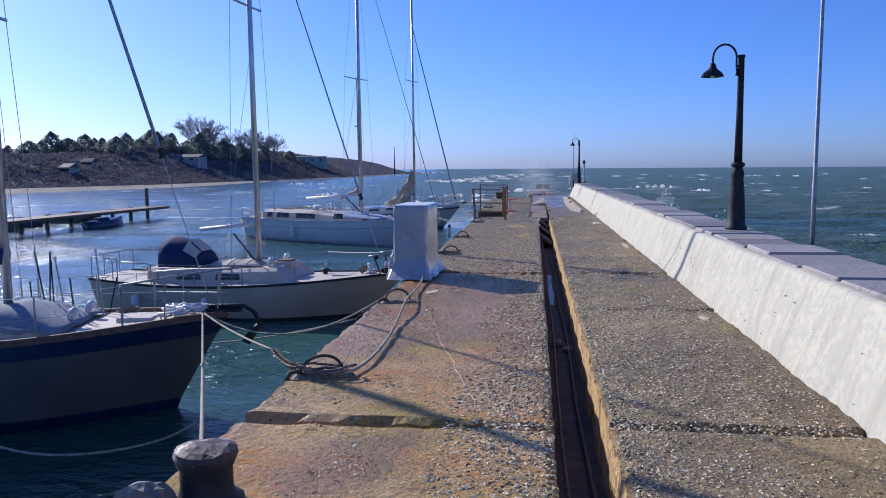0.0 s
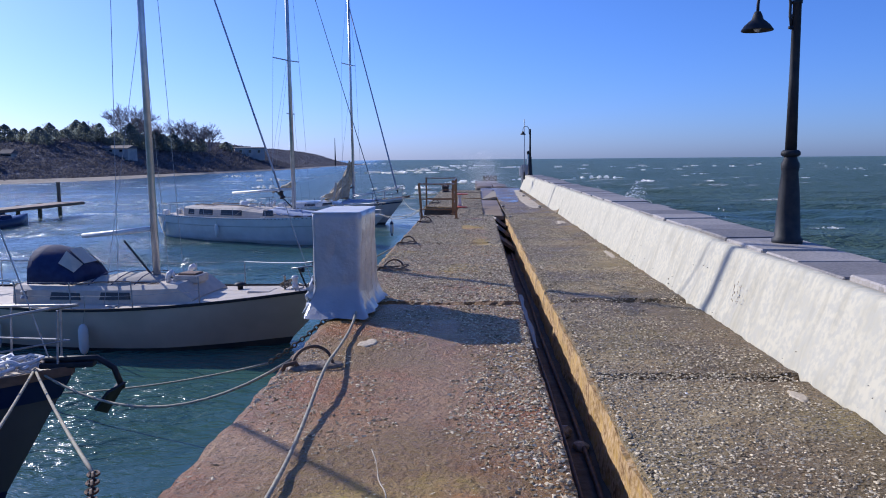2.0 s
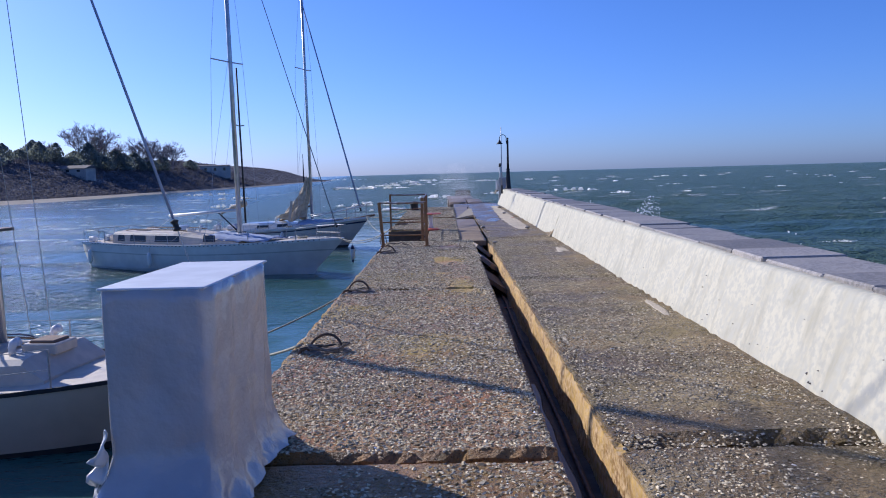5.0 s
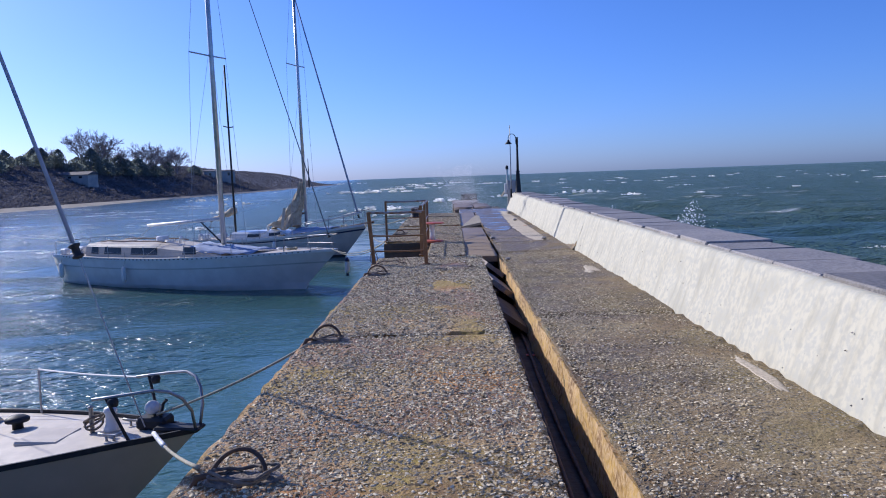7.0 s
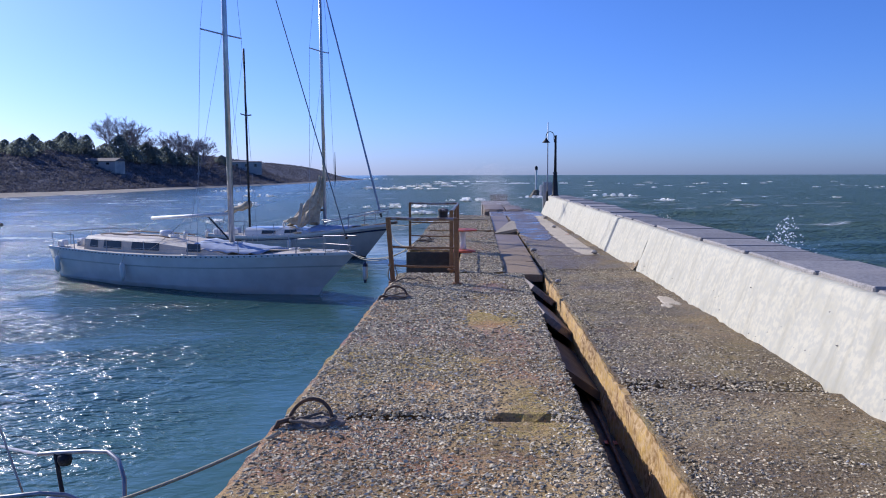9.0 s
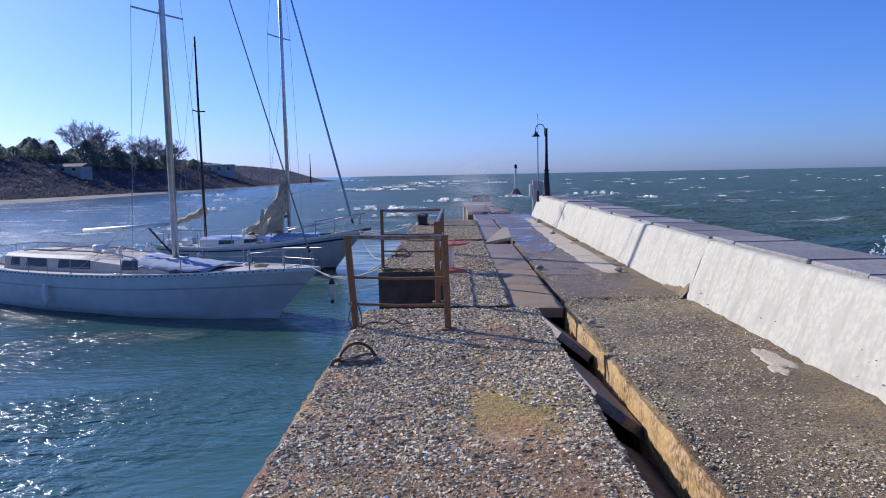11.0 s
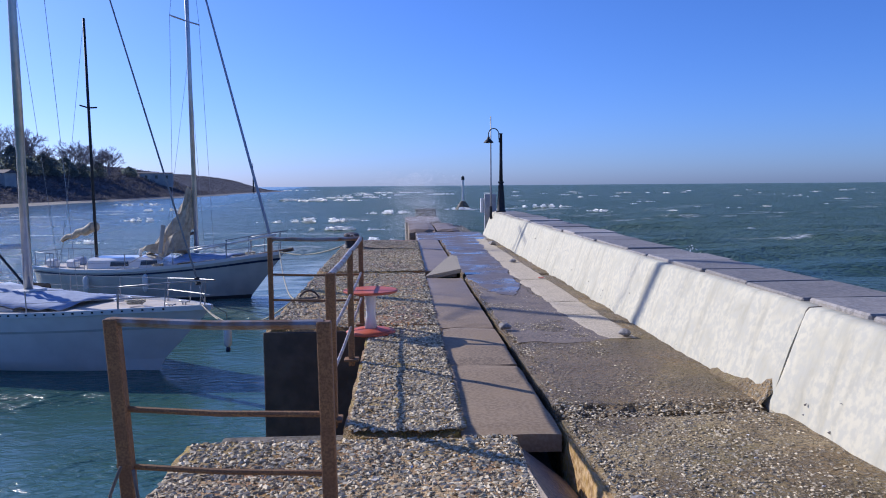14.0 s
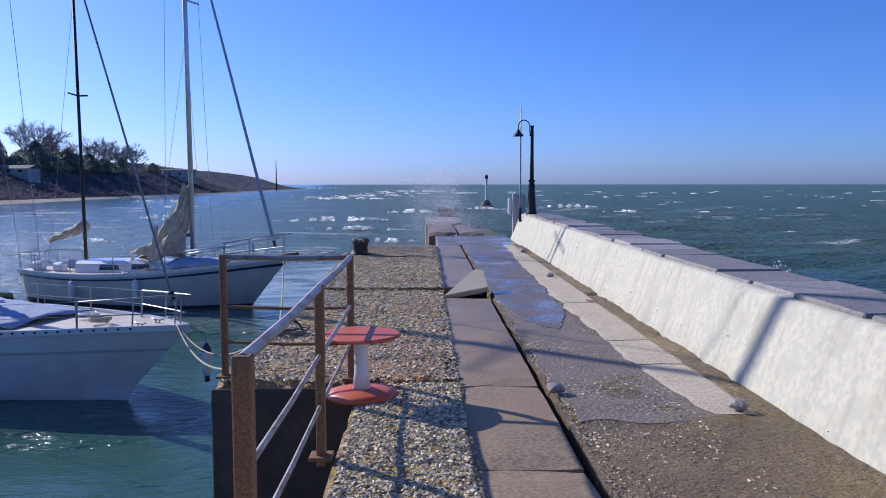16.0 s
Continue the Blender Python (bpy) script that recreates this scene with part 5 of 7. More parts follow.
B_.coil(0.12, 0.3, 0.1, 0.16, M_ROPE, 402)
for v in (0.62, -0.62):
    part("roof_handrail", tube(bmesh.new(), [Vector((s * B_.L, v, sheer(s, B_.fs, B_.fb) + 0.39 + (0.045 if 0.36 < s < 0.55 else 0))) for s in (0.34, 0.36, 0.42, 0.49, 0.55, 0.57)], 0.016, 6), M_TEAK, B_.ob)
for s, v in ((0.88, 0.5), (0.88, -0.5), (0.5, 0.93), (0.5, -0.93)):
    A.cleat(s, v)
A.vent(0.70, 0.3, 0.06)
A.vent(0.70, -0.3, 0.06)
A.coil(0.78, 0.45, 0.04, 0.18, M_ROPE_DARK, 501)


# ---- things on the pier ----
# the cabinet wrapped in plastic
wrap = thing("wrapped_cabinet", "tall cabinet wrapped in pale grey plastic, tied at the foot", "cabinet", pose(-1.93, 12.45, 0, 0, 0, -2))


def wrapped(w0, d0, w1, d1, h):
    """A box of cloth that widens and crumples towards the ground."""
    bm = bmesh.new()
    rows = []
    n = 18
    for i in range(17):
        k = i / 16
        f = max(0.0, (k - 0.76) / 0.24)
        w, d = w0 + (w1 - w0) * f ** 1.5, d0 + (d1 - d0) * f ** 1.5
        row = []
        for side in range(4):
            for j in range(n):
                q = j / n
                c = [(-w / 2, -d / 2), (w / 2, -d / 2), (w / 2, d / 2), (-w / 2, d / 2)]
                a, b = c[side], c[(side + 1) % 4]
                x, y = a[0] + (b[0] - a[0]) * q, a[1] + (b[1] - a[1]) * q
                amp = 0.010 + 0.034 * f
                wob = amp * noise.noise(Vector((x * 6, y * 6, k * 5))) + 0.4 * amp * math.sin((x + y) * 28 + k * 6)
                wob += (0.009 * math.sin(y * 21 + 2.5 * k) ** 3 + 0.006 * noise.noise(Vector((y * 9, 0, k * 2)))) if side == 1 else 0.0
                nx, ny = (0, -1) if side == 0 else (1, 0) if side == 1 else (0, 1) if side == 2 else (-1, 0)
                soft = 0.02 if j == 0 else 0
                if y < 0:
                    y *= 1 + 0.46 * f ** 1.4
                x = max(x, -w0 / 2 - 0.03)
                row.append(bm.verts.new((x + nx * wob - soft * (1 if x > 0 else -1), y + ny * wob - soft * (1 if y > 0 else -1), h * (1 - k) + 0.02 + (0.03 * abs(noise.noise(Vector((x * 9, y * 9, 2)))) if i == 16 else 0))))
        rows.append(row)
    m = len(rows[0])
    for a, b in zip(rows, rows[1:]):
        for j in range(m):
            bm.faces.new((a[j], b[j], b[(j + 1) % m], a[(j + 1) % m]))
    bm.faces.new(rows[0])
    return bm


cloth = part("plastic_wrap", wrapped(0.55, 1.14, 0.76, 1.22, 1.13), M_TARP, wrap, smooth=True)
part("cabinet_body", box_bm(-0.23, -0.5, 0.0, 0.23, 0.5, 1.06, 0.01), M_WHITE, wrap)
part("lid_sheet", box_bm(-0.27, -0.57, 1.145, 0.27, 0.57, 1.158, 0.005), M_WHITE, wrap, "smooth white sheet over the top")
bm = bmesh.new()
rows = []
for i in range(25):
    q = i / 24
    row = []
    for j in range(7):
        p = j / 6
        ruffle = (0.025 + 0.05 * p) * math.sin(q * 21 + p * 1.6) + 0.03 * p * noise.noise(Vector((q * 8, p * 3, 2)))
        row.append(bm.verts.new((-0.255 - 0.09 * p * (0.5 + 0.7 * q) - 0.3 * abs(ruffle), -0.585 - 0.03 * q + 0.9 * ruffle, 0.44 - 0.40 * q + 0.03 * math.sin(p * 5 + q * 8) - 0.06 * p)))
    rows.append(row)
for a, b in zip(rows, rows[1:]):
    for j in range(6):
        bm.faces.new((a[j], b[j], b[j + 1], a[j + 1]))
flap = part("plastic_flap", bm, M_GEL, wrap, "loose ruffled flap of white torn plastic", smooth=True)
flap.modifiers.new("thick", "SOLIDIFY").thickness = 0.006


def street_lamp(m, label):
    la = thing("street_lamp", label, "street lamp", m, "lamps on the parapet")
    base = part("base", lathe(bmesh.new(), [(0.16, 0), (0.16, 0.05), (0.135, 0.08), (0.12, 0.35), (0.105, 0.6), (0.085, 0.78), (0.095, 0.82), (0.095, 0.87), (0.07, 0.93), (0.065, 1.0)], 16), M_IRON, la, smooth=True)
    part("collar", lathe(bmesh.new(), [(0.08, 0), (0.1, 0.02), (0.1, 0.05), (0.08, 0.07)], 16, (0, 0, 0.95)), M_IRON, la, smooth=True)
    part("pole", lathe(bmesh.new(), [(0.062, 1.0), (0.05, 1.8), (0.045, 2.56), (0.055, 2.57), (0.055, 2.60)], 12), M_IRON, la, smooth=True)
    pts = [(-0.05, 0, 2.30), (-0.07, 0, 2.45)] + [(-0.24 + 0.17 * math.cos(a), 0, 2.57 + 0.19 * math.sin(a)) for a in (math.pi * i / 10 for i in range(11))] + [(-0.41, 0, 2.47)]
    arm = part("arm", tube(bmesh.new(), pts, 0.016, 8), M_IRON, la, smooth=True)
    for z in (2.32, 2.44):
        part("bracket", box_bm(-0.08, -0.02, z - 0.015, 0.0, 0.02, z + 0.015, 0.004), M_IRON, arm)
    sh = part("shade", lathe(bmesh.new(), [(0.03, 0.16), (0.045, 0.13), (0.06, 0.08), (0.13, 0.02), (0.165, -0.03), (0.165, -0.04), (0.15, -0.04), (0.11, 0.0), (0.03, 0.03)], 18, (-0.41, 0, 2.33)), M_IRON, la, smooth=True)
    part("bulb", lathe(bmesh.new(), [(0.02, -0.06), (0.04, -0.03), (0.03, 0.03)], 10, (-0.41, 0, 2.34)), M_WHITE, sh, smooth=True)
    return la


L1 = street_lamp(pose(3.03, 12.05, 0.775), "black iron street lamp with a swan-neck arm on the parapet")
copy_thing(L1, pose(2.66, 47.6, 0.775))


def flag_pole(m, h):
    fp = thing("flag_pole", "slim pale metal pole on the outer edge of the parapet", "pole", m, "poles on the parapet")
    part("shaft", lathe(bmesh.new(), [(0.03, 0), (0.03, 1.2), (0.026, 1.22), (0.022, h * 0.7), (0.016, h)], 10), M_STEEL, fp, smooth=True)
    part("sleeve", lathe(bmesh.new(), [(0.045, 0), (0.045, 0.4), (0.036, 0.42)], 10), M_IRON, fp, smooth=True)
    return fp


flag_pole(pose(3.42, 9.95, 0.3), 4.9)
flag_pole(pose(2.34, 47.75, 0.55), 3.4)


M_HEAD = material("worn_pitted_iron", (0.055, 0.05, 0.045), 0.6, 0.2, second=(0.55, 0.49, 0.42), scale=13, spread=(0.54, 0.60), grain=(0.10, 0.06, 0.045), grain_scale=40, bump=0.01, bump_scale=25)


def bollard(m, rope=True):
    bo = thing("bollard", "black iron mooring bollard with a worn rusty head", "bollard", m, "bollards on the quay edge")
    part("post", lathe(bmesh.new(), [(0.19, 0), (0.19, 0.03), (0.15, 0.05), (0.135, 0.10), (0.135, 0.20), (0.15, 0.23), (0.16, 0.26)], 20), M_IRON, bo, smooth=True)
    bm = lathe(bmesh.new(), [(0.16, 0.255), (0.165, 0.275), (0.155, 0.30), (0.12, 0.315), (0.05, 0.32)], 20)
    for v in bm.verts:
        v.co += Vector((0, 0, 0.012 * noise.noise(v.co * 18)))
    part("head", bm, M_HEAD, bo, "pale pitted head worn to bare metal", smooth=False)
    if rope:
        bm = bmesh.new()
        pts = [(0.155 * math.cos(a), 0.155 * math.sin(a), 0.07 + 0.010 * a) for a in (i * 0.4 for i in range(34))]
        part("rope_turns", tube(bm, pts, 0.022, 6), M_ROPE_DARK, bo, "turns of dark mooring rope", smooth=True)
    return bo


bollard(pose(-1.68, 3.66, 0.0), False)
bollard(pose(-1.98, 42.6, 0.045, 4, -5, 70) @ Matrix.Scale(1.25, 4), False)
bm = bmesh.new()
bmesh.ops.create_icosphere(bm, subdivisions=3, radius=0.13)
for v in bm.verts:
    v.co = v.co * (1 + 0.55 * noise.noise(v.co * 9) + 0.25 * noise.noise(v.co * 26))
stone = part("stone", bm, M_CAP)
stone.location = (-1.90, 3.45, 0.06)
tagged(stone, "rough pale stone beside the bollard", "stone")


def mooring_ring(x, y, turn, rad=0.15, coil=0):
    """A bent iron hoop half sunk in the quay edge, in a low apron of mortar, some with a tangle of rope."""
    ri = thing("mooring_ring", "rusty iron mooring hoop with rope on the quay edge" if coil else "rusty iron mooring hoop set in the quay edge", "ring", pose(x, y, 0.0, 0, 0, turn), "rings on the quay edge")
    up = [(1.0 * rad * math.cos(a), 0.10 * math.sin(a) - 0.03, 0.005 + 0.15 * math.sin(a) + 0.02 * math.cos(a)) for a in (math.pi * (i / 16 * 1.1 - 0.05) for i in range(17))]
    part("ring", tube(bmesh.new(), up, 0.014, 7), M_CHAIN, ri, smooth=True)
    part("staple", tube(bmesh.new(), [(-rad - 0.10, -0.05, -0.04), (-rad - 0.06, -0.04, 0.04), (-rad + 0.03, -0.02, 0.05), (-rad + 0.07, 0, -0.03)], 0.02, 7), M_CHAIN, ri, smooth=True)
    bm = bmesh.new()
    rows = [[bm.verts.new((q * (1.2 * rad + 0.06) * math.cos(a) + 0.03, q * 0.13 * math.sin(a), (0.028 if q < 0.6 else 0.015 if q < 0.9 else -0.03) + 0.012 * noise.noise(Vector((3 * q * math.cos(a), 3 * q * math.sin(a), y))))) for a in (2 * math.pi * i / 18 for i in range(18))] for q in (0.2, 0.55, 0.85, 1.0)]
    for a, b in zip(rows, rows[1:]):
        for i in range(18):
            bm.faces.new((a[i], b[i], b[(i + 1) % 18], a[(i + 1) % 18]))
    bm.faces.new(rows[0])
    part("mortar_bed", bm, M_DAMP, ri, "low brown bed of mortar")
    for q in range(coil):
        rq = random.Random(100 + q + int(y))
        pts = [((0.15 + 0.03 * q + rq.uniform(-.035, .035)) * math.cos(a) + 0.04 * q, (0.10 + rq.uniform(-.03, .03)) * math.sin(a) - 0.03, 0.04 + 0.022 * q + 0.018 * math.sin(2 * a + q) + rq.uniform(-.006, .006)) for a in (2 * math.pi * i / 18 for i in range(18))]
        pts.append(pts[0])
        part("rope_coil", tube(bmesh.new(), pts, 0.011, 6), M_ROPE_DARK, ri, "tangled turn of dark wet rope", smooth=True)
    return ri


for x, y, turn, r, c in ((-1.78, 6.15, 10, 0.19, 3), (-1.78, 9.75, 20, 0.17, 0), (-1.70, 15.42, 5, 0.16, 2), (-1.80, 19.1, 15, 0.15, 1), (-1.80, 24.5, 25, 0.17, 1), (-2.0, 33.4, 15, 0.15, 2)):
    mooring_ring(x, y, turn, r, c)


def line(name, label, pts, r, mat=None, cat="rope"):
    pts = [Vector(p) for p in pts]
    if len(pts) < 12:
        for _ in range(2):          # round off the bends
            pts = [pts[0]] + [q for a, b in zip(pts, pts[1:]) for q in (a.lerp(b, 0.25), a.lerp(b, 0.75))] + [pts[-1]]
    return tagged(part(name, tube(bmesh.new(), pts, r, 6), mat or M_ROPE, smooth=True), label, cat)


def chain(name, label, pts, r=0.05):
    """Links set alternately on edge and flat along the points."""
    pts = [Vector(p) for p in pts]
    ch = thing(name, label, "chain")
    dist = 0.0
    k = 0
    for a, b in zip(pts, pts[1:]):
        n = max(1, int((b - a).length / (r * 1.55)))
        q = (b - a).normalized().to_track_quat("X", "Z").to_matrix().to_4x4()
        for i in range(n):
            ring_ = [(r * math.cos(t), 0.6 * r * math.sin(t), 0) for t in (2 * math.pi * j / 10 for j in range(11))]
            o = part("link", tube(bmesh.new(), ring_, r * 0.2, 5), M_CHAIN, ch)
            o.matrix_basis = Matrix.Translation(a.lerp(b, i / n)) @ q @ pose(0, 0, 0, 90 * (k % 2))
            k += 1
    return ch


AB = A.ob.matrix_basis @ A.at(0.95, -0.3, 0.05)
CB = C.ob.matrix_basis @ C.at(0.98, -0.2, 0.05)
DB = D.ob.matrix_basis @ D.at(0.98, 0.0, 0.05)
line("mooring_line", "pale mooring line from a yacht's bow to the bollard", sag(AB, (-1.75, 3.75, 0.16), 0.10), 0.014, M_ROPE)
line("mooring_line", "pale mooring line from a yacht's bow to a quay ring", sag(AB, (-2.9, 8.2, -0.3), 0.05), 0.015, M_ROPE)
chain("mooring_chain", "rusty chain running up to the quay ring", sag((-2.9, 8.2, -0.3), (-1.95, 6.2, 0.06), 0.06, 5), 0.055)
chain("mooring_chain", "rusty chain hanging down the quay face", sag((-2.05, 6.4, 0.0), (-3.3, 7.6, -1.6), 0.1, 5), 0.045)
line("mooring_line", "slack mooring rope drooping along the quay face", sag((-2.02, 6.35, 0.02), (-2.25, 3.2, -0.6), 0.12), 0.02)
line("mooring_line", "slack rope hanging from the yacht towards the quay", [(-8.2, 9.7, -1.9), (-7.0, 9.2, -2.02), (-5.9, 8.95, -1.95), (-5.0, 9.37, -1.9), (-4.6, 9.9, -1.75)], 0.018)
line("mooring_line", "slack pale rope between the quay ring and a yacht", sag((-1.95, 9.75, 0.06), AB, 0.42), 0.014)
line("deck_rope", "pale rope lying loosely along the pier deck", [(-1.85, 6.15, 0.035), (-1.55, 6.05, 0.04), (-1.45, 6.5, 0.035), (-1.45, 7.4, 0.035), (-1.5, 8.2, 0.05), (-1.58, 9.3, 0.13), (-1.62, 10.1, 0.06), (-1.66, 11.1, 0.04), (-1.72, 11.85, 0.10)], 0.014)
line("mooring_line", "long pale rope across the harbour water", sag((-3.17, 13.33, -0.95), (-7.4, 15.1, -1.93), 0.10), 0.016)
chain("mooring_chain", "rusty chain hanging off the quay edge", sag((-1.98, 12.75, 0.03), (-3.17, 13.33, -0.95), 0.05, 4), 0.045)
BN = B_.ob.matrix_basis @ B_.at(0.955, -0.95, 0.05)
bow_line = line("mooring_line", "rope from the quay to the beige yacht, sleeved in white", sag((-1.95, 15.5, 0.05), BN, 0.05), 0.014)
bow_pts = sag((-1.95, 15.5, 0.05), BN, 0.05)
part("chafe_hose", tube(bmesh.new(), bow_pts[int(len(bow_pts) * 0.62):], 0.024, 8), M_WHITE, bow_line, "white chafe hose", smooth=True)
line("mooring_line", "rope from the quay ring to the beige yacht's bow", sag((-1.93, 18.8, 0.04), B_.ob.matrix_basis @ B_.at(0.942, 0.25, 0.16), 0.05), 0.014)
line("mooring_line", "rope from the quay to the white yacht's bow", sag((-2.2, 31.8, 0.02), CB, 0.25), 0.013)
line("mooring_line", "rope from the quay to the white yacht's bow", sag((-2.2, 33.4, 0.05), CB, 0.4), 0.013)
fq = C.ob.matrix_basis @ C.at(1.0, 0, 0.02) + Vector((0.32, -0.12, -0.25))
bf = thing("fender", "white fender with dark ends hanging off the yacht's bow", "fender", pose(fq.x, fq.y, fq.z))
part("body", lathe(bmesh.new(), [(0.02, -0.60), (0.075, -0.55), (0.085, -0.40), (0.08, -0.18), (0.05, -0.12)], 12), M_GEL_GREY, bf, smooth=True)
part("end_cap", lathe(bmesh.new(), [(0.0, -0.70), (0.045, -0.69), (0.05, -0.61), (0.03, -0.585)], 10), M_NAVY, bf, "dark rubber end", smooth=True)
part("end_cap", lathe(bmesh.new(), [(0.085, -0.17), (0.07, -0.10), (0.03, -0.03), (0.0, -0.02)], 10), M_NAVY, bf, "dark rubber end", smooth=True)
part("lanyard", tube(bmesh.new(), [(0, 0, -0.04), (-0.02, 0.01, 0.12), (-0.30, 0.10, 0.26)], 0.008, 5), M_ROPE_DARK, bf)
line("mooring_line", "rope from the quay to the ketch's bow", sag((-2.0, 42.5, 0.2), DB, 0.2), 0.02)
line("mooring_line", "rope from the quay ring to the ketch's bow", sag((-2.15, 33.5, 0.05), DB, 0.5), 0.016)
line("mooring_line", "rope across the quay behind the bollard", [(-1.9, 42.5, 0.12), (-1.3, 41.9, 0.06), (-0.6, 42.2, 0.065), (-0.3, 41.8, 0.065)], 0.014, M_ROPE_DARK)

# the railing round the landing
rail = thing("railing", "rusty steel railing round the landing steps", "railing")
POSTS = {"a": (-2.0, 26.05), "b": (-0.98, 25.9), "e": (-1.13, 27.65), "f": (-1.12, 29.55), "g": (-1.12, 31.45), "h": (-2.22, 31.55)}
tops = {}
for key, (x, y) in POSTS.items():
    lean = {"a": (-0.08, 0.05), "b": (-0.02, 0.02)}.get(key, (0.0, 0.0))
    h = 1.03 if key in "ab" else 1.07
    r = 0.035 if key in "abe" else 0.028
    bm = box_bm(-r, -r, -0.05, r, r, h, 0.006)
    for v in bm.verts:
        v.co += Vector((lean[0], lean[1], 0)) * max(0, v.co.z)
    po = part("post", bm, M_RUST, rail)
    po.location = (x, y, 0)
    tops[key] = Vector((x + lean[0] * h, y + lean[1] * h, h))
    part("foot_plate", box_bm(x - 0.07, y - 0.07, 0.0, x + 0.07, y + 0.07, 0.022, 0.004), M_RUST, rail)


def bar(k0, k1, f0, f1, r, mat):
    a, b = tops[k0].copy(), tops[k1].copy()
    a.z *= f0
    b.z *= f1
    return part("rail_bar", tube(bmesh.new(), [a, a.lerp(b, 0.5) - Vector((0, 0, 0.012)), b], r, 8), mat, rail)


for k0, k1 in (("a", "b"), ("e", "f"), ("f", "g"), ("g", "h")):
    bar(k0, k1, 0.985, 0.985, 0.024, M_RAIL)
for f0 in (0.55, 0.26):
    bar("a", "b", f0, f0, 0.016, M_RUST)
    bar("e", "f", f0 + 0.05, f0 + 0.05, 0.014, M_RAIL)
    bar("f", "g", f0 + 0.05, f0 + 0.05, 0.014, M_RAIL)
    bar("g", "h", f0 + 0.03, f0 + 0.03, 0.014, M_RUST)
line("lashing", "scrap of dark rope tied round the railing foot", [(-1.95, 26.0, 0.02), (-1.8, 25.92, 0.10), (-1.66, 26.0, 0.05), (-1.6, 26.15, 0.09), (-1.5, 26.05, 0.03), (-1.42, 26.2, 0.02)], 0.010, M_ROPE_DARK)
line("lashing", "loop of dark rope hanging at the railing post", [(-2.03, 26.0, 0.3), (-2.08, 25.9, 0.12), (-2.0, 25.82, 0.03), (-1.9, 25.88, 0.1), (-1.97, 26.0, 0.28)], 0.009, M_ROPE_DARK)
steps = thing("stairs", "dark wet concrete steps down to the water", "stairs", kind="structure")
for i in range(9):
    part("step", box_bm(X_EDGE + 0.08, NOTCH[0] + 0.25 + 0.38 * i, -3.4, NOTCH[2] + 0.03, NOTCH[0] + 0.25 + 0.38 * (i + 1), -0.2 - 0.19 * i, 0.01), M_FACE, steps)
# concrete end wall; the shade on it is put into its dark colour
part("landing_wall", box_bm(X_FAR + 0.01, NOTCH[1] - 0.03, -3.0, NOTCH[2] + 0.02, NOTCH[1] + 0.004, -0.05, 0.01), M_MUD_SHADE, steps)

# the small round table
tb = thing("round_table", "orange round table with a white column, upturned-cone foot", "table", pose(-0.99, 30.95, 0.0))
part("tabletop", lathe(bmesh.new(), [(0.30, 0), (0.315, 0.012), (0.315, 0.022), (0.30, 0.03)], 28, (0, 0, 0.47)), M_ORANGE, tb, smooth=False)
part("column", lathe(bmesh.new(), [(0.075, 0.05), (0.055, 0.2), (0.06, 0.4), (0.10, 0.475)], 16), M_WHITE, tb, "white plastic column", smooth=True)
part("foot", lathe(bmesh.new(), [(0.28, 0), (0.285, 0.02), (0.20, 0.045), (0.09, 0.06)], 24), M_ORANGE, tb, smooth=True)


# broken slabs in the trench, and the tilted one
def broken(name, label, pts, thick, m, mat=None):
    bm = bmesh.new()
    up = [bm.verts.new((x, y, 0.015 * noise.noise(Vector((x * 5, y * 5, 1))))) for x, y in pts]
    lo = [bm.verts.new((x * 1.01, y * 1.01, -thick + 0.01 * noise.noise(Vector((x * 5, y * 5, 4))))) for x, y in pts]
    bm.faces.new(up)
    bm.faces.new(lo[::-1])
    for i in range(len(pts)):
        k = (i + 1) % len(pts)
        bm.faces.new((up[i], lo[i], lo[k], up[k]))
    ob = part(name, bm, mat or M_STRIP)
    ob.matrix_basis = m
    return tagged(ob, label, "concrete slab", "broken cover slabs")


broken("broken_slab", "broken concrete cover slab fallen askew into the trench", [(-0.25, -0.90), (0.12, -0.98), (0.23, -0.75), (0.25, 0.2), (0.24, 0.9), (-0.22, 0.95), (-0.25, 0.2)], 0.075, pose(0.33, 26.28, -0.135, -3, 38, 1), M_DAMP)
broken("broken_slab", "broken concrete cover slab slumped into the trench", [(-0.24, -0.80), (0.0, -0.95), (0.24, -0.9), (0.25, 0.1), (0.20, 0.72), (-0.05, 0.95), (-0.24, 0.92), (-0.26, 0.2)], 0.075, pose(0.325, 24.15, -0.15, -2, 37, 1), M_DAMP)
# lowest slab: the trench's shadow is put into its near-black colour
broken("broken_slab", "cover slab lying on its edge in the trench, coloured dark for shade", [(-0.24, -0.95), (0.22, -1.0), (0.25, 0.1), (0.22, 0.9), (-0.24, 0.95)], 0.07, pose(0.325, 22.1, -0.25, -1, 34, 1), M_MUD_SHADE)
broken("broken_slab", "tilted pointed concrete slab pushed up by the waves", [(-0.36, -0.02), (0.31, 0.0), (0.335, 0.55), (0.24, 0.62), (0.16, 0.57), (-0.1, 0.27)], 0.09, pose(0.16, 36.45, 0.07, 21, -10, 3), M_SAND)
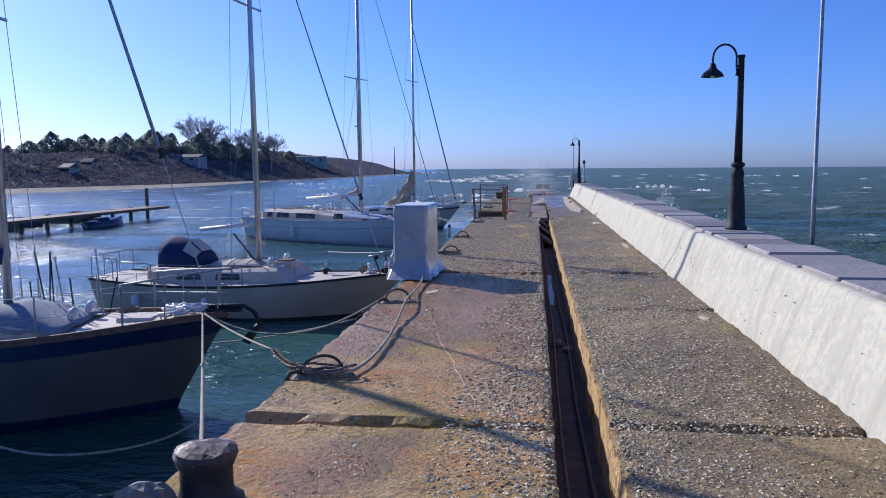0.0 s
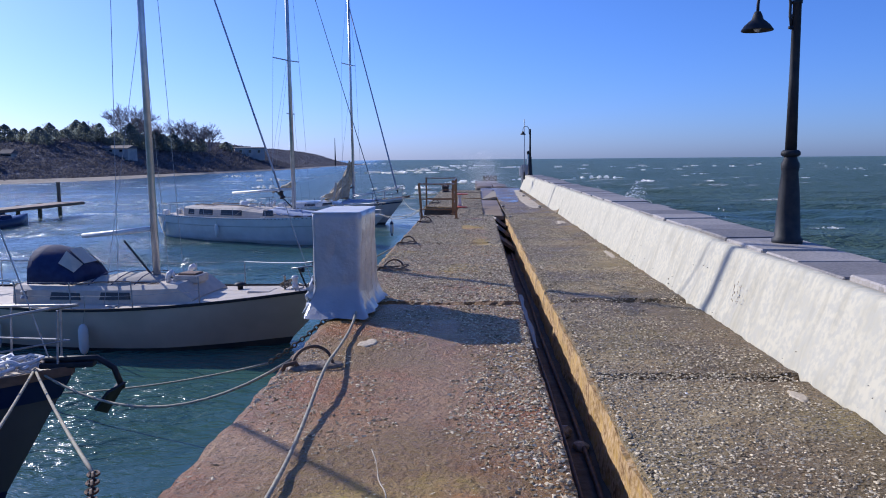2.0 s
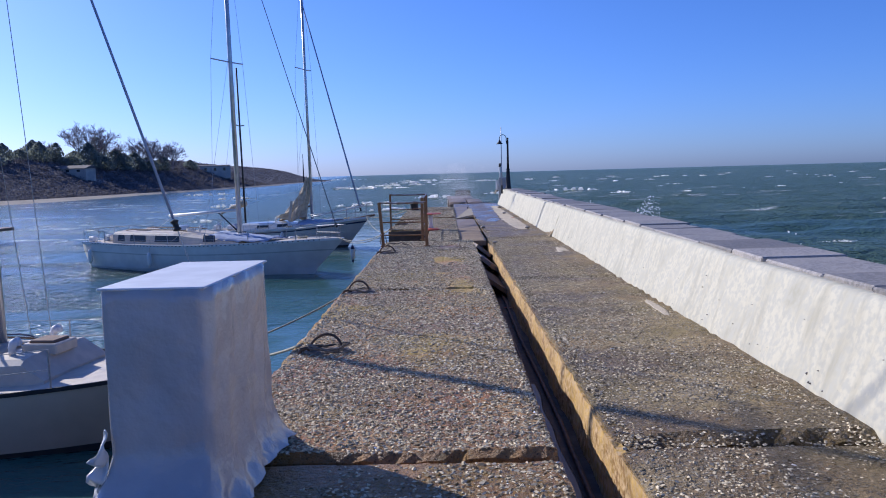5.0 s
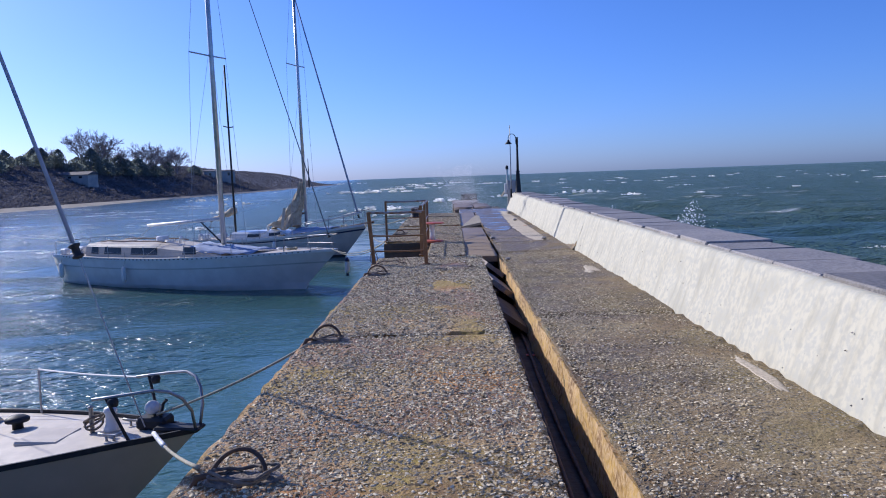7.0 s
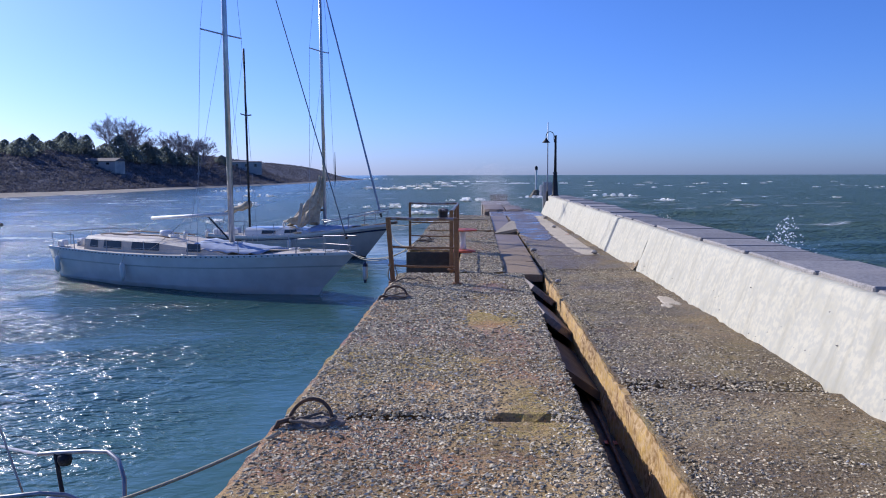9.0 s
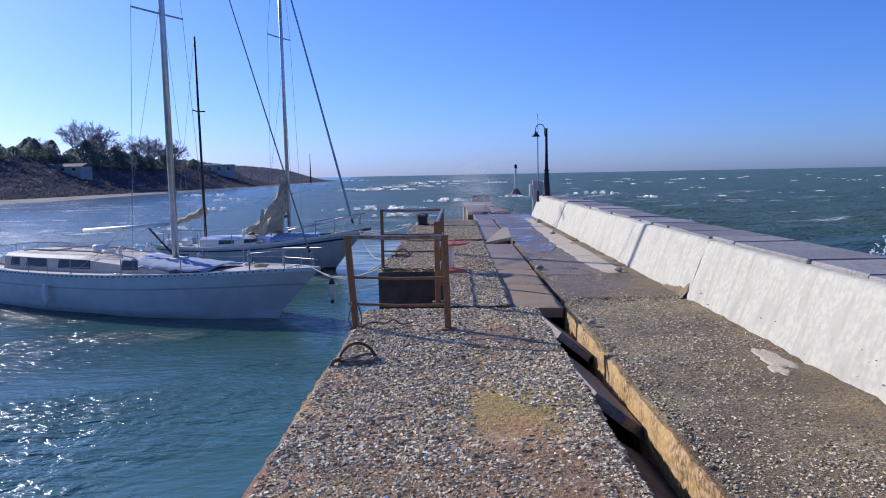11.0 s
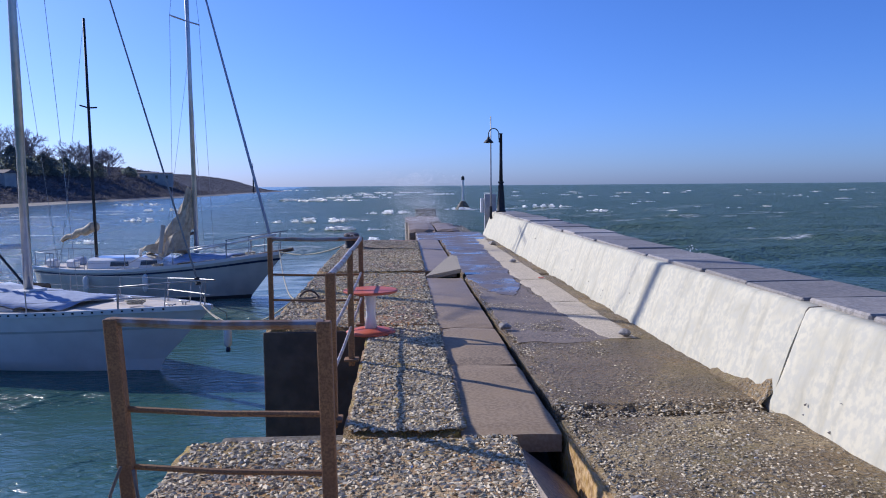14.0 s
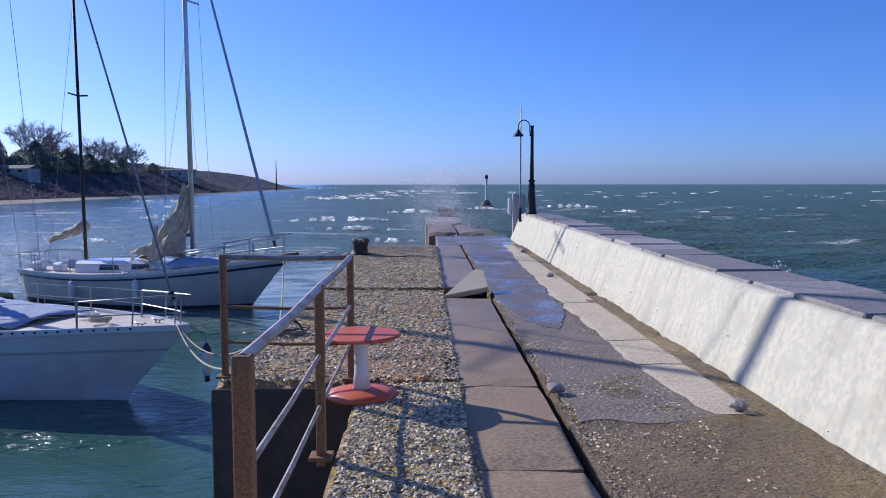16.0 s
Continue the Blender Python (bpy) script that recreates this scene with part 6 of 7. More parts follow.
for k, (x, y, s_) in enumerate(((0.42, 24.9, 0.09), (0.25, 25.0, 0.07), (1.82, 30.45, 0.07), (0.56, 30.95, 0.07), (0.6, 26.0, 0.05), (0.28, 9.4, 0.08), (0.4, 9.1, 0.06), (1.9, 43.5, 0.10), (1.75, 38.6, 0.07))):
    bm = bmesh.new()
    bmesh.ops.create_icosphere(bm, subdivisions=2, radius=s_)
    for v in bm.verts:
        v.co = v.co * (1 + 0.4 * noise.noise(v.co * 14 + Vector((k, 0, 0))))
        v.co.z *= 0.6
    ob = part("stone", bm, M_CAP)
    ob.location = (x, y, (FLOOR + 0.05 if x < 0.5 and y > 3 else 0.03) + s_ * 0.3)
    tagged(ob, "loose grey lump of broken concrete", "stone", "lumps of broken concrete")
for y0, y1, xx, zz in ((-14, 22.0, 0.215, -0.24),):
    tagged(part("pipe", tube(bmesh.new(), [(xx + 0.012 * math.sin(i * 1.3), y0 + (y1 - y0) * i / 24, zz + 0.015 * math.sin(i * 0.9)) for i in range(25)], 0.014, 8), M_CHAIN, smooth=True), "dark rusty conduit lying along the trench wall", "pipe")
    tagged(part("pipe", tube(bmesh.new(), [(xx + 0.19 + 0.015 * math.sin(i * 1.7), y0 + (y1 - y0) * i / 24, FLOOR + 0.07) for i in range(25)], 0.02, 8), M_CHAIN, smooth=True), "rusty pipe on the trench floor", "pipe")
bm = bmesh.new()
rows = []
for i in range(417):
    y = -14 + i * 0.1
    rows.append([bm.verts.new((X_T1 - 0.004 - d + 0.03 * noise.noise(Vector((y * 1.7, z * 3, 8))) + 0.014 * noise.noise(Vector((y * 7, z * 9, 2))) + 0.05 * max(0.0, noise.noise(Vector((y * 2.3, z * 2, 5))) - 0.25), y, z - (0.05 * abs(noise.noise(Vector((y * 3.1, 0, 4)))) if q == 5 else 0.0))) for q, (z, d) in enumerate(((FLOOR - 0.02, 0.02), (-0.40, 0.012), (-0.30, 0.01), (-0.20, 0.008), (-0.11, 0.006), (-0.035, 0.0)))] + [bm.verts.new((X_T1 + 0.06, y, -0.05))])
for a, b in zip(rows, rows[1:]):
    for i in range(6):
        bm.faces.new((a[i], b[i], b[i + 1], a[i + 1]))
M_POOL = material("standing_water", (0.05, 0.045, 0.042), 0.36, second=(0.07, 0.06, 0.05), scale=3, bump=0.006, bump_scale=9)
pool = bmesh.new()
edge_l = [(0.255 + 0.05 * noise.noise(Vector((0.0, 12.2 + 0.1 * i, 3))), 12.2 + 0.1 * i) for i in range(36)]
edge_r = [(0.335 + 0.06 * noise.noise(Vector((5.0, 12.2 + 0.13 * i, 3))), 12.2 + 0.1 * i) for i in range(36)]
rows = [[pool.verts.new((x, y, FLOOR + z)) for x, z in ((a[0] - 0.02, 0.03), (a[0], 0.052), (b[0], 0.052), (b[0] + 0.02, 0.03))] for a, b, y in ((a, b, a[1]) for a, b in zip(edge_l, edge_r))]
for a, b in zip(rows, rows[1:]):
    for i in range(3):
        pool.faces.new((a[i], a[i + 1], b[i + 1], b[i]))
tagged(part("puddle", pool, M_POOL), "still seawater standing in the cable trench", "puddle", kind="structure")
wall_in = part("trench_wall", bm, M_RUSTWALL)
tagged(wall_in, "rust-yellow stained side of the cable trench", "trench wall", kind="structure")


def blot(name, label, cx, cy, ax, ay, mat, seed, n=30):
    """A thin crust of cement with an uneven outline, lying on the worn deck."""
    bm = bmesh.new()
    rings = []
    for k in (0.34, 0.67, 0.92, 1.0):
        ring = []
        for i in range(n):
            a = 2 * math.pi * i / n
            q = k * (1 + 0.5 * noise.noise(Vector((math.cos(a) * 1.6, math.sin(a) * 1.6, seed))) + 0.2 * noise.noise(Vector((math.cos(a) * 6, math.sin(a) * 6, seed))))
            x, y = cx + ax * q * math.cos(a), cy + ay * q * math.sin(a)
            ring.append(bm.verts.new((x, y, deck_z(x, y) + (0.007 if k < 1 else -0.01))))
        rings.append(ring)
    mid = bm.verts.new((cx, cy, deck_z(cx, cy) + 0.008))
    for i in range(n):
        bm.faces.new((mid, rings[0][i], rings[0][(i + 1) % n]))
    for a, b in zip(rings, rings[1:]):
        for i in range(n):
            bm.faces.new((a[i], b[i], b[(i + 1) % n], a[(i + 1) % n]))
    return tagged(part(name, bm, mat, smooth=True), label, "patch", kind="structure")


M_WET = material("wet_concrete", (0.20, 0.155, 0.125), 0.34, second=(0.26, 0.20, 0.15), scale=2.4, grain=(0.12, 0.10, 0.085), grain_scale=30, bump=0.006, bump_scale=16)
wn_, wl_ = M_WET.node_tree.nodes, M_WET.node_tree.links
wt_, wr_ = wn_.new("ShaderNodeTexNoise"), wn_.new("ShaderNodeMapRange")
wt_.inputs["Scale"].default_value, wt_.inputs["Detail"].default_value = 1.4, 6.0
wl_.new(wn_["Texture Coordinate"].outputs["Object"], wt_.inputs["Vector"])
wr_.inputs["From Min"].default_value, wr_.inputs["From Max"].default_value = 0.38, 0.54
wr_.inputs["To Min"].default_value, wr_.inputs["To Max"].default_value = 0.17, 0.50
wl_.new(wt_.outputs["Fac"], wr_.inputs["Value"])
wl_.new(wr_.outputs[0], wn_["Principled BSDF"].inputs["Roughness"])


def wet_area(name, label, outline, z, mat, seed):
    """A wet sheet inside the outline, whose edge wanders."""
    bm = bmesh.new()
    ring = []
    n = len(outline)
    for i in range(n):
        a, b = Vector(outline[i]), Vector(outline[(i + 1) % n])
        m = max(2, int((b - a).length / 0.12))
        for k in range(m):
            p = a.lerp(b, k / m)
            ring.append((p.x + 0.10 * noise.noise(Vector((p.y * 1.6, p.x * 2, seed))) + 0.05 * noise.noise(Vector((p.y * 7, p.x * 7, seed))), p.y + 0.15 * noise.noise(Vector((p.x * 4, p.y * 2, seed + 3)))))
    top = [bm.verts.new((x, y, z)) for x, y in ring]
    low = [bm.verts.new((x, y, z - 0.05)) for x, y in ring]
    bm.faces.new(top)
    for i in range(len(ring)):
        k = (i + 1) % len(ring)
        bm.faces.new((top[i], low[i], low[k], top[k]))
    return tagged(part(name, bm, mat), label, "puddle", kind="structure")


wet_area("damp_patch", "dark damp gravelly concrete beside the standing water", [(0.58, 30.25), (1.1, 30.2), (1.6, 30.3), (1.52, 31.6), (1.42, 33.2), (1.36, 34.6), (0.95, 34.9), (0.60, 35.4), (0.57, 33.0)], 0.004, M_DAMP, 5)
wet_area("puddle", "shallow film of seawater on the concrete", [(0.72, 34.2), (1.05, 33.6), (1.30, 34.6), (1.42, 37.0), (1.50, 41.0), (1.68, 45.9), (0.56, 45.9), (0.55, 36.4), (0.62, 35.2)], 0.013, M_WET, 3)


def verge(y0, y1, label):
    bm = bmesh.new()
    rows = []
    n = max(4, int((y1 - y0) / 0.2))
    for i in range(n + 1):
        y = y0 + (y1 - y0) * i / n
        e = 1.44 + 0.13 * max(0.0, 1 - (y - 30.35) / 1.6) + 0.10 * noise.noise(Vector((y * 0.6, 0, 2))) + 0.06 * noise.noise(Vector((y * 3, 0, 2)))
        f = 1.96 + 0.04 * noise.noise(Vector((y * 2.2, 4, 2)))
        rim = -0.008 if i in (0, n) else 0.0
        rows.append([bm.verts.new((x, y + 0.05 * noise.noise(Vector((x * 5, y0 if i < n / 2 else y1, 2))), z + rim)) for x, z in ((e - 0.06, -0.006), (e + 0.05, 0.011), ((e + f) / 2, 0.014), (f - 0.05, 0.012), (f, -0.006))])
    for a, b in zip(rows, rows[1:]):
        for i in range(4):
            bm.faces.new((a[i], a[i + 1], b[i + 1], b[i]))
    tagged(part("verge", bm, M_SAND), label, "concrete verge", kind="structure")


for y0, y1 in ((30.35, 31.9), (31.93, 33.0), (33.03, 35.6), (35.63, 38.9), (38.94, 42.4), (42.43, 45.9)):
    verge(y0, y1, "pale dry cracked concrete verge along the parapet foot")
for i, (cx, cy, ax, ay) in enumerate(((1.93, 24.4, 0.13, 0.4), (1.8, 24.0, 0.08, 0.15), (2.0, 17.3, 0.06, 0.5), (-1.42, 10.55, 0.10, 0.13), (1.95, 9.0, 0.05, 0.15))):
    blot("cement_patch", "pale splash of cement on the worn slab", cx, cy, ax, ay, M_SAND, 20 + i, 26)

seam = [Vector((-1.02 + 0.6 * k + 0.03 * noise.noise(Vector((k * 9, 3, 0))), 7.9 - 2.4 * k, 0)) for k in (i / 40 for i in range(41))]
line("mortar_seam", "thin pale seam of mortar along a deck crack", [Vector((p.x, p.y, deck_z(p.x, p.y) - 0.001 + 0.005 * noise.noise(p * 5))) for p in seam], 0.0045, M_SAND, "mortar")

for k, (x, y, z) in enumerate(((1.85, 35.72, 0.022), (0.42, 20.07, FLOOR + 0.05))):
    bm = bmesh.new()
    rows = [[bm.verts.new((0.05 * i, 0.035 * j, 0.012 * noise.noise(Vector((i, j, k)) * 0.9) + 0.008)) for i in range(-1, 2)] for j in range(-1, 2)]
    for a, b in zip(rows, rows[1:]):
        for i in range(2):
            bm.faces.new((a[i], a[i + 1], b[i + 1], b[i]))
    rag = part("plastic_scrap", bm, M_ORANGE)
    rag.modifiers.new("thick", "SOLIDIFY").thickness = 0.006
    rag.location = (x, y, z)
    tagged(rag, "small crumpled scrap of red plastic", "litter")

# the end of the pier
end = thing("pier_end", "broken concrete blocks awash at the pier end", "pier", kind="structure")
for k, (x0, y0, x1, y1, z) in enumerate(((-0.4, 50.2, 0.6, 57, 0.1), (0.63, 50.4, 1.5, 55.5, 0.06), (-0.5, 57.2, 1.2, 63, 0.05), (1.7, 50.8, 3.2, 56, -0.5))):
    slab(x0, y0, x1, y1, M_STRIP, end, 80 + k, thick=3.2, cell=0.25, uneven=0.04, chip=0.12, name="block").location.z = z
part("end_plinth", box_bm(-0.45, 49.0, -3.5, 2.6, 64, -0.5), M_FACE, end)
part("step_slab", box_bm(-0.15, 46.3, -0.6, 2.17, 50.3, -0.03, 0.03), M_WET, end)
blk = part("stone_block", box_bm(0.1, 63.5, -0.6, 1.2, 64.8, 0.42, 0.06), M_FACE)
tagged(blk, "dark square concrete block on the far pier end", "concrete block")
M_GREYBOX = material("grey_painted_steel", (0.42, 0.43, 0.44), 0.5, second=(0.34, 0.34, 0.34), scale=5, bump=0.002, bump_scale=60)
for k, (x, y, z, w, h, mat, lab) in enumerate(((2.17, 48.3, 0.72, 0.11, 0.5, M_WHITE, "slim white metal box beside the parapet end"), (2.44, 48.15, 0.0, 0.40, 1.36, M_GREYBOX, "grey painted metal meter box behind the parapet end"))):
    cabx = thing("meter_box", lab, "meter box", pose(x, y + 0.7, z), "boxes by the far lamp")
    part("body", box_bm(-w / 2, -0.1, 0, w / 2, 0.1, h, 0.01), mat, cabx)
    part("door", box_bm(-w / 2 + 0.02, -0.112, 0.05 if z else 0.8, w / 2 - 0.02, -0.098, h - 0.05, 0.003), mat, cabx)
    if z:
        part("bracket", box_bm(-0.02, -0.06, 0.15, 0.14, 0.02, 0.19, 0.004), M_IRON, cabx)
bea = thing("beacon", "low dark stone beacon with a pale mast offshore", "beacon", pose(8.8, 141.6, WATER))
bm = bmesh.new()
tube(bm, [(0, 0, -0.3), (0, 0, 0.5), (0, 0, 1.3)], 1.5, 8, r1=0.35)
part("plinth", bm, M_FACE, bea)
part("mast", tube(bmesh.new(), [(0, 0, 1.2), (0, 0, 4.6)], 0.17, 8), M_GEL_GREY, bea, "pale slim mast of the beacon")
part("lantern", lathe(bmesh.new(), [(0.2, 4.55), (0.3, 4.6), (0.24, 4.7), (0.24, 5.0), (0.08, 5.2)], 10), M_IRON, bea)

# loose gravel laid bare in the deck
random.seed(21)


def gravel(name, label, areas, count, mat, lo, hi):
    """Long flat pebbles set flush in the concrete, thick in some places and thin in others."""
    base = np.array(((1, 0.1, -0.4), (0.15, 0.95, -0.4), (-0.95, -0.1, -0.4), (-0.1, -1, -0.4), (0.2, 0.15, 0.95), (0.55, -0.6, 0.6), (-0.6, 0.55, 0.65)))
    tris = np.array(((0, 1, 4), (4, 1, 6), (6, 1, 2), (2, 5, 6), (6, 5, 4), (2, 3, 5), (5, 3, 0), (5, 0, 4)))
    total = sum((a[2] - a[0]) * (a[3] - a[1]) * a[4] for a in areas)
    allv, allf, k = [], [], 0
    for x0, y0, x1, y1, w in areas:
        for _ in range(int(count * (x1 - x0) * (y1 - y0) * w / total)):
            x, y = random.uniform(x0, x1), random.uniform(y0, y1)
            near = max(0.0, 1 - (x1 - x) / 0.55) * 0.5 if x1 < 0.5 else 0.0
            bias = 0.0
            if x1 < 0.5:
                bias = (-0.72 if x < -0.6 else -0.15) if y < 12.6 else 0.25 if y < 19.3 else 0.38
                band = max(0.0, min(1.0, 2.2 - 5.0 * abs(x + 0.45))) * max(0.0, min(1.0, (y - 18.0) / 1.5, (26.6 - y) / 1.0))
                bias -= 1.0 * band * max(0.0, min(1.0, 0.7 + 2.0 * noise.noise(Vector((x * 1.5, y * 0.8, 33)))))
            elif y > 27.75 or x > 1.7:
                bias = -0.3
            if noise.noise(Vector((x * 0.8, y * 0.5, 12))) + 0.6 * noise.noise(Vector((x * 2.2, y * 2.2, 5))) + near * (1.5 if y < 12.6 else 1.0) + bias < random.uniform(-0.75, 0.25):
                continue
            s = random.uniform(lo, hi) * (1.3 if x1 < 0.5 and y > 22 else 1.0)
            m = np.array(Matrix.LocRotScale(None, Euler((random.uniform(-.3, .3), random.uniform(-.3, .3), random.uniform(0, 6))), (s, s * random.uniform(0.45, 0.8), s * random.uniform(0.22, 0.42))).to_3x3())
            allv.append(base @ m.T + (x, y, deck_z(x, y) + random.uniform(-0.25, 0.12) * s))
            allf.append(tris + k)
            k += len(base)
    me = bpy.data.meshes.new(name)
    me.from_pydata(np.concatenate(allv).tolist(), [], np.concatenate(allf).tolist())
    me.materials.append(mat)
    tagged(new(name, me), label, "gravel", kind="stuff")


M_PEBBLE = bpy.data.materials.new("mixed_pebbles")
M_PEBBLE.use_nodes = True
pn_, pl_ = M_PEBBLE.node_tree.nodes, M_PEBBLE.node_tree.links
pg_ = pn_.new("ShaderNodeNewGeometry")
pr_ = pn_.new("ShaderNodeValToRGB")
for pos, c in ((0.0, (0.16, 0.115, 0.055)), (0.25, (0.42, 0.30, 0.145)), (0.5, (0.64, 0.47, 0.235)), (0.75, (0.75, 0.59, 0.335)), (1.0, (0.86, 0.73, 0.48))):
    e = pr_.color_ramp.elements[0] if pos == 0.0 else pr_.color_ramp.elements[1] if pos == 1.0 else pr_.color_ramp.elements.new(pos)
    e.position, e.color = pos, (*c, 1)
pl_.new(pg_.outputs["Random Per Island"], pr_.inputs[0])
pl_.new(pr_.outputs[0], pn_["Principled BSDF"].inputs["Base Color"])
pn_["Principled BSDF"].inputs["Roughness"].default_value = 0.85
pn_["Principled BSDF"].inputs["Specular IOR Level"].default_value = 0.25
gravel("gravel", "grey and brown pebbles laid bare in the worn deck", ((-2.0, 2.5, 0.12, 12.5, 1.0), (-2.0, 12.7, 0.12, 27.2, 1.5), (-1.0, 27.4, -0.2, 31.3, 2.2), (-2.24, 31.4, -0.2, 45, 0.8)), 185000, M_PEBBLE, 0.010, 0.025)
gravel("gravel", "grey pebbles laid bare in the worn concrete", ((0.54, 2.5, 2.1, 28, 1.0), (0.54, 28, 1.5, 34, 0.7)), 84000, M_PEBBLE, 0.009, 0.020)


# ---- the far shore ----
# scrub tinted grey-violet, so its colour holds the haze
M_SCRUB = material("hazed_winter_scrub", (0.165, 0.16, 0.175), 0.95, second=(0.20, 0.19, 0.20), scale=0.15, grain=(0.145, 0.14, 0.155), grain_scale=0.8)


def thin_leaves(m, share, colour):
    """Leaves and twigs let part of the light through."""
    n, l = m.node_tree.nodes, m.node_tree.links
    tl, mx = n.new("ShaderNodeBsdfTranslucent"), n.new("ShaderNodeMixShader")
    tl.inputs["Color"].default_value, mx.inputs[0].default_value = (*colour, 1), share
    l.new(n["Principled BSDF"].outputs[0], mx.inputs[1])
    l.new(tl.outputs[0], mx.inputs[2])
    l.new(mx.outputs[0], n["Material Output"].inputs["Surface"])


thin_leaves(M_LEAF, 0.5, (0.30, 0.34, 0.28))
thin_leaves(M_SCRUB, 0.35, (0.16, 0.155, 0.165))


def ground_at(x, y):
    return hill(shore_at(y) - x, y)


def evergreen(m, h, w, seed, label):
    tr = thing("tree", label, "tree", m, "evergreens on the bank")
    part("trunk", tube(bmesh.new(), [(0, 0, -0.5), (0.1, 0, h * 0.35), (0.05, 0.1, h * 0.7)], 0.22, 6, r1=0.08), M_TWIG, tr)
    rnd = random.Random(seed)
    verts, faces = [], []
    for _ in range(1500):
        a, k = rnd.uniform(0, 6.28), rnd.random()
        z = h * (0.02 + 0.98 * k)
        r = w * (math.sin(math.pi * min(1, 0.30 + 0.70 * k)) ** 0.8) * rnd.uniform(0.45, 1.05)
        p = Vector((r * math.cos(a), r * math.sin(a), z))
        p *= 1 + 0.12 * noise.noise(p * 0.5 + Vector((seed, 0, 0)))
        s = rnd.uniform(0.12, 0.28)
        q = Euler((rnd.uniform(0, 6), rnd.uniform(0, 6), rnd.uniform(0, 6))).to_matrix()
        n = len(verts)
        verts += [p + q @ Vector(c) * s for c in ((-1, -0.6, 0), (1, -0.5, 0.1), (0.9, 0.6, -0.1), (-0.8, 0.7, 0.15))]
        faces.append((n, n + 1, n + 2, n + 3))
    me = bpy.data.meshes.new("crown")
    me.from_pydata(verts, [], faces)
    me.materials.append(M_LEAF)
    new("crown", me).parent = tr
    return tr


def bare_tree(m, h, seed, label):
    tr = thing("tree", label, "tree", m, "bare trees on the bank")
    rnd = random.Random(seed)
    trunk, limbs = bmesh.new(), bmesh.new()
    tube(trunk, [(0, 0, -0.5), (0.1, 0.1, h * 0.2), (0, 0, h * 0.36)], 0.3, 6, r1=0.2)

    def grow(bm, p, d, ln, r, depth):
        q = p + d * ln
        tube(bm, [p, p.lerp(q, 0.5) + Vector((rnd.uniform(-1, 1), rnd.uniform(-1, 1), 0)) * ln * 0.06, q], r, 4, False, r * 0.6)
        if depth == 0:
            return
        for _ in range(3 if depth > 1 else 6):
            e = (d + Vector((rnd.uniform(-1, 1), rnd.uniform(-1, 1), rnd.uniform(-0.5, 0.8))) * 0.75).normalized()
            grow(bm, p.lerp(q, rnd.uniform(0.3, 1)), e, ln * rnd.uniform(0.55, 0.8), max(r * 0.58, 0.018), depth - 1)
    for i in range(10):
        a = i * 2.4 + rnd.uniform(-0.3, 0.3)
        out = rnd.uniform(0.15, 1.35)
        grow(limbs, Vector((0, 0, h * rnd.uniform(0.16, 0.36))), Vector((math.cos(a) * out, math.sin(a) * out, 1)).normalized(), h * 0.24, 0.075, 4)
    part("trunk", trunk, M_TWIG, tr)
    part("crown", limbs, M_TWIG, tr)
    return tr


def house(m, w, d, h, roof, label):
    ho = thing("house", label, "house", m, "houses on the bank")
    part("wall", box_bm(-w / 2, -d / 2, -2, w / 2, d / 2, h), M_PLASTER, ho)
    bm = bmesh.new()
    v = [bm.verts.new(p) for p in ((-w / 2 - 0.4, -d / 2 - 0.4, h), (w / 2 + 0.4, -d / 2 - 0.4, h), (w / 2 + 0.4, d / 2 + 0.4, h), (-w / 2 - 0.4, d / 2 + 0.4, h), (-w / 2 - 0.4, 0, h + roof), (w / 2 + 0.4, 0, h + roof))]
    for f in ((0, 1, 5, 4), (2, 3, 4, 5), (0, 4, 3), (1, 2, 5), (0, 3, 2, 1)):
        bm.faces.new([v[i] for i in f])
    part("roof", bm, M_ROOF, ho)
    for k in range(3):
        x = -w * 0.3 + k * w * 0.3
        part("window", box_bm(x - 0.5, -d / 2 - 0.06, h * 0.4, x + 0.5, -d / 2 + 0.03, h * 0.75), M_GLASS, ho)
    return ho


rnd = random.Random(4)
green = [evergreen(pose(0, 0, -50), 5.5, 3.0, 1, "dark rounded evergreen tree on the bank"), evergreen(pose(0, 0, -50), 6.5, 2.4, 2, "dark upright evergreen tree on the bank"), evergreen(pose(0, 0, -50), 4.2, 3.4, 3, "low spreading evergreen on the bank")]
bare = [bare_tree(pose(0, 0, -50), 12, 5, "tall bare winter tree on the bank"), bare_tree(pose(0, 0, -50), 9.5, 6, "bare winter tree with fine twigs on the bank")]


def by_bearing(b, d):
    """A place on the land at that slope (x over y) and distance ahead."""
    return b * d, d


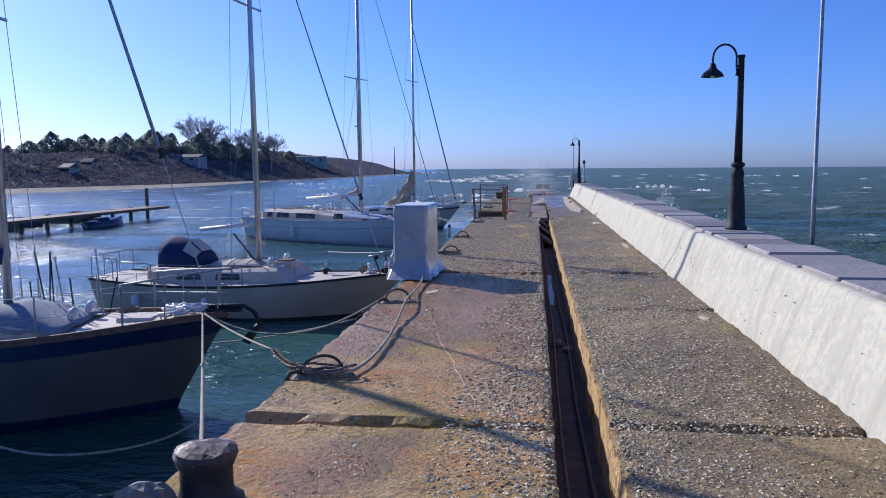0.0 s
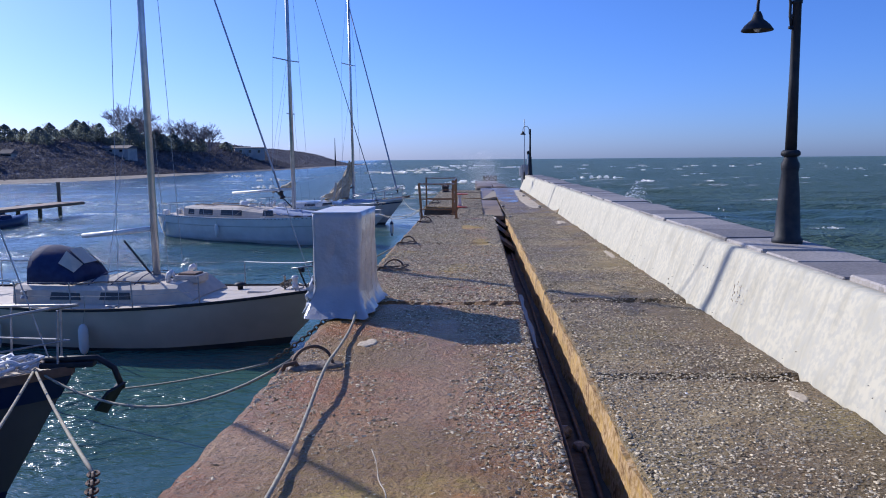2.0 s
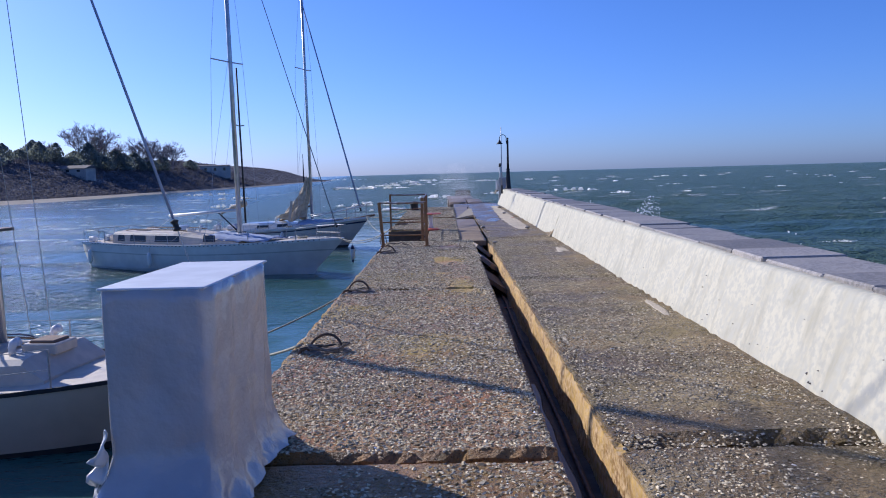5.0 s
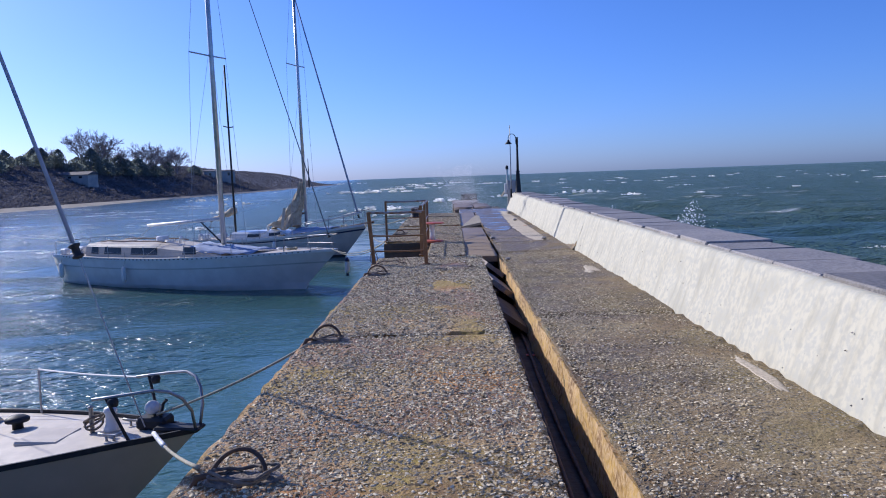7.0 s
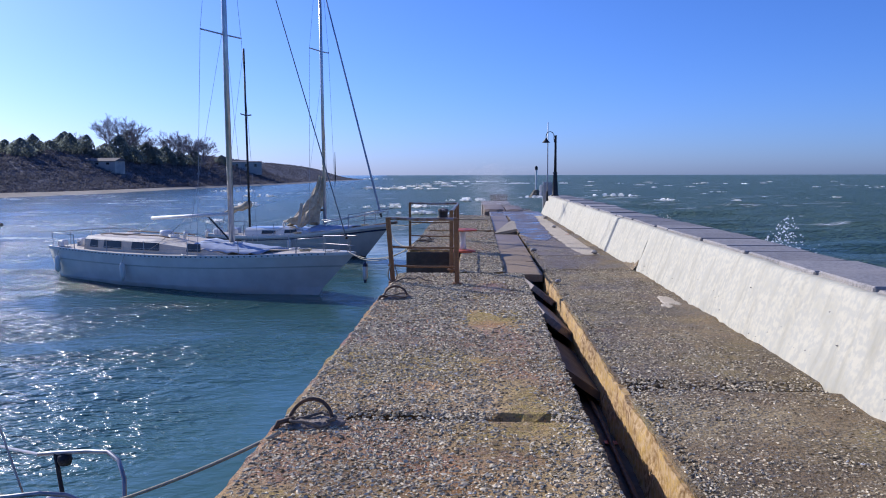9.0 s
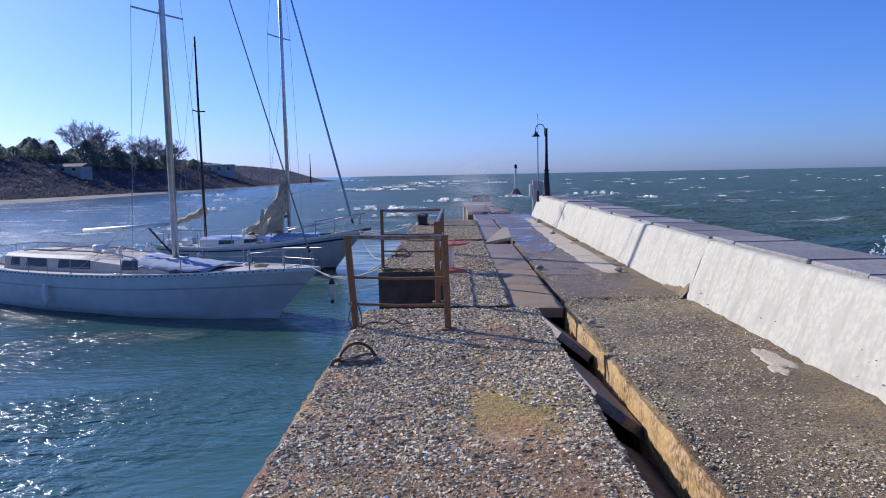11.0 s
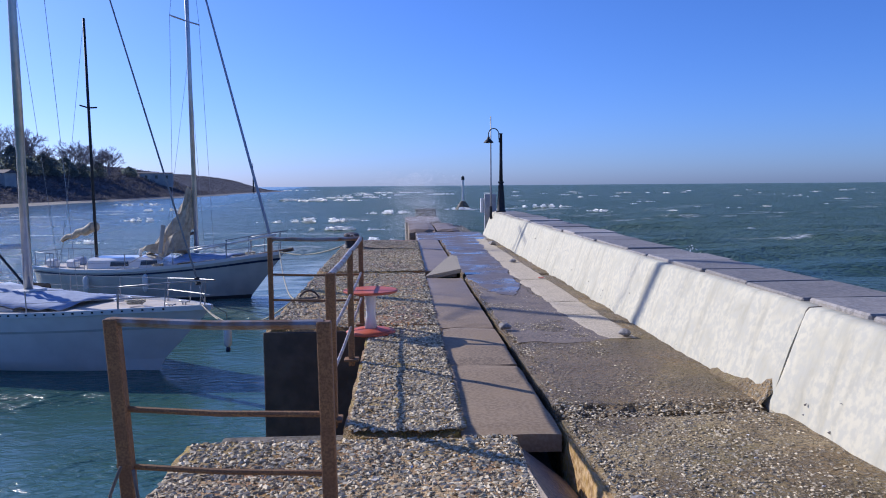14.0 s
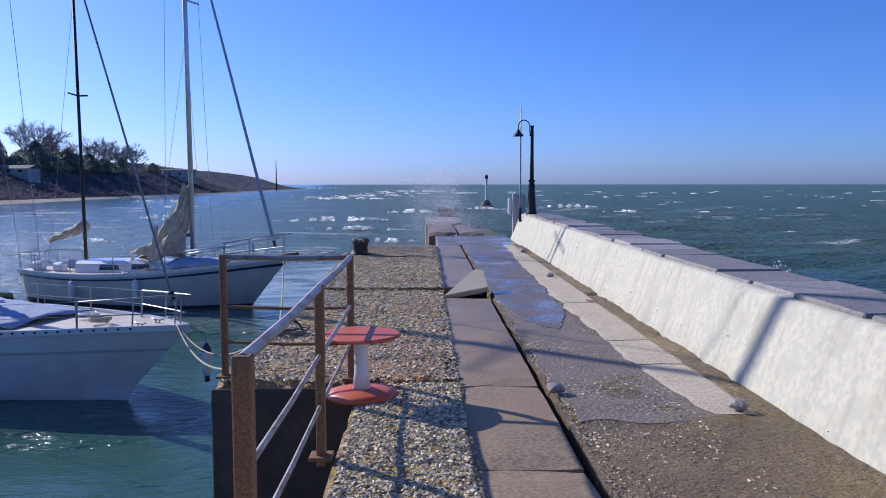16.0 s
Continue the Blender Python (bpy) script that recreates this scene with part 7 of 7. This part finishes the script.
first = set()
for b, d, kind, s in [(-0.80, 165, 0, 1.0), (-0.765, 160, 1, 1.0), (-0.70, 190, 2, 1.2), (-0.665, 200, 0, 1.3), (-0.64, 200, 2, 1.4), (-0.615, 205, 0, 1.25), (-0.59, 210, 1, 0.9), (-0.57, 205, 2, 1.3), (-0.555, 215, 0, 1.1),
                      (-0.535, 225, 2, 1.2), (-0.51, 230, 0, 1.3), (-0.49, 235, 1, 1.1), (-0.47, 235, 2, 1.3), (-0.45, 245, 0, 1.4), (-0.42, 250, 2, 1.4), (-0.395, 260, 0, 1.4), (-0.375, 265, 2, 1.3), (-0.35, 275, 0, 1.3), (-0.33, 285, 2, 1.2),
                      (-0.31, 300, 0, 1.0), (-0.90, 150, 0, 1.1), (-0.86, 155, 2, 1.2), (-0.73, 185, 1, 0.8), (-0.52, 260, 0, 1.5), (-0.44, 275, 1, 1.4), (-0.28, 330, 2, 1.0)] + [(-0.84 + 0.0265 * i, 150 + 7.5 * i, 2 if i % 3 else 0, 0.75 + 0.25 * ((i * 7) % 5) / 4) for i in range(20)]:
    x, y = by_bearing(b, d)
    x = min(x, shore_at(y) - 27)
    s *= 0.62 if d < 190 else 0.8 if d < 240 else 0.95
    t = green[kind]
    m = pose(x, y, ground_at(x, y) - 0.3, 0, 0, rnd.uniform(0, 360)) @ Matrix.Diagonal((s, s, s * rnd.uniform(0.85, 1.1), 1))
    if kind in first:
        o = copy_thing(t, m)
        o.scale = m.to_scale()
    else:
        t.matrix_basis = m
        first.add(kind)
for k, (b, d, kind, s) in enumerate([(-0.462, 250, 0, 1.42), (-0.438, 255, 0, 1.5), (-0.415, 262, 1, 1.45), (-0.378, 280, 1, 1.75), (-0.352, 290, 0, 1.4), (-0.335, 300, 1, 1.5), (-0.303, 310, 1, 1.7), (-0.56, 235, 1, 0.9), (-0.50, 240, 1, 1.0)]):
    x, y = by_bearing(b, d)
    x = min(x, shore_at(y) - 27)
    m = pose(x, y, ground_at(x, y) - 1.8, 0, 0, rnd.uniform(0, 360)) @ Matrix.Diagonal((s, s, s, 1))
    if 10 + kind in first:
        o = copy_thing(bare[kind], m)
        o.scale = m.to_scale()
    else:
        bare[kind].matrix_basis = m
        first.add(10 + kind)
# scrub over the whole bank
rs = random.Random(9)
verts, faces = [], []
for _ in range(34000):
    y = rs.uniform(60, 590)
    u = 5 + 40 * rs.random()
    x = shore_at(y) - u
    z0 = hill(u, y)
    s0 = rs.uniform(0.35, 0.8) * (1.6 if rs.random() < 0.12 else 1) * (0.5 if y > 380 else 1)
    for _q in range(7):
        p = Vector((x + rs.gauss(0, 0.7) * s0, y + rs.gauss(0, 0.7) * s0, z0 + rs.uniform(0.0, 0.7) * s0))
        q = Euler((rs.gauss(0, 0.45), rs.gauss(0, 0.45), rs.uniform(0, 6))).to_matrix()
        n = len(verts)
        verts += [p + q @ Vector(c) * s0 * 0.3 for c in ((-1, -0.6, 0), (1, -0.5, 0.2), (0.9, 0.6, -0.2), (-0.8, 0.7, 0.2))]
        faces.append((n, n + 1, n + 2, n + 3))
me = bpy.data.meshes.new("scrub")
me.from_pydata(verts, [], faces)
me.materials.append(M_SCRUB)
tagged(new("scrub", me), "winter scrub covering the bank, haze put into its grey-violet colour", "bushes", kind="stuff")
hs = None
for b, d, w, dd, h in ((-0.64, 158, 3, 2.5, 1.2), (-0.28, 345, 13, 8, 3.6), (-0.61, 175, 2.4, 2, 1.0), (-0.47, 225, 12, 4, 1.6)):
    x, y = by_bearing(b, d)
    x = min(x, shore_at(y) - (15 if b < -0.4 else 22))
    house(pose(x, y, ground_at(x, y), 0, 0, rnd.uniform(-25, 25)), w, dd, h, 0.4 if b > -0.3 else 0.9, "small pale house among the trees" if b < -0.3 else "long low flat-roofed building on the headland")
twr = thing("mast", "slim dark mast on the headland", "mast", pose(-88, 480, hill(6, 480)))
part("shaft", tube(bmesh.new(), [(0, 0, -1), (0, 0, 17)], 0.55, 6, r1=0.15), M_IRON, twr)

# the small jetty and craft across the harbour
jt = thing("jetty", "low wooden jetty on dark piles across the harbour", "jetty", pose(-30.5, 50, WATER, 0, 0, 88))
part("boardwalk", box_bm(-14, -0.9, 0.75, 9, 0.9, 0.95, 0.03), M_TEAK, jt)
for i in range(10):
    part("pile", tube(bmesh.new(), [(-13.5 + i * 2.45, 0.8, -1.0), (-13.5 + i * 2.45, 0.8, 1.0 if i < 9 else 2.4)], 0.14, 7), M_FACE, jt)
for k, (x, y, yaw, mat) in enumerate(((-36.3, 55.5, -4, M_NAVYCLOTH), (-36.0, 52.0, 3, M_GEL), (-36.4, 48.5, -2, M_BLUECLOTH), (-36.2, 45.4, 5, M_GEL), (-29.0, 47.0, 80, M_NAVYCLOTH))):
    dg = thing("motorboat", "small covered boat moored at the far jetty", "boat", pose(x, y, WATER, 0, 0, yaw) @ Matrix.Scale(0.65, 4), "small boats at the far jetty")
    bm = bmesh.new()
    rows = []
    for i in range(9):
        s = i / 8
        w = 0.9 * (1 - max(0, s - 0.5) ** 2 * 4) if s < 0.999 else 0.02
        rows.append([bm.verts.new((s * 5, yy * w, z + 0.25 * s * s)) for yy, z in ((-0.7, -0.2), (-1, 0.55), (-0.6, 0.75), (0, 0.85), (0.6, 0.75), (1, 0.55), (0.7, -0.2))])
    for a, b in zip(rows, rows[1:]):
        for i in range(6):
            bm.faces.new((a[i], b[i], b[i + 1], a[i + 1]))
    bm.faces.new(rows[0])
    part("hull", bm, M_DARKHULL if k % 2 else M_NAVY, dg, smooth=True)
    part("cover", box_bm(1.2, -0.55, 0.6, 2.6, 0.55, 1.1, 0.15), mat, dg)

# breaking crests
def crest(x, y, ln, w, h, yaw, seed, label="white breaking crest on the sea"):
    """A ragged line of foam: many small leaning flecks along it."""
    rc = random.Random(int(seed * 10))
    vs, fs = [], []
    far = 1.0 if y < 60 else min(2.6, 1.2 + y / 220)
    for _ in range(260 if y < 60 else 420):
        q = rc.gauss(0, 0.22)
        if abs(q) > 0.5:
            continue
        if noise.noise(Vector((q * 7, seed, 4))) < -0.02 * rc.random():
            continue
        e = math.cos(math.pi * q)
        px, py = q * ln, rc.gauss(0, 0.25) * w * e + 0.6 * w * noise.noise(Vector((q * 5, seed, 0)))
        s = rc.uniform(0.3, 1.0) * min(w, 2.5) * 0.07 * far * (0.4 + 0.6 * e)
        st = rc.uniform(1.2, 3.5)
        m = Euler((radians(rc.uniform(15, 80)), rc.uniform(-0.3, 0.3), rc.uniform(-0.6, 0.6))).to_matrix()
        c = Vector((px, py, h * e * rc.random() ** 3 * 0.8))
        n = len(vs)
        vs += [c + m @ Vector((s * st * math.cos(a) * rc.uniform(0.6, 1.1), s * math.sin(a) * rc.uniform(0.6, 1.1), 0)) for a in (0, 1.05, 2.1, 3.14, 4.2, 5.25)]
        fs.append(tuple(range(n, n + 6)))
    me = bpy.data.meshes.new("wave_crest")
    me.from_pydata(vs, [], fs)
    me.materials.append(M_FOAM)
    ob = new("wave_crest", me)
    ob.matrix_basis = pose(x, y, wave(x, y) + 0.03 + max(0.0, y - 40) * 0.0004, 0, 0, yaw)
    return tagged(ob, label, "foam", "breaking crests", "structure")


rnd = random.Random(17)
for i in range(72):
    d = rnd.uniform(40, 420)
    b = rnd.uniform(0.06, 0.95)
    crest(5 + b * d, d, rnd.uniform(0.35, 1.3) * (1 + d / 90), rnd.uniform(0.15, 0.45) * (1 + d / 120), 0.06 + d / 4000, rnd.uniform(-15, 15), i * 1.7)
for i, (x, y, ln, w) in enumerate(((-20, 214, 22, 2.6), (-28, 222, 26, 2.2), (-16, 259, 26, 3), (-12, 315, 30, 3), (-7.5, 400, 40, 3.5), (15.7, 330, 14, 3), (21, 140, 9, 1.6), (26, 128, 7, 1.2), (-6, 88, 9, 1.2), (-10, 104, 12, 1.4), (-3, 76, 5, 0.9), (-2, 125, 8, 1.3), (8, 138, 6, 1.2), (-84, 640, 40, 3), (-40, 150, 10, 1), (-30, 110, 5, 0.8), (-55, 185, 14, 1.1), (-22, 75, 3, .5))):
    crest(x, y, ln, w, 0.5 if y > 100 else 0.3, rnd.uniform(-12, 12), 60 + i, "long line of white surf off the pier end")
for i, (x, y, ln, w, h) in enumerate(((4.6, 15.5, 3.6, 1.1, 0.75), (5.4, 23, 3, 0.8, 0.4), (4.8, 33, 3.5, 0.9, 0.4), (4.9, 44, 4, 1.0, 0.5), (4.4, 53, 4, 1.6, 0.6), (6.2, 58, 6, 1.5, 0.6), (-2.6, 55, 3.5, 1.2, 0.5), (-1.8, 61, 4, 1.4, 0.5), (5.2, 9, 3, 0.9, 0.4), (9.0, 30, 6, 1.8, 1.0), (7.2, 22, 3.5, 1.2, 0.7))):
    crest(x, y, ln, w, h, 90 + rnd.uniform(-20, 20), 90 + i, "white surf breaking along the pier foot")

# spray thrown up over the pier's end
sp = random.Random(41)
vs, fs = [], []
for _ in range(26000):
    h = sp.random() ** 1.5 * 2.8
    c = Vector((0.5 + sp.gauss(0, 0.85) - 0.25 * h, 56.5 + sp.gauss(0, 1.4), -0.6 + h + 0.5 * noise.noise(Vector((h * 2, _ * 0.001, 3)))))
    if noise.noise(c * 0.9) < -0.12:
        continue
    r = sp.uniform(0.005, 0.012)
    q = Euler((sp.uniform(0, 6), sp.uniform(0, 6), sp.uniform(0, 6))).to_matrix()
    n = len(vs)
    vs += [c + q @ Vector(v) * r for v in ((1, 0, -0.5), (-0.5, 0.87, -0.5), (-0.5, -0.87, -0.5), (0, 0, 1))]
    fs += [(n, n + 1, n + 3), (n + 1, n + 2, n + 3), (n + 2, n, n + 3), (n, n + 2, n + 1)]
for cy, cx, top, wide, count in ((27.2, 4.3, 1.75, 1.4, 9000), (19.6, 4.2, 1.62, 1.1, 6000), (36.0, 4.6, 1.4, 1.5, 4000)):   # waves bursting against the outer face
    for _ in range(count):
        c = Vector((cx + sp.gauss(0, 0.22), cy + sp.gauss(0, wide), 0))
        lift = (0.55 + 0.45 * noise.noise(Vector((c.y * 1.8, c.x * 2, 6)))) * top * math.exp(-((c.y - cy) / (1.6 * wide)) ** 2)
        c.z = -0.65 + lift * (0.25 + 0.9 * sp.random() ** 1.5)
        r = sp.uniform(0.008, 0.022)
        q = Euler((sp.uniform(0, 6), sp.uniform(0, 6), sp.uniform(0, 6))).to_matrix()
        n = len(vs)
        vs += [c + q @ Vector(v) * r for v in ((1, 0, -0.5), (-0.5, 0.87, -0.5), (-0.5, -0.87, -0.5), (0, 0, 1))]
        fs += [(n, n + 1, n + 3), (n + 1, n + 2, n + 3), (n + 2, n, n + 3), (n, n + 2, n + 1)]
me = bpy.data.meshes.new("spray")
me.from_pydata(vs, [], fs)
me.materials.append(M_FOAM)
tagged(new("spray", me), "fine white sea spray bursting over the wall and the pier end", "spray", kind="stuff")
